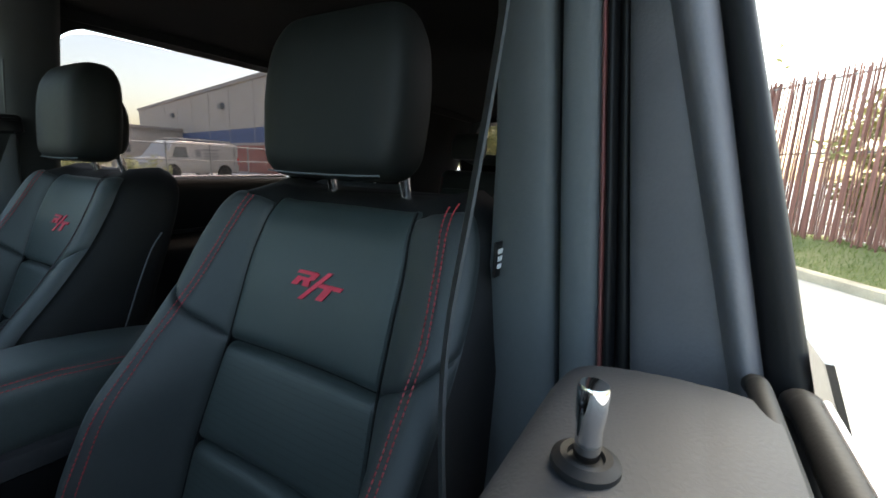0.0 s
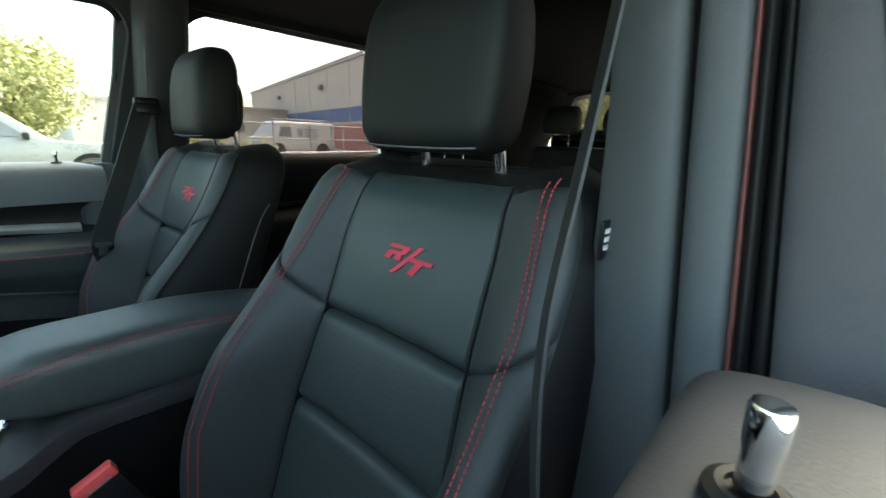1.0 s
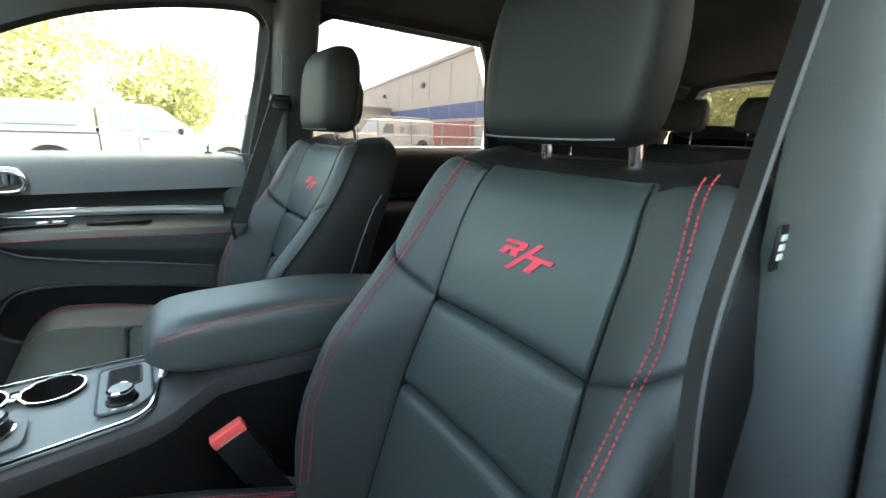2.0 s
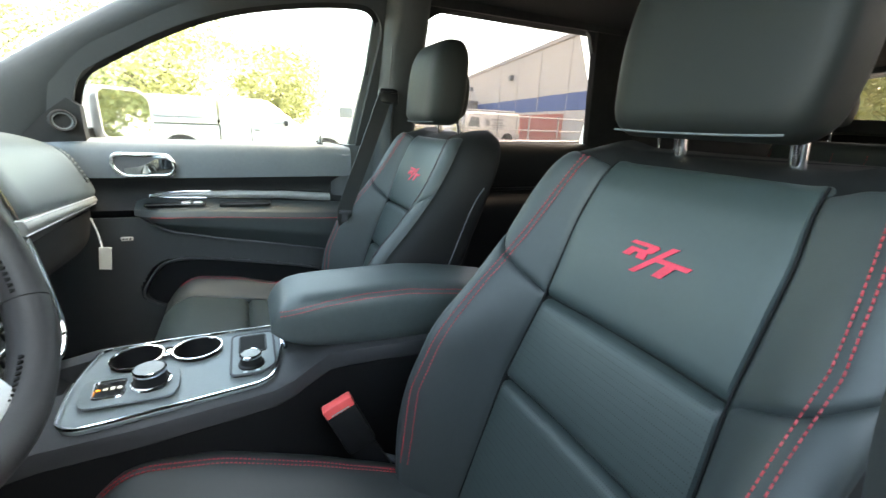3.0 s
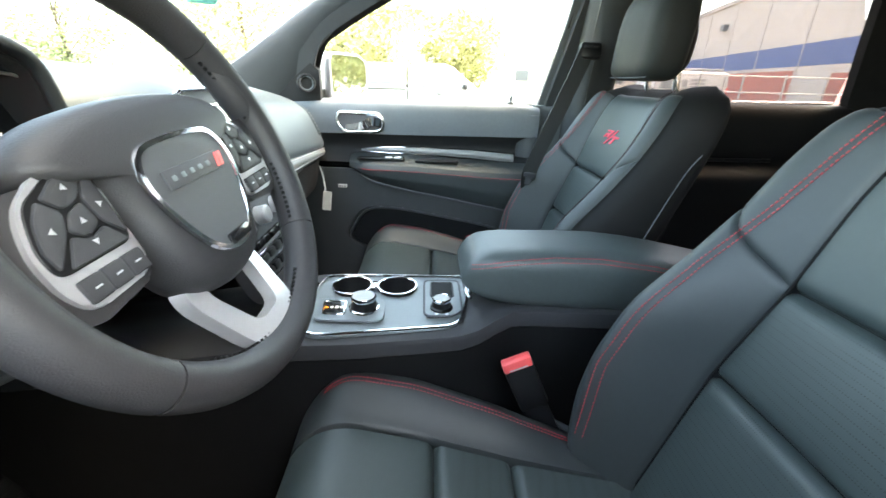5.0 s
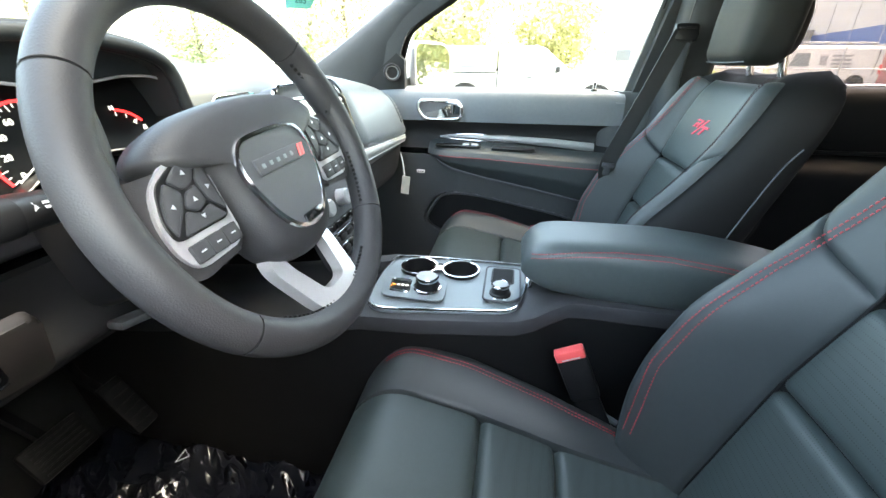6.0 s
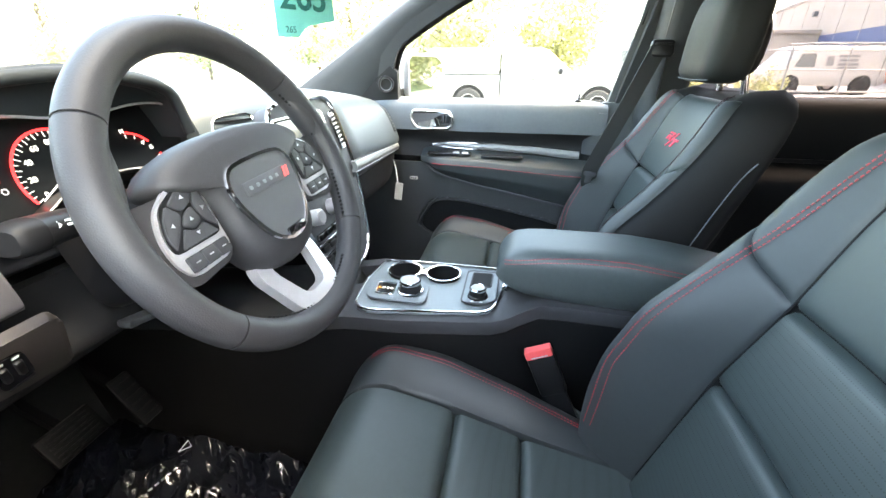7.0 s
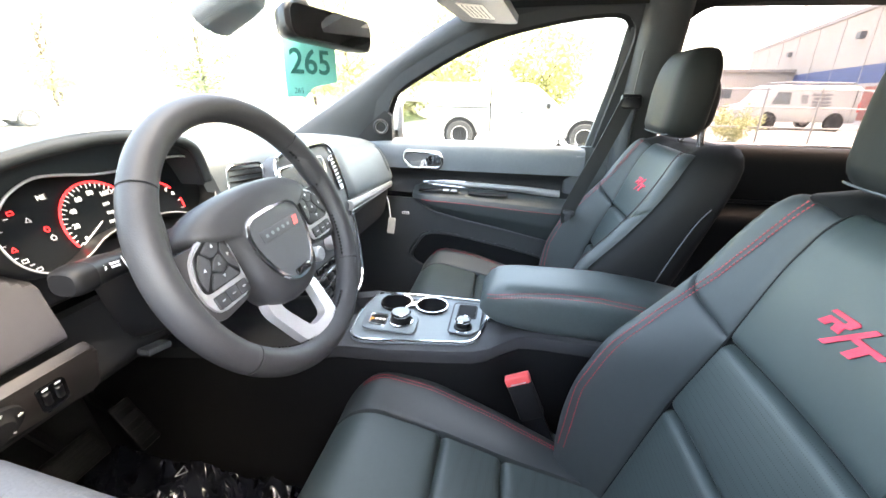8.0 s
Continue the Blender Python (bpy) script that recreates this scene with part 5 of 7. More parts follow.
for k in range(5):
    part("scale_marks", moved(rbox((0.005, 0.001, 0.0006), 0, (-0.096 - 0.034 * math.cos(0.5 * k - 1.0), -0.012 + 0.034 * math.sin(0.5 * k - 1.0), 0.0025)), CL), GAUGE_DIM, clu)


def lamp(shape, at, material, size=0.0038):
    """A lit warning symbol drawn by its outline."""
    pts = {"tri": [(0, 1), (-1, -0.8), (1, -0.8)], "ring": [(math.cos(t), math.sin(t)) for t in [0.7 * i for i in range(9)]], "box": [(-1, -0.6), (1, -0.6), (1, 0.6), (-1, 0.6)]}[shape]
    part("warning_lamp", moved(tube([Vector((at[0] + x * size * 0.8, at[1] + y * size * 0.8, 0.0028)) for x, y in pts], size * 0.17, 5, True, up=(0, 0, 1)), CL), material, clu, "lit warning symbol")


for shape, at, material in (("box", (-0.107, 0.022), GAUGE_RED), ("tri", (-0.123, -0.018), GAUGE_RED), ("ring", (-0.080, -0.006), GAUGE_RED), ("ring", (-0.078, -0.018), GAUGE_DIM), ("box", (-0.110, -0.048), GAUGE_DIM), ("box", (-0.119, -0.034), GAUGE_WHITE), ("tri", (-0.094, 0.010), GAUGE_DIM), ("ring", (0.020, 0.020), GAUGE_DIM)):
    lamp(shape, at, material)


HOOD = smooth_path([(x, 0.852, z) for x, z in ((-0.522, 1.230), (-0.512, 1.280), (-0.480, 1.308), (-0.430, 1.321), (-0.370, 1.329), (-0.310, 1.331), (-0.250, 1.325), (-0.205, 1.316), (-0.178, 1.302), (-0.166, 1.278), (-0.158, 1.245))], 61)
BROW = smooth_path([(-0.463, 0.884, 1.225), (-0.455, 0.884, 1.250), (-0.435, 0.884, 1.275), (-0.405, 0.884, 1.288), (-0.370, 0.884, 1.286), (-0.330, 0.884, 1.280), (-0.280, 0.884, 1.279), (-0.220, 0.884, 1.285), (-0.170, 0.884, 1.281), (-0.137, 0.884, 1.262), (-0.124, 0.882, 1.235)], 61)


def hood_fn(a, b):
    """The hood: an arched lip that runs back into the dash top."""
    p = HOOD[int(round(a * 60))]
    high = max(0.0, p.z - 1.23) / 0.10
    return Vector((p.x + 0.10 * (p.x + 0.335) * b, p.y + 0.40 * b, p.z - 0.055 * b * b * high - 0.004 * b))


part("hood", sheet(hood_fn, 60, 14, (0, 0.012, -0.014)), HOODSHADE, clu, "grained cluster hood")
part("hood_lip", tube([p + Vector((0, 0.004, -0.006)) for p in HOOD], 0.008, 12, up=(0, 1, 0)), HOODSHADE, clu, "rounded hood lip")
part("brow_line", tube([p + Vector((0, -0.004, -0.001)) for p in BROW], 0.0016, 8, up=(0, 1, 0)), SATIN, clu, "thin bright line over the dials")
# the underside's shadow comes from the dark vinyl colour
part("hood_lining", sheet(lambda a, b: HOOD[int(round(a * 60))].lerp(BROW[int(round(a * 60))], b) + Vector((0, 0.010 * math.sin(math.pi * b), 0)), 60, 6, (0, 0.004, 0.004)), HOODSHADE, clu, "lining under the hood, darkened in colour for shade")

# driver side switch panel
PAN = frame_of((-0.52, 0.866, 1.05), (1, 0, 0), (0, -0.50, 1))
part("switch_panel", moved(slab([Vector((p.x, p.y, 0)) for p in rounded([(0.090, 0.050), (-0.22, 0.054), (-0.22, -0.020), (0.0, -0.026), (0.112, -0.046)], 0.012)], (0, 0, 0.014), 0.005), PAN), BRONZE, dash, "warm grey switch panel")
sw = part("switch_recess", moved(slab([Vector((p.x, p.y, 0.0142)) for p in rounded([(0.050, 0.031), (0.018, 0.033), (0.034, -0.019), (0.064, -0.014)], 0.007)], (0, 0, 0.002)), PAN), GLOSSBLACK, dash, "gloss black switch recess")
for k in range(2):
    part("thumb_wheel", moved(rbox((0.008, 0.026, 0.008), 0.003), PAN @ Matrix.Translation((0.034 + 0.014 * k, 0.008, 0.016)) @ Matrix.Rotation(radians(16), 4, "Z")), BLACK, sw, "ribbed thumb wheel")
    part("symbol", moved(rbox((0.006, 0.003, 0.0006), 0), PAN @ Matrix.Translation((0.029 + 0.014 * k, 0.027, 0.0166))), WHITEPRINT, sw)
part("recess_rim", moved(tube([(0.037, -0.019, 0.017), (0.062, -0.0145, 0.017)], 0.0011, 6), PAN), CHROME, sw, "chrome lower edge")
lsw = part("light_switch", moved(revolve([(0.032, 0.0), (0.031, 0.005), (0.022, 0.007), (0.018, 0.011), (0.0, 0.012)], 36), PAN @ Matrix.Translation((-0.022, 0.008, 0.013))), KNEE, dash, "round black light switch")
for k in range(6):
    a = radians(60 * k + 20)
    part("symbol", moved(rbox((0.005, 0.002, 0.0006), 0, (0.026 * math.cos(a), 0.026 * math.sin(a), 0.0072), m=Matrix.Rotation(a, 4, "Z")), PAN @ Matrix.Translation((-0.022, 0.008, 0.013))), WHITEPRINT, lsw)

# release lever below the column, and the column shroud
col = thing("steering_column", "black steering column shroud with a wiper stalk", "steering column")
axis = frame_of((-0.309, 0.696, 1.189), (1, 0, 0), (0, math.sin(radians(22.4)), math.cos(radians(22.4))))
part("shroud", moved(loft([[Vector((x * k, y * k - 0.01, z)) for x, y in [(0.055 * math.copysign(abs(math.cos(t)) ** 0.5, math.cos(t)), 0.060 * math.copysign(abs(math.sin(t)) ** 0.5, math.sin(t))) for t in [2 * math.pi * i / 28 for i in range(28)]]] for k, z in ((0.9, 0.0), (1.0, -0.03), (1.08, -0.10), (1.1, -0.20))]), axis), BLACK, col, "black column shroud")
stalk_path = smooth_path([(-0.330, 0.815, 1.1760), (-0.390, 0.810, 1.1840), (-0.425, 0.806, 1.1880), (-0.446, 0.802, 1.1895)], 16)
sk = part("stalk", sweep(stalk_path, [(0.0195 * math.copysign(abs(math.cos(t)) ** 0.7, math.cos(t)), 0.0165 * math.copysign(abs(math.sin(t)) ** 0.7, math.sin(t))) for t in [2 * math.pi * i / 16 for i in range(16)]], scale=[0.80 + 0.20 * i / 15 for i in range(16)]), BLACK, col, "black wiper stalk")
part("stalk_cap", sweep([Vector(p) for p in smooth_path([(-0.444, 0.802, 1.1895), (-0.458, 0.800, 1.1899), (-0.470, 0.798, 1.1901)], 6)], [(0.0197 * math.copysign(abs(math.cos(t)) ** 0.7, math.cos(t)), 0.0167 * math.copysign(abs(math.sin(t)) ** 0.7, math.sin(t))) for t in [2 * math.pi * i / 16 for i in range(16)]], scale=[1, 1, 1.0, 0.97, 0.9, 0.72]), RUBBER, sk, "dark grey stalk end cap")
face = frame_of((-0.418, 0.7865, 1.1940), (1, -0.10, -0.05), (0, 0.25, 1))
part("symbol", moved(merged(rbox((0.005, 0.006, 0.0008), 0.0003, (-0.012, 0, 0), m=Matrix.Rotation(0.6, 4, "Z")), moved(words("FRONT", 0.0036), Matrix.Translation((0.001, 0.0022, 0.0004))), moved(words("WIPER", 0.0036), Matrix.Translation((0.001, -0.0020, 0.0004))), rbox((0.0012, 0.015, 0.0008), 0, (0.012, 0, 0), m=Matrix.Rotation(0.2, 4, "Z"))), face), WHITEPRINT, sk, "white printed symbols")
for k in range(3):
    part("symbol", moved(rbox((0.004, 0.002, 0.0008), 0, (0.018 + 0.008 * k, 0.004 - 0.004 * k, 0.0006)), face), WHITEPRINT, sk)
part("release_lever", moved(rbox((0.046, 0.024, 0.012), 0.005), Matrix.Translation((-0.322, 0.868, 1.008)) @ Matrix.Rotation(radians(12), 4, "Y")), LOWERTRIM, dash, "grey release lever")

# ---- steering wheel ----
WH = frame_of((-0.307, 0.6555, 1.206), (0.9971, -0.0461, 0.0598), (-0.0369, 0.3925, 0.9190))
wheel = thing("steering_wheel", "grey leather steering wheel with silver spokes and chrome badge ring", "steering wheel", m=WH)


def rim_arc(a0, a1, n, grow=1.0):
    path = [Vector((0.171 * math.cos(radians(a)), 0.171 * math.sin(radians(a)), 0)) for a in [a0 + (a1 - a0) * i / n for i in range(n + 1)]]
    return sweep(path, [(0.0175 * grow * math.cos(t), 0.0195 * grow * math.sin(t)) for t in [2 * math.pi * i / 18 for i in range(18)]], up=(0, 0, 1))


for a0, a1, label in ((39, 143, "smooth leather rim"), (143, 219.5, "perforated leather grip"), (219.5, 322, "smooth leather rim"), (322, 399, "perforated leather grip")):
    part("rim", rim_arc(a0 + 0.35, a1 - 0.35, 40), LEATHER_W, wheel, label)
part("rim_core", tube([Vector((0.171 * math.cos(t), 0.171 * math.sin(t), 0)) for t in [2 * math.pi * i / 90 for i in range(90)]], 0.0168, 14, True), DARK, wheel)
# thumb rests: slight swellings at ten and two
for a in (160, 20):
    path = [Vector((0.166 * math.cos(radians(a + d)), 0.166 * math.sin(radians(a + d)), 0.0)) for d in range(-21, 22, 3)]
    part("thumb_rest", sweep(path, ring(0.0172, 12), up=(0, 0, 1), scale=[0.25 + 0.75 * math.cos(math.pi * (i / 14 - 0.5)) for i in range(15)]), LEATHER_W, wheel)
# laced seam along the inside of the grip
for a0, a1 in ((-36, -8), (10, 38), (233, 300)):
    pts = [Vector((0.154 * math.cos(radians(a0 + (a1 - a0) * i / 30)), 0.154 * math.sin(radians(a0 + (a1 - a0) * i / 30)), 0.004)) for i in range(31)]
    part("lacing", stitches(pts, (0, 0, 1), 0.004, 0.002, 0.0016), DARK, wheel, "dark laced seam")["kind"] = "stuff"
# hub: airbag cover
def hub_outline(k):
    half = [(0.0, 0.071), (0.060, 0.067), (0.098, 0.056), (0.116, 0.040), (0.104, 0.027), (0.082, 0.020), (0.071, -0.008), (0.065, -0.045), (0.052, -0.075), (0.028, -0.091)]
    pts = half + [(0.0, -0.095)] + [(-x, y) for x, y in half[:0:-1]]
    return [Vector((p.x * k, p.y * k, 0)) for p in smooth_path([(x, y, 0) for x, y in pts], 96, True)]


part("airbag_cover", loft([[v + Vector((0, 0, z)) for v in hub_outline(k)] for k, z in ((0.85, -0.05), (1.0, -0.035), (1.02, -0.018), (1.0, -0.004), (0.93, 0.007), (0.80, 0.013), (0.55, 0.016))], True), LEATHER_W, wheel, "grained grey airbag cover", 60)
# badge ring and plate
bd = [(0.046, 0.026), (0.022, 0.031), (-0.022, 0.031), (-0.046, 0.026), (-0.056, 0.008), (-0.052, -0.018), (-0.036, -0.050), (-0.014, -0.066), (0.014, -0.066), (0.036, -0.050), (0.052, -0.018), (0.056, 0.008)]
bpts = [Vector((p.x, p.y, 0.0155)) for p in smooth_path([(x, y, 0) for x, y in bd], 60, True)]
bs = part("badge_plate", slab([v * 1.0 for v in bpts], (0, 0, 0.0015), 0.001), PLASTIC, wheel, "dark grained badge field")
part("badge_ring", sweep(bpts, [(-0.003, 0), (-0.002, 0.003), (0.002, 0.003), (0.003, 0)], True, (0, 0, 1)), CHROME, bs, "chrome badge ring")
part("badge_bar", merged(rbox((0.078, 0.0155, 0.0025), 0.001, (0, 0.002, 0.018))), PLASTIC, bs, "black badge bar")
for k in range(5):
    part("badge_mark", rbox((0.0050, 0.0042, 0.0008), 0.0004, (-0.030 + 0.0118 * k, 0.002, 0.0195)), PLATE, bs)
part("badge_slashes", merged(*[slab([Vector((0.028 + 0.0058 * k, -0.004, 0.0195)), Vector((0.0315 + 0.0058 * k, -0.004, 0.0195)), Vector((0.0355 + 0.0058 * k, 0.008, 0.0195)), Vector((0.032 + 0.0058 * k, 0.008, 0.0195))], (0, 0, 0.001)) for k in range(2)]), REDPLASTIC, bs, "two red slanted bars")
part("badge_foot", rbox((0.034, 0.010, 0.005), 0.002, (0.004, -0.061, 0.0175)), GLOSSBLACK, bs, "small black insert in the ring")
# side spokes with button pods
for sg in (-1, 1):
    up = 0.013
    sp = [(sg * 0.070, 0.034), (sg * 0.110, 0.030), (sg * 0.158, 0.030), (sg * 0.158, -0.040), (sg * 0.132, -0.056), (sg * 0.075, -0.050)]
    spoke = part("spoke", slab([Vector((p.x, p.y, -0.020)) for p in rounded(sp, 0.010)], (0, 0, 0.018), 0.004), LEATHER_W, wheel, "grey spoke")
    pod = [(sg * 0.074, 0.030), (sg * 0.104, 0.024), (sg * 0.132, 0.008), (sg * 0.143, -0.018), (sg * 0.142, -0.044), (sg * 0.132, -0.060), (sg * 0.078, -0.058)]
    bez = part("spoke_bezel", slab([Vector((p.x, p.y + up, -0.003)) for p in rounded(pod, 0.012)], (0, 0, 0.005), 0.002), SATIN, wheel, "satin silver button surround")
    field = [(0.080, 0.026), (0.102, 0.020), (0.128, 0.008), (0.1395, -0.017), (0.138, -0.0345), (0.080, -0.0345)]
    part("button_field", slab([Vector((sg * p.x, p.y + up, 0.0015)) for p in rounded(field, 0.008)], (0, 0, 0.0025), 0.0008), BLACK, bez, "black button field")
    keys = [[(0.083, 0.024), (0.102, 0.018), (0.119, 0.008), (0.110, -0.002), (0.096, 0.002)], [(0.121, 0.009), (0.132, -0.003), (0.138, -0.018), (0.136, -0.032), (0.119, -0.014), (0.112, -0.003)], [(0.097, 0.000), (0.109, -0.004), (0.117, -0.014), (0.108, -0.021), (0.095, -0.016)], [(0.081, 0.022), (0.095, 0.001), (0.093, -0.016), (0.081, -0.030)], [(0.094, -0.018), (0.108, -0.023), (0.118, -0.016), (0.131, -0.0335), (0.083, -0.0335)]]
    for q in keys:
        c = sum((Vector((x, y)) for x, y in q), Vector((0, 0))) / len(q)
        pts = rounded([(Vector(v) - c) * 0.96 + c for v in q], 0.003, 3)
        key = part("button", slab([Vector((sg * v.x, v.y + up, 0.0035)) for v in pts], (0, 0, 0.0030), 0.001), CONSOLE, bez, "dark grey button" if q is keys[0] else "")
        out = c - Vector((0.107, -0.009))
        out = out.normalized() * 0.0024 if out.length > 0.006 else Vector((0, 0.0024))
        side = Vector((-out.y, out.x)) * 0.9
        tri = [c - out * 0.6 - side, c - out * 0.6 + side, c + out]
        part("symbol", slab([Vector((sg * v.x, v.y + up, 0.0066)) for v in tri], (0, 0, 0.0003)), SATIN, key)
    for k in range(3):
        x0 = 0.082 + 0.0172 * k
        key = part("lower_button", slab([Vector((sg * v.x, v.y + up, 0.0015)) for v in rounded([(x0, -0.0400), (x0 + 0.0166, -0.0400), (x0 + 0.0160, -0.0555), (x0, -0.0555)], 0.002, 3)], (0, 0, 0.004), 0.001), CONSOLE, bez)
        part("symbol", rbox((0.005, 0.0012, 0.0005), 0, (sg * (x0 + 0.008), -0.0475 + up, 0.0058)), SATIN, key)
# lower spoke: a silver loop with an opening
lo_out = rounded([(0.046, -0.070), (0.056, -0.092), (0.040, -0.160), (-0.040, -0.160), (-0.056, -0.092), (-0.046, -0.070)], 0.022)
lo_in = rounded([(0.030, -0.074), (0.036, -0.094), (0.020, -0.140), (-0.020, -0.140), (-0.036, -0.094), (-0.030, -0.074)], 0.012)
zt = lambda p: 0.004 - 0.026 * max(0.0, min(1.0, (p.y + 0.160) / 0.08))  # noqa: E731
n = len(lo_out)
verts = [Vector((p.x, p.y, 0.004 + zt(p))) for p in lo_out] + [Vector((p.x, p.y, 0.006 + zt(p))) for p in lo_in] + [Vector((p.x, p.y, -0.008 + zt(p))) for p in lo_in] + [Vector((p.x, p.y, -0.012 + zt(p))) for p in lo_out]
faces = [(a * n + i, a * n + (i + 1) % n, b * n + (i + 1) % n, b * n + i) for a, b in ((0, 1), (1, 2), (2, 3), (3, 0)) for i in range(n)]
part("lower_spoke", mesh_of(verts, faces), SATIN, wheel, "satin silver lower spoke with an opening")

# ---- centre console ----
con = thing("centre_console", "black centre console with chrome-rimmed plate and padded armrest lid", "console")
CT = 0.902
# body: sides sloping to the floor, top following the plate then falling forwards
secs, skirt = [], []
for y, zt, near, far, pit in ((1.42, 0.80, -0.100, 0.160, 0.001), (1.0, 0.845, -0.098, 0.158, 0.001), (0.86, 0.865, -0.100, 0.160, 0.001), (0.72, 0.886, -0.102, 0.165, 0.001), (0.665, CT - 0.006, -0.103, 0.165, 0.085), (0.56, CT - 0.004, -0.100, 0.165, 0.085), (0.45, CT - 0.003, -0.086, 0.163, 0.085), (0.44, CT - 0.003, -0.085, 0.163, 0.001), (0.39, CT - 0.002, -0.078, 0.160, 0.001), (0.36, CT + 0.004, -0.070, 0.156, 0.001), (0.33, 0.917, -0.057, 0.150, 0.001), (0.30, 0.924, -0.042, 0.145, 0.001), (0.26, 0.922, -0.037, 0.142, 0.001), (0.05, 0.914, -0.036, 0.142, 0.001), (-0.10, 0.905, -0.034, 0.140, 0.001)):
    cx, w = (near + far) / 2, (far - near) / 2
    lp = [(w - 0.012, zt), (w - 0.003, zt - 0.003), (w, zt - 0.012), (w - 0.001, zt - 0.030), (-w + 0.001, zt - 0.030), (-w, zt - 0.012), (-w + 0.003, zt - 0.003), (-w + 0.012, zt), (0.030 - cx, zt - 0.0005), (0.031 - cx, zt - pit), (0.120 - cx, zt - pit), (0.121 - cx, zt - 0.0005)]
    secs.append([Vector((cx + x, y, z)) for x, z in lp])
    skirt.append([Vector((cx + x, y, z)) for x, z in [(w - 0.002, zt - 0.032), (w - 0.016, 0.41), (-w + 0.016, 0.41), (-w + 0.002, zt - 0.032)]])
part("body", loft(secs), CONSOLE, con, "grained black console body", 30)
part("skirt", loft(skirt), SKIRT, con, "lower console side, darkened in colour for shade", 30)
pl = rounded([(0.130, 0.652), (0.030, 0.665), (-0.070, 0.655), (-0.087, 0.632), (-0.084, 0.590), (-0.057, 0.392), (0.020, 0.374), (0.129, 0.366), (0.133, 0.50)], [0.02, 0.05, 0.02, 0.015, 0.03, 0.03, 0.05, 0.012, 0.06])
pz = [Vector((p.x, p.y, CT)) for p in pl]
CUPS = ((0.083, 0.594), (0.083, 0.506))


def plate_with_holes(outline, z, thick, holes, r):
    bm = bmesh.new()
    rims = []
    for loop in [outline] + [[Vector((cx + r * math.cos(t), cy + r * math.sin(t), 0)) for t in [2 * math.pi * i / 40 for i in range(40)]] for cx, cy in holes]:
        vs = [bm.verts.new((v.x, v.y, z)) for v in loop]
        rims += [bm.edges.new((vs[i], vs[(i + 1) % len(vs)])) for i in range(len(vs))]
    bmesh.ops.triangle_fill(bm, edges=rims, use_beauty=True)
    bmesh.ops.solidify(bm, geom=list(bm.faces), thickness=thick)
    return bm


plate = part("top_plate", plate_with_holes(pl, CT, 0.005, CUPS, 0.0365), PLATE, con, "dark grey control plate")
part("chrome_rim", sweep([v + Vector((0, 0, 0.005)) for v in pz], [(-0.0022, -0.002), (-0.0014, 0.0014), (0.0014, 0.0014), (0.0022, -0.002)], True, (0, 0, 1)), CHROME, plate, "chrome rim of the plate")
# cup holders
for cx, cy in CUPS:
    m = Matrix.Translation((cx, cy, CT + 0.005))
    cup = part("cup_holder", revolve([(0.0372, 0.002), (0.0365, 0.002), (0.0355, -0.004), (0.034, -0.060), (0.030, -0.066), (0.0, -0.066)], 40, m, False), BLACK, plate, "deep black cup holder")
    part("cup_ring", sweep([m @ Vector((0.0375 * math.cos(t), 0.0375 * math.sin(t), 0.001)) for t in [2 * math.pi * i / 48 for i in range(48)]], [(-0.0016, 0), (-0.0010, 0.002), (0.0010, 0.002), (0.0018, 0)], True, (0, 0, 1)), CHROME, cup, "chrome ring")
part("cup_bridge", rbox((0.030, 0.014, 0.006), 0.003, (0.083, 0.550, CT + 0.007)), CHROME, plate, "chrome bridge between the cups")
# rotary gear selector
m = Matrix.Translation((-0.010, 0.558, CT + 0.007)) @ Matrix.Diagonal((0.80, 0.80, 0.92, 1))
part("selector_base", slab([Vector((p.x, p.y, CT + 0.005)) for p in rounded([(0.028, 0.650), (-0.048, 0.640), (-0.052, 0.520), (0.030, 0.525)], 0.02)], (0, 0, 0.003), 0.0015), PLATE, plate, "raised selector surround")
knob = part("gear_knob", revolve([(0.031, 0.0), (0.031, 0.003), (0.0275, 0.006), (0.0265, 0.026), (0.0, 0.026)], 44, m), BLACK, plate, "rotary gear knob")
part("knob_ring", revolve([(0.0268, 0.022), (0.0275, 0.027), (0.0255, 0.030), (0.0245, 0.0275)], 44, m), CHROME, knob, "chrome ring")
part("knob_cap", revolve([(0.0250, 0.0265), (0.0235, 0.0295), (0.0, 0.0300)], 44, m), BRUSHED, knob, "satin silver cap")
part("knob_base_ring", revolve([(0.029, 0.003), (0.030, 0.007), (0.033, 0.006), (0.034, 0.003)], 44, m), CHROME, knob, "chrome base ring")
disp = [Vector((p.x, p.y, CT + 0.008)) for p in rounded([(0.014, 0.632), (-0.030, 0.626), (-0.032, 0.590), (0.012, 0.592)], 0.007)]
gd = part("gear_display", slab(disp, (0, 0, 0.0015)), SCREEN, plate, "black gear display")
part("display_rim", sweep([v + Vector((0, 0, 0.001)) for v in disp], ring(0.0022, 6), True, (0, 0, 1)), CHROME, gd, "chrome display rim")
for k, ch in enumerate("PRND"):
    part("gear_letter", moved(words(ch, 0.008), Matrix.Translation((-0.009 , 0.6225 - 0.0085 * k, CT + 0.010)) @ Matrix.Rotation(radians(0), 4, "Z")), GAUGE_WHITE if k else AMBER, gd)
# small tray with the drive-mode knob
tr = rounded([(0.106, 0.453), (-0.030, 0.451), (-0.032, 0.404), (-0.012, 0.384), (0.106, 0.384)], 0.012)
tray = part("tray", slab([Vector((p.x, p.y, CT + 0.0052)) for p in tr], (0, 0, 0.0010)), PLATE, plate, "small grey tray")
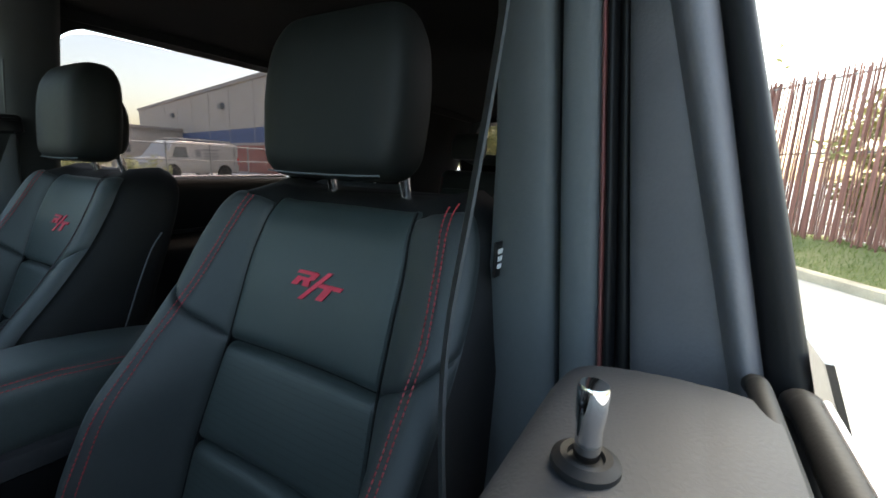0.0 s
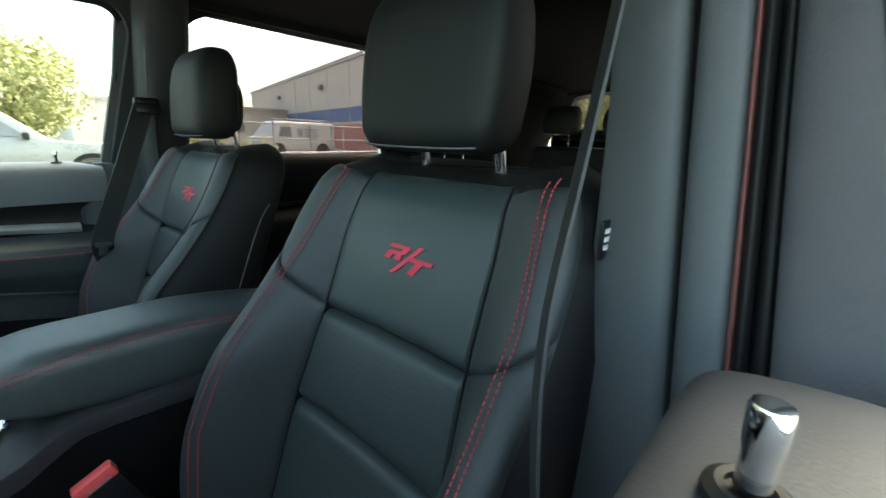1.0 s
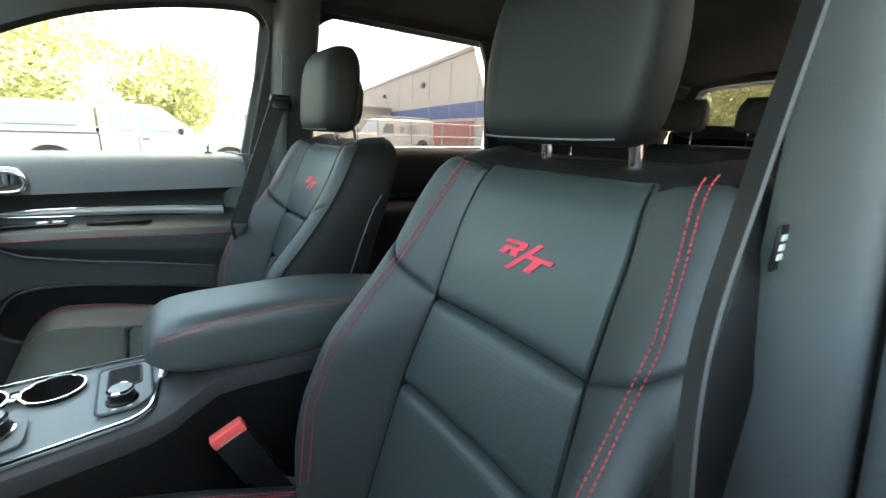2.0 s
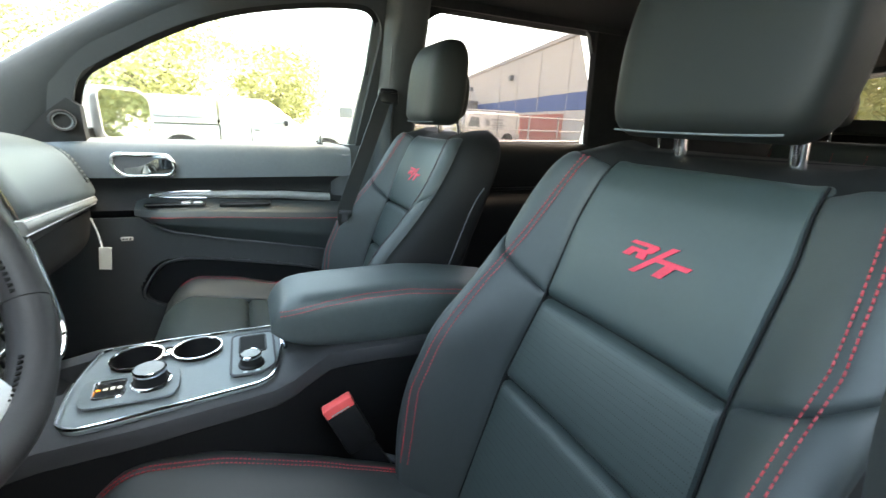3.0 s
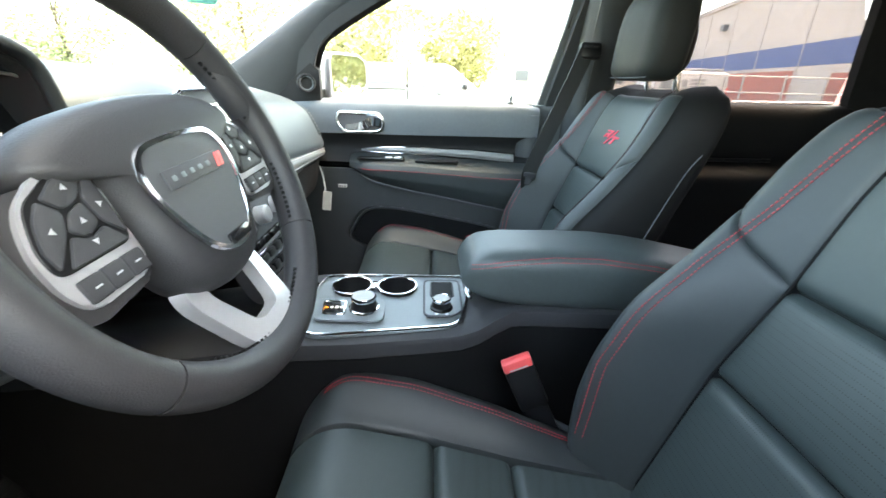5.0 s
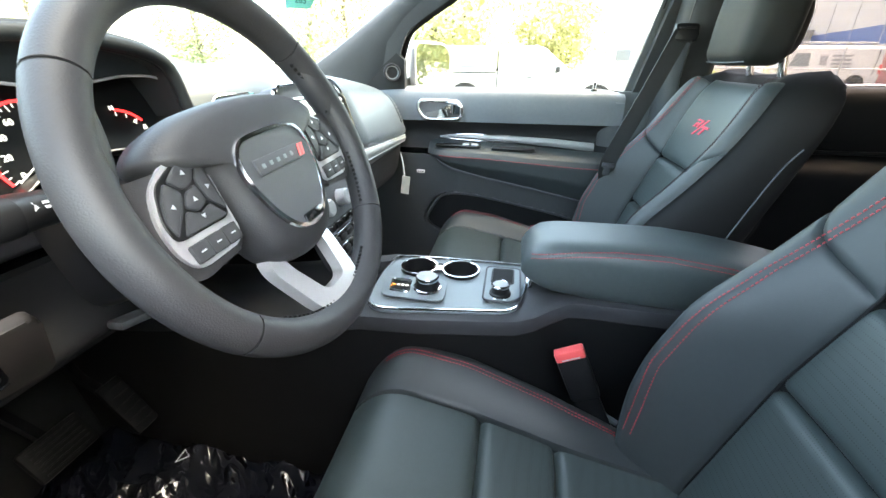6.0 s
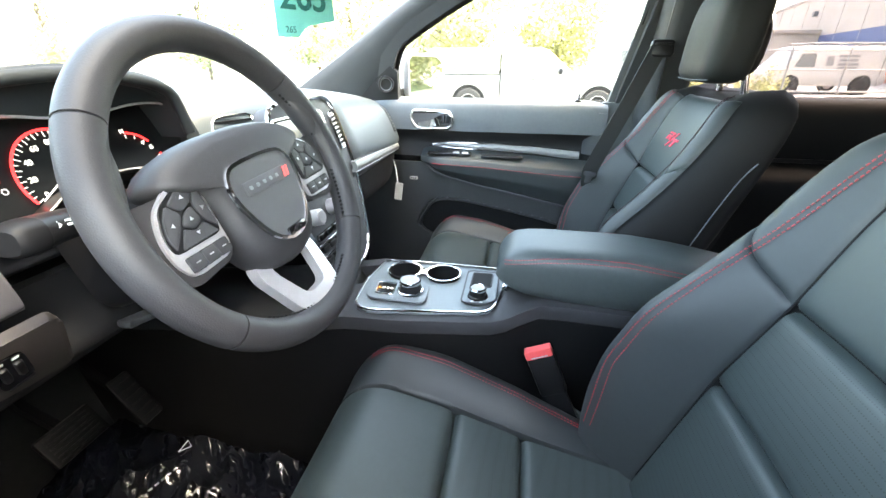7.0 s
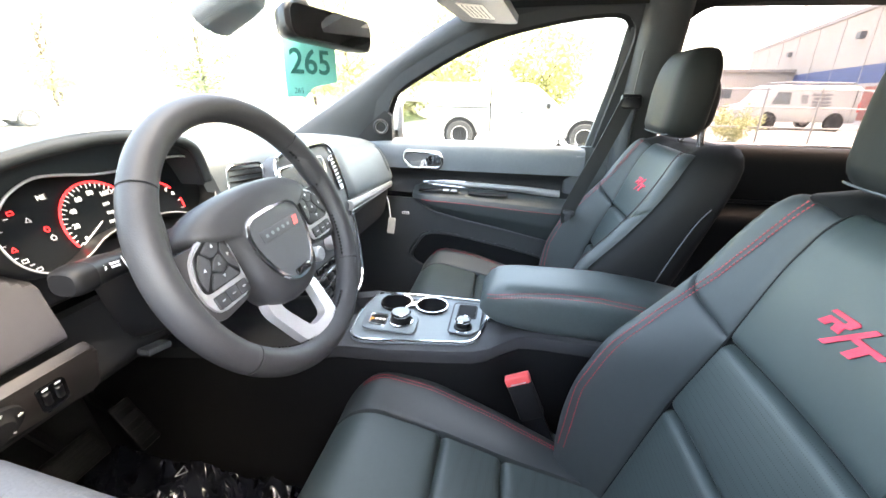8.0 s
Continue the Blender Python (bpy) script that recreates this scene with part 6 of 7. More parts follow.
part("tray_rim", sweep([Vector((p.x, p.y, CT + 0.0058)) for p in tr], ring(0.0020, 6), True, (0, 0, 1)), PLASTIC, tray, "raised tray rim")
hole = rounded([(0.097, 0.440), (0.036, 0.440), (0.036, 0.397), (0.097, 0.397)], 0.007)
# no hollow here: a flat dark plate stands for the shaded inside
part("bin_shade", slab([Vector((p.x, p.y, CT + 0.0060)) for p in hole], (0, 0, 0.0010)), DARK, tray, "dark plate for the shade inside the bin")
part("well_rim", sweep([Vector((p.x, p.y, CT + 0.0068)) for p in hole], ring(0.0016, 6), True, (0, 0, 1)), BLACK, tray, "black rim of the bin")
m2 = Matrix.Translation((-0.002, 0.421, CT + 0.006))
kn = part("mode_knob", revolve([(0.0205, 0.0), (0.020, 0.003), (0.0168, 0.005), (0.0160, 0.019), (0.0, 0.019)], 36, m2), BLACK, tray, "black rotary mode knob")
part("knob_ring", revolve([(0.0162, 0.015), (0.0170, 0.019), (0.0150, 0.0212), (0.0138, 0.0200)], 36, m2), CHROME, kn, "chrome knob ring")
part("knob_cap", revolve([(0.0142, 0.0195), (0.0130, 0.0208), (0.0, 0.0212)], 36, m2), BRUSHED, kn, "satin grey knob cap")
for k in range(2):
    part("symbol", rbox((0.004, 0.006, 0.0006), 0, (-0.0245, 0.412 + 0.018 * k, CT + 0.0066)), WHITEPRINT, tray)
part("bright_end", rbox((0.070, 0.008, 0.014), 0.004, (0.062, 0.366, CT + 0.012)), CHROME, plate, "chrome end of the plate")

# armrest lid: padded block with rounded front, red seam all round
LID_X, LID_MID = 0.055, 0.965


def lid_section(y):
    """Half width, top, bottom and the height of the seam."""
    fr = max(0.0, (y - 0.30) / 0.085)
    rr = max(0.0, (0.15 - y) / 0.14)
    w = 0.081 * (1 - 0.08 * fr**2)
    top = 1.021 - 0.018 * fr**2.2 - 0.018 * rr**1.5
    bot = lerp(y, [(0.0, 0.900), (0.16, 0.904), (0.26, 0.912), (0.33, 0.924), (0.385, 0.945)])
    seam = lerp(y, [(-0.1, 0.970), (0.06, 0.998), (0.15, 1.009), (0.23, 1.010), (0.30, 1.006), (0.375, 0.995)])
    return w, top, bot, seam


loops = []
ys = [0.387, 0.385, 0.380, 0.370, 0.354, 0.330, 0.30, 0.26, 0.20, 0.13, 0.06, 0.0, -0.05, -0.08, -0.095, -0.10]
for y in ys:
    w, top, bot, seam = lid_section(min(y, 0.385))
    k = 1.0 if y < 0.354 else math.sqrt(max(0.06, 1 - ((y - 0.354) / 0.0335) ** 2))
    lp = []
    for i in range(48):
        t = 2 * math.pi * i / 48
        c, q = math.cos(t), math.sin(t)
        x = w * math.copysign(abs(c) ** 0.38, c) * (0.80 + 0.20 * k)
        z = LID_MID + ((top - LID_MID) if q > 0 else (LID_MID - bot)) * math.copysign(abs(q) ** 0.55, q) * k
        lp.append(Vector((LID_X + x, y, z)))
    loops.append(lp)
lid = part("armrest_lid", loft(loops), LIDSHEEN, con, "padded black leather armrest lid", 60)
for sx in (-1, 1):
    for dz in (-0.0032, 0.0032):
        pts = []
        for i in range(70):
            y = 0.372 - 0.44 * i / 69
            w, top, bot, seam = lid_section(y)
            zz = seam + dz
            q = min(1.0, max(0.0, (zz - LID_MID) / (top - LID_MID))) ** (1 / 0.55)
            c = (1 - q * q) ** 0.5
            f = 1.0 if y < 0.354 else 0.80 + 0.20 * math.sqrt(max(0.06, 1 - ((y - 0.354) / 0.0335) ** 2))
            pts.append(Vector((LID_X + sx * (w * c**0.38 * f + 0.0008), y, zz)))
        part("red_stitching", stitches(pts, (sx, 0, 0.6)), REDTHREAD, lid, "red contrast stitching")

# ---- seat belts ----
def ribbon(path, across, wide=0.024, thick=0.0012):
    return sweep(path, [(-wide, -thick), (wide, -thick), (wide, thick), (-wide, thick)], up=across)


def belt(sg, label):
    b = thing("seat_belt", label, "seat belt", group="seat belts")
    if sg > 0:
        top = Vector((0.592, 0.010, 1.372))
        run = smooth_path([(0.598, 0.014, 1.372), (0.582, 0.070, 1.235), (0.560, 0.135, 1.085), (0.556, 0.152, 1.03), (0.600, 0.135, 0.96), (0.650, 0.100, 0.80), (0.660, 0.06, 0.52)], 48)
        run2 = smooth_path([(0.600, -0.012, 1.362), (0.652, -0.02, 1.25), (0.682, -0.030, 1.05), (0.690, -0.040, 0.80)], 20)
        part("webbing", ribbon(run, (1, 0.15, 0.2), 0.023), WEBBING, b, "grey woven webbing")
        part("webbing", ribbon(run2, (0.3, 1, 0.2), 0.023), WEBBING, b, "dark woven webbing")
        at, tongue = Vector((0.605, 0.004, 1.372)), frame_of((0.545, 0.152, 1.037), (0, 1, 0.1), (-0.2, 0, 1))
    else:
        # seen edge on, it drops between the seat and the pillar
        run = smooth_path([(-0.600, -0.040, 1.60), (-0.600, -0.006, 1.43), (-0.600, 0.034, 1.285), (-0.606, 0.076, 1.176), (-0.630, 0.115, 1.08), (-0.668, 0.150, 0.95), (-0.672, 0.160, 0.75), (-0.665, 0.150, 0.52)], 44)
        part("webbing", ribbon(run, (0.83, 0.56, 0), 0.023), WEBBING, b, "dark woven webbing")
        at, tongue = Vector((-0.606, -0.045, 1.60)), frame_of((-0.668, 0.155, 0.90), (0, 1, 0.1), (0.2, 0, 1))
    tilt = Matrix.Rotation(radians(sg * 18), 4, "Y")
    part("guide", moved(rbox((0.026, 0.060, 0.045), 0.010, m=tilt), Matrix.Translation(at)), BLACK, b, "black belt guide")
    if sg > 0:
        part("guide_bar", rbox((0.006, 0.040, 0.006), 0.002, (0.590, 0.006, 1.383)), BLACK, b, "black guide bar")
        part("height_slide", rbox((0.012, 0.050, 0.20), 0.005, (0.628, -0.030, 1.42), m=Matrix.Rotation(radians(-17), 4, "Y")), BLACK, b, "black height slide")
    part("tongue", moved(merged(rbox((0.034, 0.014, 0.008), 0.003), rbox((0.018, 0.024, 0.003), 0.001, (0, -0.018, 0))), tongue), PLASTIC, b, "dark belt tongue")
    return b


belt_right = belt(1, "dark passenger seat belt hanging at the pillar")
belt_left = belt(-1, "dark driver seat belt hanging edge on beside the pillar")
tag = part("side_tag", rbox((0.003, 0.024, 0.034), 0.001, (-0.236, -0.011, 1.234)), BLACK, driver_seat, "small black printed tag on the seat side")
for k in range(3):
    part("bar", rbox((0.001, 0.015, 0.0042), 0, (-0.2380, -0.011, 1.242 - 0.0072 * k)), WHITEPRINT, tag)


def buckle(x, y, sg):
    b = thing("belt_buckle", "black seat belt buckle with a bright red button", "belt buckle", (x, y, 0.86), "belt buckles")
    m = Matrix.Rotation(radians(-24), 4, "X") @ Matrix.Rotation(radians(4 * sg), 4, "Y")
    part("housing", moved(rbox((0.020, 0.050, 0.085), 0.006, (0, 0, -0.046)), m), BLACK, b, "black plastic housing")
    part("button", moved(rbox((0.020, 0.049, 0.018), 0.003, (0, 0, 0.003)), m), REDPLASTIC, b, "red release button")
    part("slot", moved(rbox((0.003, 0.030, 0.002), 0.0, (-0.0095, 0, -0.002)), m), SATIN, b, "grey tongue slot")
    part("stalk", moved(sweep([(0, 0, -0.08), (0, -0.004, -0.16), (0.004 * sg, -0.01, -0.24)], [(-0.02, -0.005), (0.02, -0.005), (0.02, 0.005), (-0.02, 0.005)], up=(1, 0, 0)), m), BLACK, b, "black stalk")
    part("anchor", moved(rbox((0.02, 0.06, 0.10), 0.006, (0.004 * sg, -0.01, -0.28)), m), BLACK, b)
    return b


buckle(-0.100, 0.298, 1)
buckle(0.180, 0.230, -1)

# ---- rear seats ----
def rear_seat(x, w, y, label, heads, top=1.245):
    s = thing("second_row_seat" if w < 0.6 else "third_row_bench", label, "car seat", (x, y, 0), "rear seats")
    part("cushion", rbox((w, 0.46, 0.22), 0.05, (0, 0.22, 0.60), 4), LEATHER_B, s, "dark leather cushion")
    part("backrest", rbox((w, 0.13, 0.62), 0.05, (0, -0.06, top - 0.31), 4, m=Matrix.Rotation(radians(16), 4, "X")), LEATHER_B, s, "dark leather backrest")
    part("seat_base", rbox((w * 0.9, 0.40, 0.12), 0.02, (0, 0.20, 0.465)), BLACK, s)
    for hx in heads:
        hd = part("headrest", moved(head_shell(0.21, 0.15, 0.10), Matrix.Translation((hx, -0.15, top + 0.055))), LEATHER_B, s, "black leather headrest", 60)
        for k in (-0.05, 0.05):
            part("headrest_post", tube([(hx + k, -0.155, top - 0.03), (hx + k, -0.15, top + 0.08)], 0.006, 10, up=(1, 0, 0)), CHROME, hd, "chrome post")
        part("centre_panel", moved(rbox((0.20, 0.02, 0.44), 0.01, (hx, 0.020, top - 0.32), m=Matrix.Rotation(radians(16), 4, "X")), Matrix.Identity(4)), LEATHER, s)
        for q in (-0.115, 0.115):
            line = [Vector((hx + q, 0.075 - 0.27 * (z - (top - 0.56)), z)) for z in [top - 0.55 + 0.5 * i / 40 for i in range(41)]]
            part("red_stitching", stitches(line, (0, 1, 0.2)), REDTHREAD, s, "red contrast stitching")
    return s


rear_seat(-0.42, 0.50, -0.86, "dark leather second-row seat with chrome headrest posts", (0.0,))
rear_seat(0.42, 0.50, -0.86, "dark leather second-row seat behind the passenger", (0.0,))
rear_seat(0.02, 1.02, -1.72, "dark leather third-row bench below the rear window", (-0.36, 0.02, 0.36), 1.30)

# grab strap hook light near the rear: small red tell-tale on the ceiling edge
rl = thing("coat_hook", "small hook with a red mark on the roof rail", "hook", (-0.50, -0.62, 1.63))
part("hook_body", rbox((0.016, 0.10, 0.010), 0.004), BLACK, rl)
part("red_mark", rbox((0.010, 0.014, 0.008), 0.003, (0.006, 0.045, -0.004)), REDPLASTIC, rl)

# ---- mirror, hang tag, visor ----
MR = frame_of((0.015, 0.680, 1.492), (0.93, -0.24, 0.02), (0.0, 0.10, 1))
mirror = thing("rear_view_mirror", "black rear-view mirror hanging from the windscreen", "mirror")
mo = rounded([(0.122, 0.026), (-0.122, 0.032), (-0.126, -0.022), (0.112, -0.034)], 0.022, 7)
part("housing", moved(loft([[Vector((p.x * k, p.y * k, z)) for p in mo] for k, z in ((0.62, -0.045), (0.90, -0.032), (1.0, -0.010), (1.0, 0.0), (0.96, 0.004))]), MR), BLACK, mirror, "black mirror housing", 50)
part("mirror_glass", moved(slab([Vector((p.x * 0.93, p.y * 0.90, 0.0035)) for p in mo], (0, 0, 0.0012)), MR), MIRROR, mirror, "mirror glass")
part("stem", tube(smooth_path([MR @ Vector((0, 0.005, -0.04)), (0.01, 0.74, 1.535), (0.01, 0.78, 1.575)], 10), 0.012, 12), BLACK, mirror, "black stem")
part("sensor_cover", moved(loft([[Vector((x * k, y, z * k)) for x, z in [(0.055 * math.cos(t), 0.03 * math.sin(t)) for t in [2 * math.pi * i / 20 for i in range(20)]]] for k, y in ((0.5, -0.05), (0.9, -0.03), (1.0, 0.0), (1.0, 0.06))]), Matrix.Translation((0.0, 0.86, 1.535)) @ Matrix.Rotation(radians(-28), 4, "X")), PLASTIC, mirror, "grey sensor cover on the windscreen")

card = thing("hang_tag", "teal cardboard hang tag with a large number, hanging from the mirror", "tag", m=frame_of((0.027, 0.742, 1.424), (0.88, -0.47, 0.0), (0, 0.0, 1)))
co = [(-0.052, 0.080), (-0.020, 0.100), (0.030, 0.075), (0.062, 0.062), (0.064, -0.020), (0.010, -0.030), (0.0, -0.036), (-0.012, -0.048), (-0.052, -0.050)]


def bend(x, y):
    return 0.10 * x * 0.3


cb = slab([Vector((x, y, 0)) for x, y in co], (0, 0, 0.0008))
for v in cb.verts:
    v.co.z += bend(v.co.x, v.co.y)
part("card", cb, TEAL, card)
nb = words("265", 0.062, 0.0004, bold=0.012)
for v in nb.verts:
    v.co.z += bend(v.co.x, v.co.y + 0.012) + 0.0016
    v.co += Vector((0.004, 0.012, 0))
part("number", nb, TEALINK, card, "large dark number")
nb = words("265", 0.014, 0.0003)
for v in nb.verts:
    v.co += Vector((-0.028, -0.038, 0.003))
part("small_number", nb, TEALINK, card, "small number")
part("hook_loop", tube([(-0.045, 0.06, 0.0), (-0.052, 0.095, 0.0), (-0.046, 0.125, 0.004)], 0.004, 8, up=(0, 0, 1)), WHITEPRINT, card, "white paper loop")

visor = thing("sun_visor", "grey sun visor folded up against the headliner with a white label", "sun visor", m=frame_of((0.40, 0.452, 1.590), (1, -0.10, 0), (0, 1, 0.10)))
part("visor_body", slab([Vector((p.x, p.y, -0.009)) for p in rounded([(0.215, 0.085), (-0.20, 0.085), (-0.20, -0.085), (0.16, -0.085)], 0.035, 7)], (0, 0, 0.018), 0.006), PLASTIC, visor, "soft grey visor")
part("label", rbox((0.20, 0.065, 0.001), 0, (0.0, 0.005, -0.0098)), PAPER, visor, "white warning label")
for k in range(5):
    part("bar", rbox((0.16, 0.003, 0.0006), 0, (0.0, 0.027 - 0.011 * k, -0.0106)), PLASTIC, visor)
part("pivot", tube([(0.19, 0.075, 0.0), (0.225, 0.085, 0.004)], 0.007, 10, up=(0, 0, 1)), BLACK, visor)
console_top = thing("overhead_console", "black overhead console with map lights", "overhead console", (0.02, 0.36, 1.690))
part("console_body", rbox((0.20, 0.26, 0.045), 0.016), BLACK, console_top)
for sx in (-1, 1):
    part("map_light", rbox((0.05, 0.04, 0.006), 0.002, (sx * 0.055, -0.05, -0.0225)), WHITEPRINT, console_top, "clear map light lens")

# ---- outside mirror of the passenger door ----
om = thing("door_mirror", "pale silver door mirror outside the passenger window", "mirror", m=frame_of((0.915, 0.738, 1.285), (0.85, -0.53, 0), (0, 0.0, 1)))
oo = rounded([(0.105, 0.052), (0.070, 0.078), (-0.075, 0.080), (-0.088, 0.060), (-0.088, -0.070), (0.085, -0.070), (0.105, -0.040)], 0.03, 7)
part("housing", loft([[Vector((p.x * k, p.y * k, z)) for p in oo] for k, z in ((0.55, -0.10), (0.88, -0.07), (1.0, -0.02), (1.0, 0.004), (0.95, 0.010))]), SATIN, om, "pale silver housing", 50)
part("mirror_glass", slab([Vector((p.x * 0.90, p.y * 0.88, 0.0105)) for p in oo], (0, 0, 0.0012)), MIRROR, om, "mirror glass")
part("glass_rim", sweep([Vector((p.x * 0.94, p.y * 0.93, 0.010)) for p in oo], ring(0.004, 6), True, (0, 0, 1)), SATIN, om, "pale rim")
part("arm", sweep([(-0.06, -0.05, -0.05), (-0.13, -0.06, -0.03), (-0.17, -0.06, -0.01)], [(-0.03, -0.02), (0.03, -0.02), (0.03, 0.02), (-0.03, 0.02)], up=(0, 1, 0)), BLACK, om, "black mirror arm")

# ---- pedals and floor film ----
for name, x, y, z, w, h, label in (("brake_pedal", -0.262, 1.200, 0.650, 0.110, 0.070, "ribbed black brake pedal"), ("accelerator_pedal", -0.122, 1.205, 0.615, 0.055, 0.13, "long black accelerator pedal")):
    p = thing(name, label, "pedal", m=frame_of((x, y, z), (1, 0, 0), (0, 0.55, 0.83)))
    part("pad", rbox((w, h, 0.014), 0.006), RUBBER, p, "rubber pad")
    for k in range(6):
        part("rib", rbox((w * 0.8, 0.003, 0.003), 0.001, (0, -h * 0.36 + h * 0.72 * k / 5, 0.0075)), RUBBER, p)
    part("arm", sweep([(0, 0.01, -0.006), (0, 0.10, -0.05), (0.0, 0.34, -0.04)], [(-0.008, -0.008), (0.008, -0.008), (0.008, 0.008), (-0.008, 0.008)], up=(1, 0, 0)), BLACK, p, "steel arm")


def film_z(x, y):
    n = 0.0
    for k, (s, a) in enumerate(((5.0, 0.030), (11.0, 0.022), (26.0, 0.010), (60.0, 0.0034))):
        u, v = 0.82 * x + 0.57 * y, 0.82 * y - 0.57 * x
        r = noise.noise(Vector((u * s * 0.55 + 3.1 * k, v * s, 1.7 * k)))
        n += a * (1 - abs(r) * 2.2)
    return n


film = thing("floor_film", "crumpled black plastic film covering the driver footwell", "plastic sheet", (-0.40, 0.98, 0.405))
part("sheet", sheet(lambda a, b: ((a - 0.5) * 0.60, (b - 0.5) * 0.66, 0.045 + film_z(a * 0.6, b * 0.66) + 0.16 * max(0.0, b - 0.72) ** 1.4), 200, 200, (0, 0, -0.002)), SHEET, film)
mk = [Vector((0.245, 0.112, 0.097)), Vector((0.278, 0.115, 0.096)), Vector((0.262, 0.092, 0.099))]
part("printed_triangle", tube([*mk], 0.0013, 5, True), WHITEPRINT, film, "white printed triangle")
part("printed_line", merged(*[rbox((0.008, 0.004, 0.001), 0, (0.15 + 0.013 * k, 0.10 - 0.004 * k, 0.098), m=Matrix.Rotation(radians(-20), 4, "Z")) for k in range(5)]), WHITEPRINT, film, "white printed marks")

# ---- outside ----
ASPHALT = mat("pale_concrete", (0.3150, 0.3075, 0.2850), 0.9, var=0.12, scale=0.6, bump=0.4, bscale=60)
GRASS = mat("grass_blades", (0.10, 0.17, 0.035), 0.8, var=0.35, scale=3.0, second=(0.17, 0.19, 0.05))
SOIL = mat("grass_ground", (0.10, 0.14, 0.04), 0.95, var=0.3, scale=2.0, second=(0.20, 0.18, 0.08), bump=0.6, bscale=30)
CURB = mat("curb_concrete", (0.42, 0.36, 0.26), 0.9, var=0.2, scale=4, bump=0.4, bscale=80)
SLAT = mat("fence_slat", (0.19, 0.085, 0.065), 0.8, var=0.25, scale=3, bump=0.3, bscale=90, rand=0.3)
STEEL = mat("galvanised_steel", (0.2600, 0.2600, 0.2600), 0.45, metal=0.6, var=0.1, scale=20)
WALLPAINT = mat("beige_wall", (0.4250, 0.3825, 0.3400), 0.85, var=0.06, scale=0.25, bump=0.2, bscale=8)
BLUEPAINT = mat("blue_band", (0.085, 0.115, 0.22), 0.75, var=0.08, scale=0.4)
ROOFGREY = mat("roof_edge", (0.33, 0.30, 0.28), 0.8, var=0.1, scale=1)
BRICK = mat("red_brick", (0.30, 0.11, 0.085), 0.85, var=0.2, scale=2, rand=0.2)
TRUCKPAINT = mat("silver_paint", (0.2040, 0.2040, 0.1963), 0.28, metal=0.25, var=0.03, scale=2, coat=0.5)
VANPAINT = mat("white_paint", (0.3000, 0.3000, 0.2950), 0.35, var=0.03, scale=2, coat=0.4)
CARGLASS = mat("car_glass", (0.10, 0.11, 0.115), 0.06, var=0.1, coat=0.3)
TYRE = mat("tyre_rubber", (0.02, 0.02, 0.02), 0.8, var=0.2, scale=20)
ALLOY = mat("alloy_rim", (0.55, 0.55, 0.56), 0.35, metal=0.8, var=0.06, scale=10)
REDLAMP = mat("red_lamp", (0.45, 0.02, 0.02), 0.25, var=0.1)
BARK = mat("bark", (0.12, 0.09, 0.07), 0.9, var=0.3, scale=6, bump=0.6, bscale=40)
LEAF = mat("yellow_green_leaves", (0.2400, 0.2600, 0.1000), 0.6, var=0.3, scale=1.5, second=(0.46, 0.44, 0.20))
LEAF_G = mat("green_leaves", (0.1400, 0.1900, 0.0800), 0.6, var=0.3, scale=1.5, second=(0.14, 0.19, 0.045))
SIGNGREY = mat("grey_print", (0.14, 0.14, 0.15), 0.6, var=0.1)

ground = linked("ground", sheet(lambda a, b: ((a - 0.5) * 900, (b - 0.5) * 900, 0), 2, 2), ASPHALT)
tagged(ground, "sunlit pale concrete ground", "ground", kind="structure")


def leafy(name, label, at, height, spread, material, seed, clumps=90, trunk=0.14):
    """A tree: tapered trunk, limbs, and a crown of many small leaf blades."""
    rnd = random.Random(seed)
    t = thing(name, label, "tree" if trunk else "shrub", at, "trees")
    if trunk:
        path = smooth_path([(0, 0, 0), (0.1, 0.05, height * 0.3), (0.0, 0.15, height * 0.6), (0.1, 0.1, height * 0.9)], 14)
        part("trunk", tube(path, trunk, 10, up=(0, 1, 0), scale=[1.15 - i / 14 for i in range(14)]), BARK, t, "rough tapered trunk")
    verts, faces = [], []
    limbs = []
    for k in range(clumps):
        a, h = rnd.uniform(0, 2 * math.pi), rnd.uniform(0.12, 1.0) if trunk else rnd.uniform(0.1, 1.0)
        r = spread * (0.35 + 0.65 * math.sin(math.pi * min(1.0, (h - 0.15) / 0.95))) * rnd.uniform(0.25, 1.0)
        c = Vector((r * math.cos(a), r * math.sin(a), height * h))
        if trunk and k % 9 == 0:
            limbs.append(tube([(0.03, 0.08, height * h * 0.55), c * 0.5 + Vector((0, 0, height * h * 0.36)), c], trunk * 0.28, 6, up=(0.2, 1, 0), scale=[1, 0.7, 0.25]))
        size = spread * rnd.uniform(0.14, 0.30)
        for _ in range(60):
            d = Vector((rnd.gauss(0, 1), rnd.gauss(0, 1), rnd.gauss(0, 0.8))) * size * 0.6
            p = c + d
            u = Vector((rnd.uniform(-1, 1), rnd.uniform(-1, 1), rnd.uniform(-1, 1))).normalized()
            w = u.orthogonal().normalized()
            s = rnd.uniform(0.08, 0.16) * (1 if trunk else 0.4)
            i = len(verts)
            verts += [p - u * s, p + w * s * 0.45, p + u * s, p - w * s * 0.45]
            faces.append((i, i + 1, i + 2, i + 3))
    if limbs:
        part("limbs", merged(*limbs), BARK, t, "branching limbs")
    crown = part("crown", mesh_of(verts, faces), material, t, "uneven crown of small leaves")
    crown["kind"] = "stuff"
    return t


# -- slat fence, grass bank and curb behind the car on the driver side --
FD = Vector((-0.566, 0.824, 0)).normalized()
FB = Vector((-2.27, -7.94, 0.46))

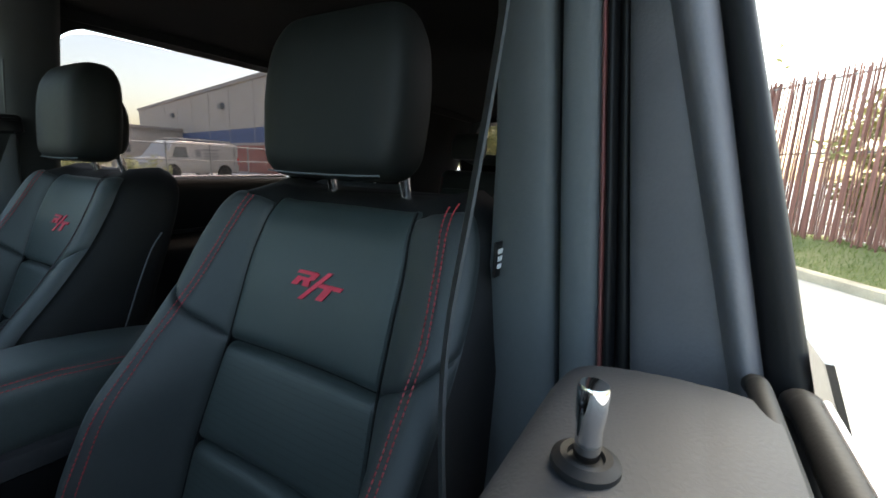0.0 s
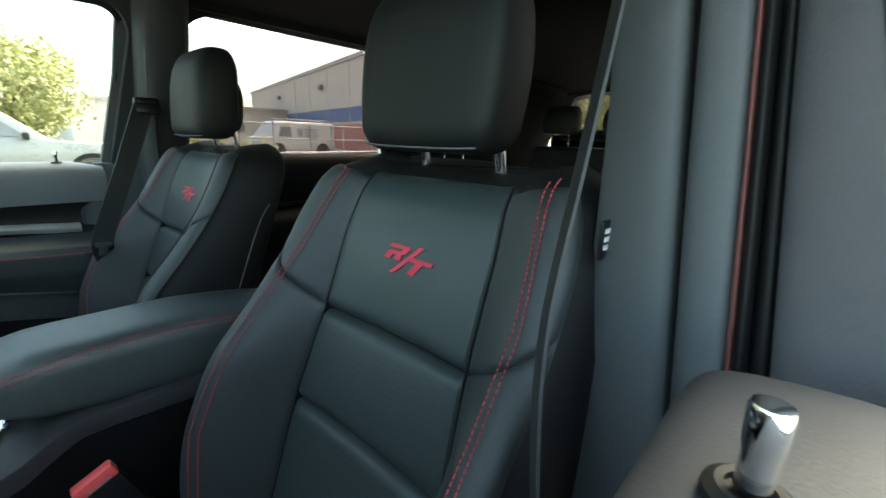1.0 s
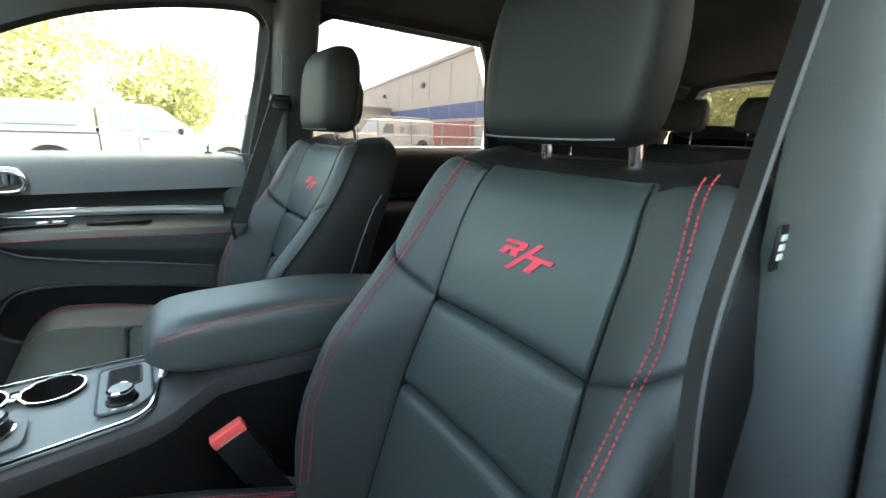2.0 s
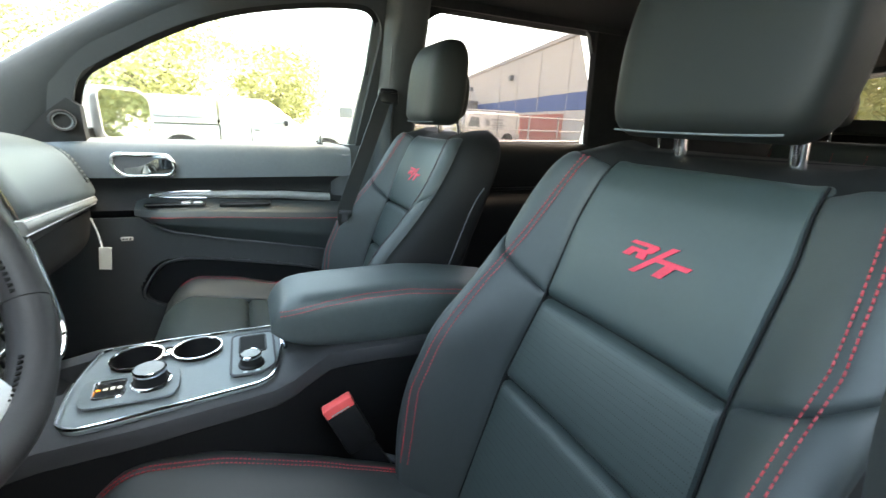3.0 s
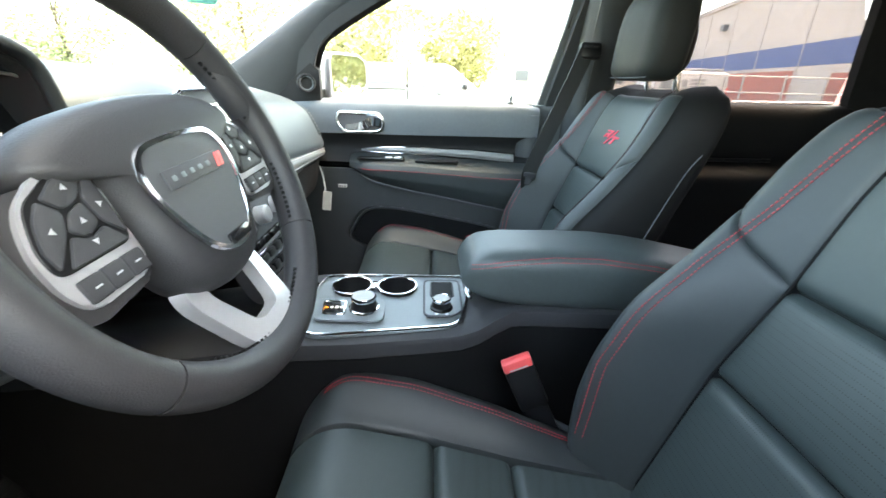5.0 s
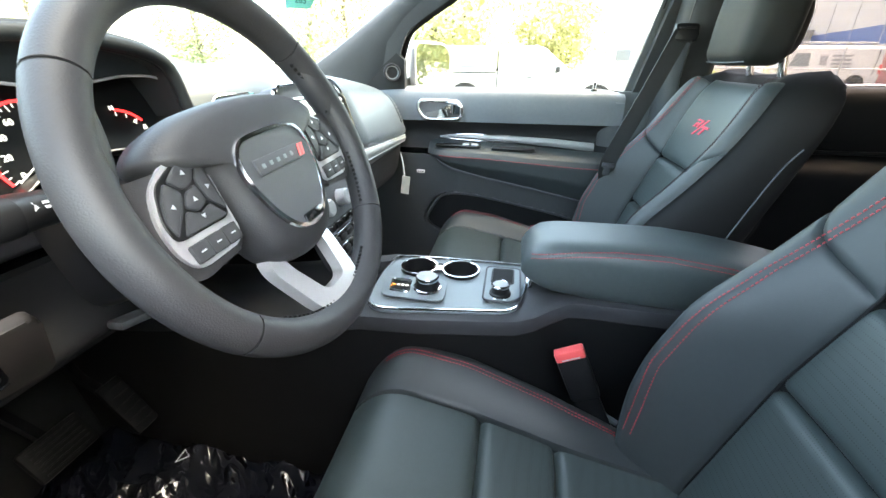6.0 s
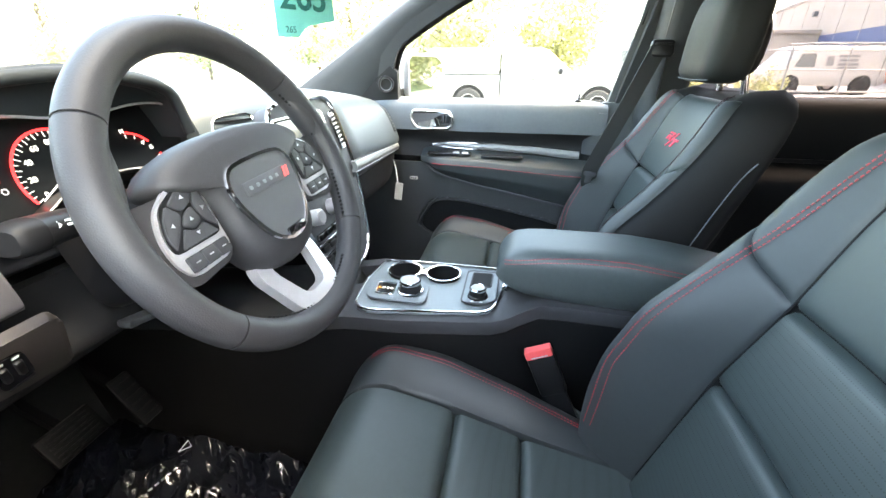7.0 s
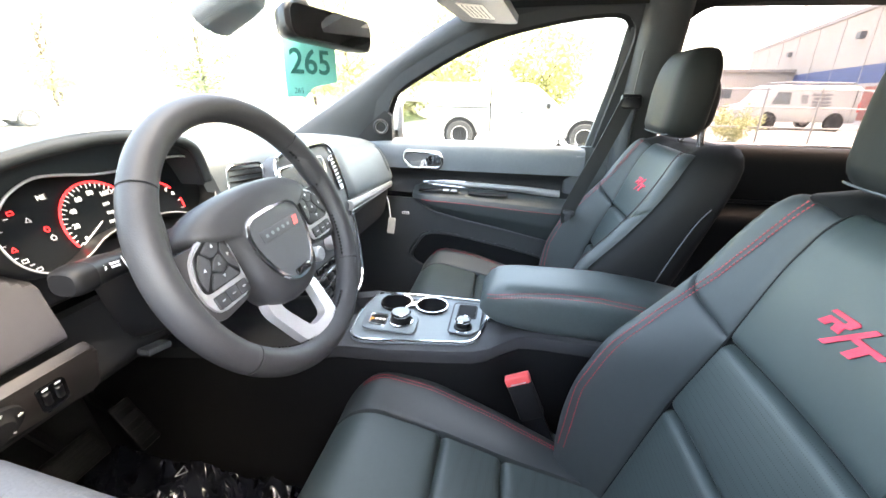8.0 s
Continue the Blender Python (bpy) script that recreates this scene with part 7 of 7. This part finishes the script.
def along(s, out, z):
    """A place by the fence: s metres along it, out metres towards the car."""
    side = Vector((0.824, 0.566, 0))
    p = Vector((FB.x, FB.y, 0)) + FD * s + side * out
    return Vector((p.x, p.y, z))


bank = linked("grass_bank", sheet(lambda a, b: along(-14 + 24 * a, 1.15 * b - 0.6, 0.46 - 0.34 * max(0.0, (1.15 * b - 0.6) / 0.55) ** 0.8), 30, 10, (0, 0, -0.5)), SOIL)
tagged(bank, "grassy bank below the slat fence", "grass", kind="structure")
cb = linked("curb", sweep([along(-14 + 24 * i / 20, 0.62, 0.06) for i in range(21)], [(-0.07, -0.10), (0.07, -0.10), (0.07, 0.05), (0.05, 0.07), (-0.07, 0.07)]), CURB)
tagged(cb, "worn yellowish concrete curb", "curb", kind="structure")
rnd = random.Random(5)
verts, faces = [], []
for _ in range(9000):
    s, o = rnd.uniform(-5, 5), rnd.uniform(-0.2, 0.56)
    p = along(s, o, 0.455 - 0.34 * max(0.0, o / 0.55) ** 0.8)
    h, a = rnd.uniform(0.04, 0.12), rnd.uniform(0, 6.28)
    w = Vector((math.cos(a), math.sin(a), 0)) * 0.004
    tip = p + Vector((rnd.uniform(-0.05, 0.05), rnd.uniform(-0.05, 0.05), h))
    i = len(verts)
    verts += [p - w, p + w, tip]
    faces.append((i, i + 1, i + 2))
gr = linked("grass", mesh_of(verts, faces), GRASS)
tagged(gr, "rough green grass on the bank", "grass", kind="stuff")
fence = thing("slat_fence", "tall brown slat fence with gaps on a grassy bank", "fence", FB)
slat_me = None
for k in range(200):
    s = -3.6 + 7.6 * k / 199
    p = along(s, 0, 0) - Vector((FB.x, FB.y, 0))
    if slat_me is None:
        first = part("slat", rbox((0.031, 0.010, 2.36), 0.003, (0, 0, 1.18)), SLAT, fence)
        slat_me = first.data
        ob = first
    else:
        ob = new("slat", slat_me)
        ob.parent = fence
    ob.matrix_parent_inverse = Matrix.Identity(4)
    ob.location = (p.x, p.y, rnd.uniform(-0.05, 0.10))
    ob.rotation_euler = (radians(rnd.uniform(-0.8, 0.8)), radians(rnd.uniform(-1.5, 1.5)), math.atan2(FD.y, FD.x) + radians(rnd.uniform(-14, 14)))
for z in (0.25, 1.25, 2.30):
    part("rail", tube([FD * -8 - Vector((0.03, 0.02, -z)), FD * 5 - Vector((0.03, 0.02, -z))], 0.018, 8), STEEL, fence, "steel fence rail")
for k in range(6):
    part("post", disc(0.03, 2.5, 12, 0, Matrix.Translation(FD * (-8 + 2.6 * k) - Vector((0.05, 0.03, 0.2)))), STEEL, fence, "steel fence post")
leafy("shrub", "yellow-green shrub growing through the fence", along(0.4, -0.80, 0.40), 2.1, 0.7, LEAF, 31, 90, 0)
leafy("shrub", "yellow-green shrub growing through the fence", along(1.6, -0.80, 0.40), 1.9, 0.7, LEAF, 32, 90, 0)


# -- vehicles --
def wheel_parts(owner, x, y, r, sg):
    m = Matrix.Translation((x, y, r)) @ Matrix.Rotation(math.pi / 2, 4, "Y")
    w = part("wheel", moved(revolve([(r * 0.62, -0.11), (r * 0.93, -0.11), (r, -0.08), (r, 0.08), (r * 0.93, 0.11), (r * 0.62, 0.11)], 36), m), TYRE, owner, "black tyre")
    part("rim", moved(revolve([(0.0, 0.06), (r * 0.16, 0.07), (r * 0.20, 0.05), (r * 0.58, 0.085), (r * 0.64, 0.10), (r * 0.64, -0.10), (r * 0.0, -0.10)], 36), m if sg > 0 else m @ Matrix.Rotation(math.pi, 4, "X")), ALLOY, w, "alloy rim")
    for k in range(6):
        a = 2 * math.pi * k / 6
        part("hole", moved(disc(r * 0.09, 0.02, 10, 0, Matrix.Translation((r * 0.40 * math.cos(a), r * 0.40 * math.sin(a), 0.06 if sg > 0 else -0.08))), m), DARK, w)


def body_loft(stations, width, rail=0.14):
    """A car body out of stations (y, lower z, belt z, roof z, inset of the roof)."""
    loops = []
    for y, z0, zb, zr, ins in stations:
        h = width / 2
        lp = [(-h + 0.06, z0), (-h, z0 + 0.12), (-h - 0.01, (z0 + zb) / 2), (-h + 0.03, zb), (-h + 0.03 + ins * 0.75, zr - 0.06), (-h + 0.06 + ins, zr), (h - 0.06 - ins, zr), (h - 0.03 - ins * 0.75, zr - 0.06), (h - 0.03, zb), (h + 0.01, (z0 + zb) / 2), (h, z0 + 0.12), (h - 0.06, z0)]
        loops.append([Vector((x, y, z)) for x, z in lp])
    return loft(loops)


def pickup(at):
    t = thing("pickup_truck", "silver pickup truck with a matching bed cap, parked alongside", "pickup truck", at)
    # nose to -y; the near side faces -x
    part("cab", body_loft([(-2.45, 0.42, 0.82, 0.84, 0.02), (-2.30, 0.34, 0.93, 0.95, 0.03), (-1.0, 0.34, 1.02, 1.04, 0.05), (-0.80, 0.34, 1.05, 1.08, 0.06), (-0.15, 0.34, 1.06, 1.60, 0.16), (0.05, 0.34, 1.06, 1.665, 0.17), (0.85, 0.34, 1.06, 1.66, 0.17), (0.98, 0.34, 1.06, 1.60, 0.16)], 1.78), TRUCKPAINT, t, "silver painted cab", 30)
    part("bed", body_loft([(1.02, 0.42, 1.02, 1.03, 0.0), (2.95, 0.42, 1.02, 1.03, 0.0), (3.0, 0.46, 1.0, 1.01, 0.0)], 1.76), TRUCKPAINT, t, "silver painted bed", 30)
    part("bed_cap", body_loft([(1.04, 1.03, 1.10, 1.62, 0.12), (1.10, 1.03, 1.10, 1.655, 0.12), (2.80, 1.03, 1.10, 1.655, 0.12), (2.98, 1.03, 1.10, 1.50, 0.14)], 1.74), TRUCKPAINT, t, "silver bed cap", 30)
    for y0, y1, zt in ((-0.42, 0.30, 1.54), (0.38, 0.82, 1.54)):
        part("side_window", slab([Vector((-0.870, y0 + (0.34 if y0 < 0 else 0), 1.12 + 0.0)), Vector((-0.870, y1, 1.12)), Vector((-0.775, y1, zt)), Vector((-0.775, y0 + (0.56 if y0 < 0 else 0), zt))] if y0 > 0 else [Vector((-0.870, -0.48, 1.12)), Vector((-0.870, 0.30, 1.12)), Vector((-0.775, 0.30, zt)), Vector((-0.775, 0.0, zt))], (-0.012, 0, 0)), CARGLASS, t, "dark side window")
    part("cap_window", slab([Vector((-0.862, 1.30, 1.20)), Vector((-0.862, 2.70, 1.20)), Vector((-0.800, 2.70, 1.52)), Vector((-0.800, 1.30, 1.52))], (-0.012, 0, 0)), CARGLASS, t, "dark window of the cap")
    for y in (0.33, 1.0):
        part("panel_gap", rbox((0.01, 0.018, 0.62), 0, (-0.898, y, 0.74)), DARK, t)
    part("door_handle", rbox((0.03, 0.14, 0.035), 0.012, (-0.915, 0.20, 0.95)), BLACK, t, "black door handle")
    part("side_mirror", rbox((0.16, 0.10, 0.14), 0.03, (-1.0, -0.46, 1.13)), BLACK, t, "black side mirror")
    for y in (-1.42, 1.80):
        part("wheel_arch", moved(disc(0.43, 0.05, 32, 0), Matrix.Translation((-0.915, y, 0.38)) @ Matrix.Rotation(math.pi / 2, 4, "Y")), DARK, t, "dark wheel arch")
        wheel_parts(t, -0.83, y, 0.36, -1)
        wheel_parts(t, 0.80, y, 0.36, 1)
    part("tail_lamp", rbox((0.05, 0.06, 0.30), 0.01, (-0.87, 2.98, 0.86)), REDLAMP, t, "red tail lamp")
    part("front_bumper", rbox((1.80, 0.16, 0.20), 0.05, (0, -2.46, 0.50)), BLACK, t)
    return t


pickup((11.6, 0.0, 0.0))


def van(at, yaw):
    t = thing("cargo_van", "white cargo van with a roof rack, parked by a building", "van", m=pose(*at, 0, 0, yaw))
    part("body", body_loft([(2.55, 0.45, 0.85, 0.88, 0.02), (2.40, 0.40, 1.02, 1.05, 0.04), (1.85, 0.38, 1.12, 1.18, 0.06), (1.30, 0.38, 1.15, 1.92, 0.14), (1.0, 0.38, 1.15, 2.03, 0.15), (-2.5, 0.38, 1.15, 2.03, 0.15), (-2.6, 0.42, 1.15, 1.98, 0.15)], 1.95), VANPAINT, t, "white painted van body", 30)
    part("side_window", slab([Vector((-0.96, 1.50, 1.18)), Vector((-0.96, 0.62, 1.18)), Vector((-0.86, 0.62, 1.72)), Vector((-0.86, 1.22, 1.72))], (-0.012, 0, 0)), CARGLASS, t, "dark door window")
    for z, w in ((1.62, 0.90), (1.45, 0.80), (1.28, 0.90)):
        part("sign_bar", rbox((0.012, w, 0.085), 0, (-0.905 - 0.18 * (1.62 - z), -0.80, z), m=None), SIGNGREY, t, "grey lettering")
    part("sign_bar", rbox((0.012, 0.85, 0.06), 0, (-0.970, -0.80, 1.14)), SIGNGREY, t)
    part("sign_logo", slab([Vector((-0.945, 0.15, 1.22)), Vector((-0.945, -0.16, 1.22)), Vector((-0.90, -0.16, 1.62)), Vector((-0.90, 0.15, 1.62))], (-0.012, 0, 0)), SIGNGREY, t, "plain grey square mark")
    for y in (1.55, -1.60):
        part("wheel_arch", moved(disc(0.46, 0.05, 32, 0), Matrix.Translation((-1.0, y, 0.38)) @ Matrix.Rotation(math.pi / 2, 4, "Y")), DARK, t, "dark wheel arch")
        wheel_parts(t, -0.90, y, 0.37, -1)
        wheel_parts(t, 0.90, y, 0.37, 1)
    part("tail_lamp", rbox((0.05, 0.10, 0.42), 0.01, (-0.95, -2.58, 1.05)), REDLAMP, t, "red tail lamp")
    for x in (-0.6, 0.6):
        part("rack_rail", tube([(x, -2.4, 2.16), (x, 0.9, 2.16)], 0.03, 8), STEEL, t, "steel rack rail")
    for y in (-2.2, -1.2, -0.2, 0.7):
        part("rack_bar", tube([(-0.75, y, 2.13), (0.75, y, 2.13)], 0.025, 8), STEEL, t, "steel rack bar")
        for x in (-0.7, 0.7):
            part("rack_foot", rbox((0.04, 0.05, 0.14), 0.005, (x, y, 2.07)), STEEL, t)
    part("rear_door_edge", rbox((0.02, 0.02, 1.5), 0, (-0.97, -2.30, 1.15)), DARK, t)
    return t


van((23.4, -12.8, 0), 8)

# -- chain-link fence with posts between the yard and the van --
cf = thing("chain_link_fence", "galvanised chain-link fence with pipe rails and posts", "fence", (14.4, -4.2, 0))
for k in range(8):
    part("post", disc(0.035, 1.75, 12, 0.0, Matrix.Translation((0.05 * k, -1.55 * k, 0))), STEEL, cf, "steel post")
for z in (0.55, 1.15, 1.68):
    part("rail", tube([(0, 0, z), (0.35, -10.85, z)], 0.024, 8), STEEL, cf, "steel rail")
verts, faces = [], []
for k in range(-16, 90):
    for dd in (1, -1):
        y0 = -0.125 * k
        a, b = Vector((0.02, y0, 0.1)), Vector((0.02, y0 - dd * 1.58, 1.68))
        if min(a.y, b.y) < -10.9 or max(a.y, b.y) > 0:
            continue
        i = len(verts)
        o = Vector((0, 0.003, 0.003))
        verts += [a - o, b - o, b + o, a + o]
        faces.append((i, i + 1, i + 2, i + 3))
mesh = part("wire_mesh", mesh_of(verts, faces), STEEL, cf, "steel wire mesh")
mesh["kind"] = "stuff"

# -- long warehouse with a blue band --
WA, WB = Vector((78, -35.5, 0)), Vector((20, -21.0, 0))
wd = (WB - WA).normalized()
wn = Vector((wd.y, -wd.x, 0))
wn = wn if wn.dot(Vector((0, 0, 0)) - WA) > 0 else -wn
shed = thing("warehouse", "long beige warehouse with a blue band and a brick base", "building")
L = (WB - WA).length + 6


def wall_box(s0, s1, z0, z1, out, thick, name, material, label=""):
    m = Matrix((wd, wn, Vector((0, 0, 1)))).transposed().to_4x4()
    m.translation = WA
    return part(name, moved(rbox((s1 - s0, thick, z1 - z0), 0, ((s0 + s1) / 2, out - thick / 2, (z0 + z1) / 2)), m), material, shed, label)


wall_box(0, L, 0, 8.0, 0, 0.4, "wall", WALLPAINT, "beige panel wall")
wall_box(0, L, 2.65, 3.95, 0.02, 0.1, "blue_band", BLUEPAINT, "blue painted band")
wall_box(-0.2, L, 8.0, 8.35, 0.15, 0.6, "roof_edge", ROOFGREY, "grey roof edge")
for k in range(10):
    wall_box(4 + 6 * k, 4.12 + 6 * k, 0, 8.0, 0.03, 0.1, "panel_joint", ROOFGREY)
wall_box(L - 24, L - 14, 0, 2.4, 0.05, 0.2, "brick_base", BRICK, "red brick base")
wall_box(L - 10, L - 2, 0, 2.2, 0.05, 0.2, "brick_base", BRICK, "red brick base")
for k in range(3):
    wall_box(20 + 18 * k, 20.8 + 18 * k, 6.0, 6.5, 0.4, 0.4, "wall_lamp", SIGNGREY, "grey wall lamp")
annex = thing("low_building", "low pale building beyond the warehouse", "building", (62, -20, 0))
part("wall", rbox((14, 26, 4.2), 0.0, (0, 0, 2.1)), WALLPAINT, annex)
part("roof", rbox((14.6, 26.6, 0.3), 0.0, (0, 0, 4.35)), ROOFGREY, annex)
for k in range(4):
    part("window", rbox((0.1, 1.6, 1.2), 0, (-7.0, -9 + 6 * k, 2.0)), CARGLASS, annex, "dark window")
for k, (x, y) in enumerate(((20.5, -5.2), (22.5, -6.8))):
    leafy("shrub", "yellow weeds along the fence", (14.9 + 0.3 * k, -5.0 - 1.9 * k, 0), 1.1, 0.8, LEAF, 50 + k, 40, 0)

# -- trees beyond the truck and ahead of the car --
TREES = (
    (26, 4.2, 6.5, 4.0, LEAF), (29, -1.5, 5.2, 3.0, LEAF), (31, 6.2, 8.0, 4.4, LEAF_G), (27, 11.2, 7.5, 4.3, LEAF), (33, 16.5, 9.0, 5.0, LEAF_G),
    (30, 24.0, 8.5, 4.6, LEAF_G), (26, 33, 8.5, 4.6, LEAF), (34, 42, 11.0, 6.0, LEAF_G), (20, 50, 10.0, 5.4, LEAF), (8, 56, 10.5, 5.6, LEAF_G), (-8, 58, 10.0, 5.4, LEAF),
    (1.5, -17, 6.0, 3.4, LEAF), (4.6, -19, 6.5, 3.6, LEAF), (8.5, -22, 7.5, 4.0, LEAF),
)
for k, (x, y, h, s, mt) in enumerate(TREES):
    leafy("tree", "yellow-green spring tree beyond the truck" if mt is LEAF else "green leafy tree beyond the lot", (x, y, 0), h, s, mt, 100 + k, 200, 0.13)


def parked(at, yaw, paint):
    t = thing("parked_car", "pale parked car across the lot", "car", m=pose(*at, 0, 0, yaw), group="parked cars")
    part("body", body_loft([(2.2, 0.35, 0.68, 0.70, 0.02), (2.05, 0.28, 0.80, 0.82, 0.04), (0.95, 0.28, 0.90, 0.92, 0.06), (0.35, 0.28, 0.92, 1.40, 0.18), (-0.9, 0.28, 0.92, 1.42, 0.18), (-1.7, 0.28, 0.92, 1.05, 0.10), (-2.2, 0.35, 0.85, 0.87, 0.03)], 1.78), paint, t, "pale painted body", 30)
    for sg in (-1, 1):
        part("side_window", slab([Vector((sg * 0.86, 0.70, 0.96)), Vector((sg * 0.86, -1.20, 0.96)), Vector((sg * 0.72, -0.80, 1.34)), Vector((sg * 0.72, 0.30, 1.34))], (sg * 0.012, 0, 0)), CARGLASS, t, "dark side window")
        for y in (1.35, -1.35):
            wheel_parts(t, sg * 0.80, y, 0.32, sg)
    return t


parked((-3.0, 22, 0), 75, VANPAINT)
parked((4.5, 21, 0), 80, TRUCKPAINT)
parked((11.0, 18.5, 0), 70, VANPAINT)
house = thing("pale_house", "pale house across the lot with a grey roof", "house", (2, 44, 0))
part("wall", rbox((16, 9, 4.5), 0, (0, 0, 2.25)), WALLPAINT, house)
part("roof", mesh_of([(-8.6, -5, 4.5), (8.6, -5, 4.5), (8.6, 5, 4.5), (-8.6, 5, 4.5), (-8.6, 0, 7.2), (8.6, 0, 7.2)], [(0, 1, 5, 4), (2, 3, 4, 5), (0, 4, 3), (1, 2, 5), (0, 3, 2, 1)]), ROOFGREY, house)
for k in range(4):
    part("window", rbox((1.4, 0.1, 1.3), 0, (-5.4 + 3.6 * k, -4.5, 2.3)), CARGLASS, house, "dark window")
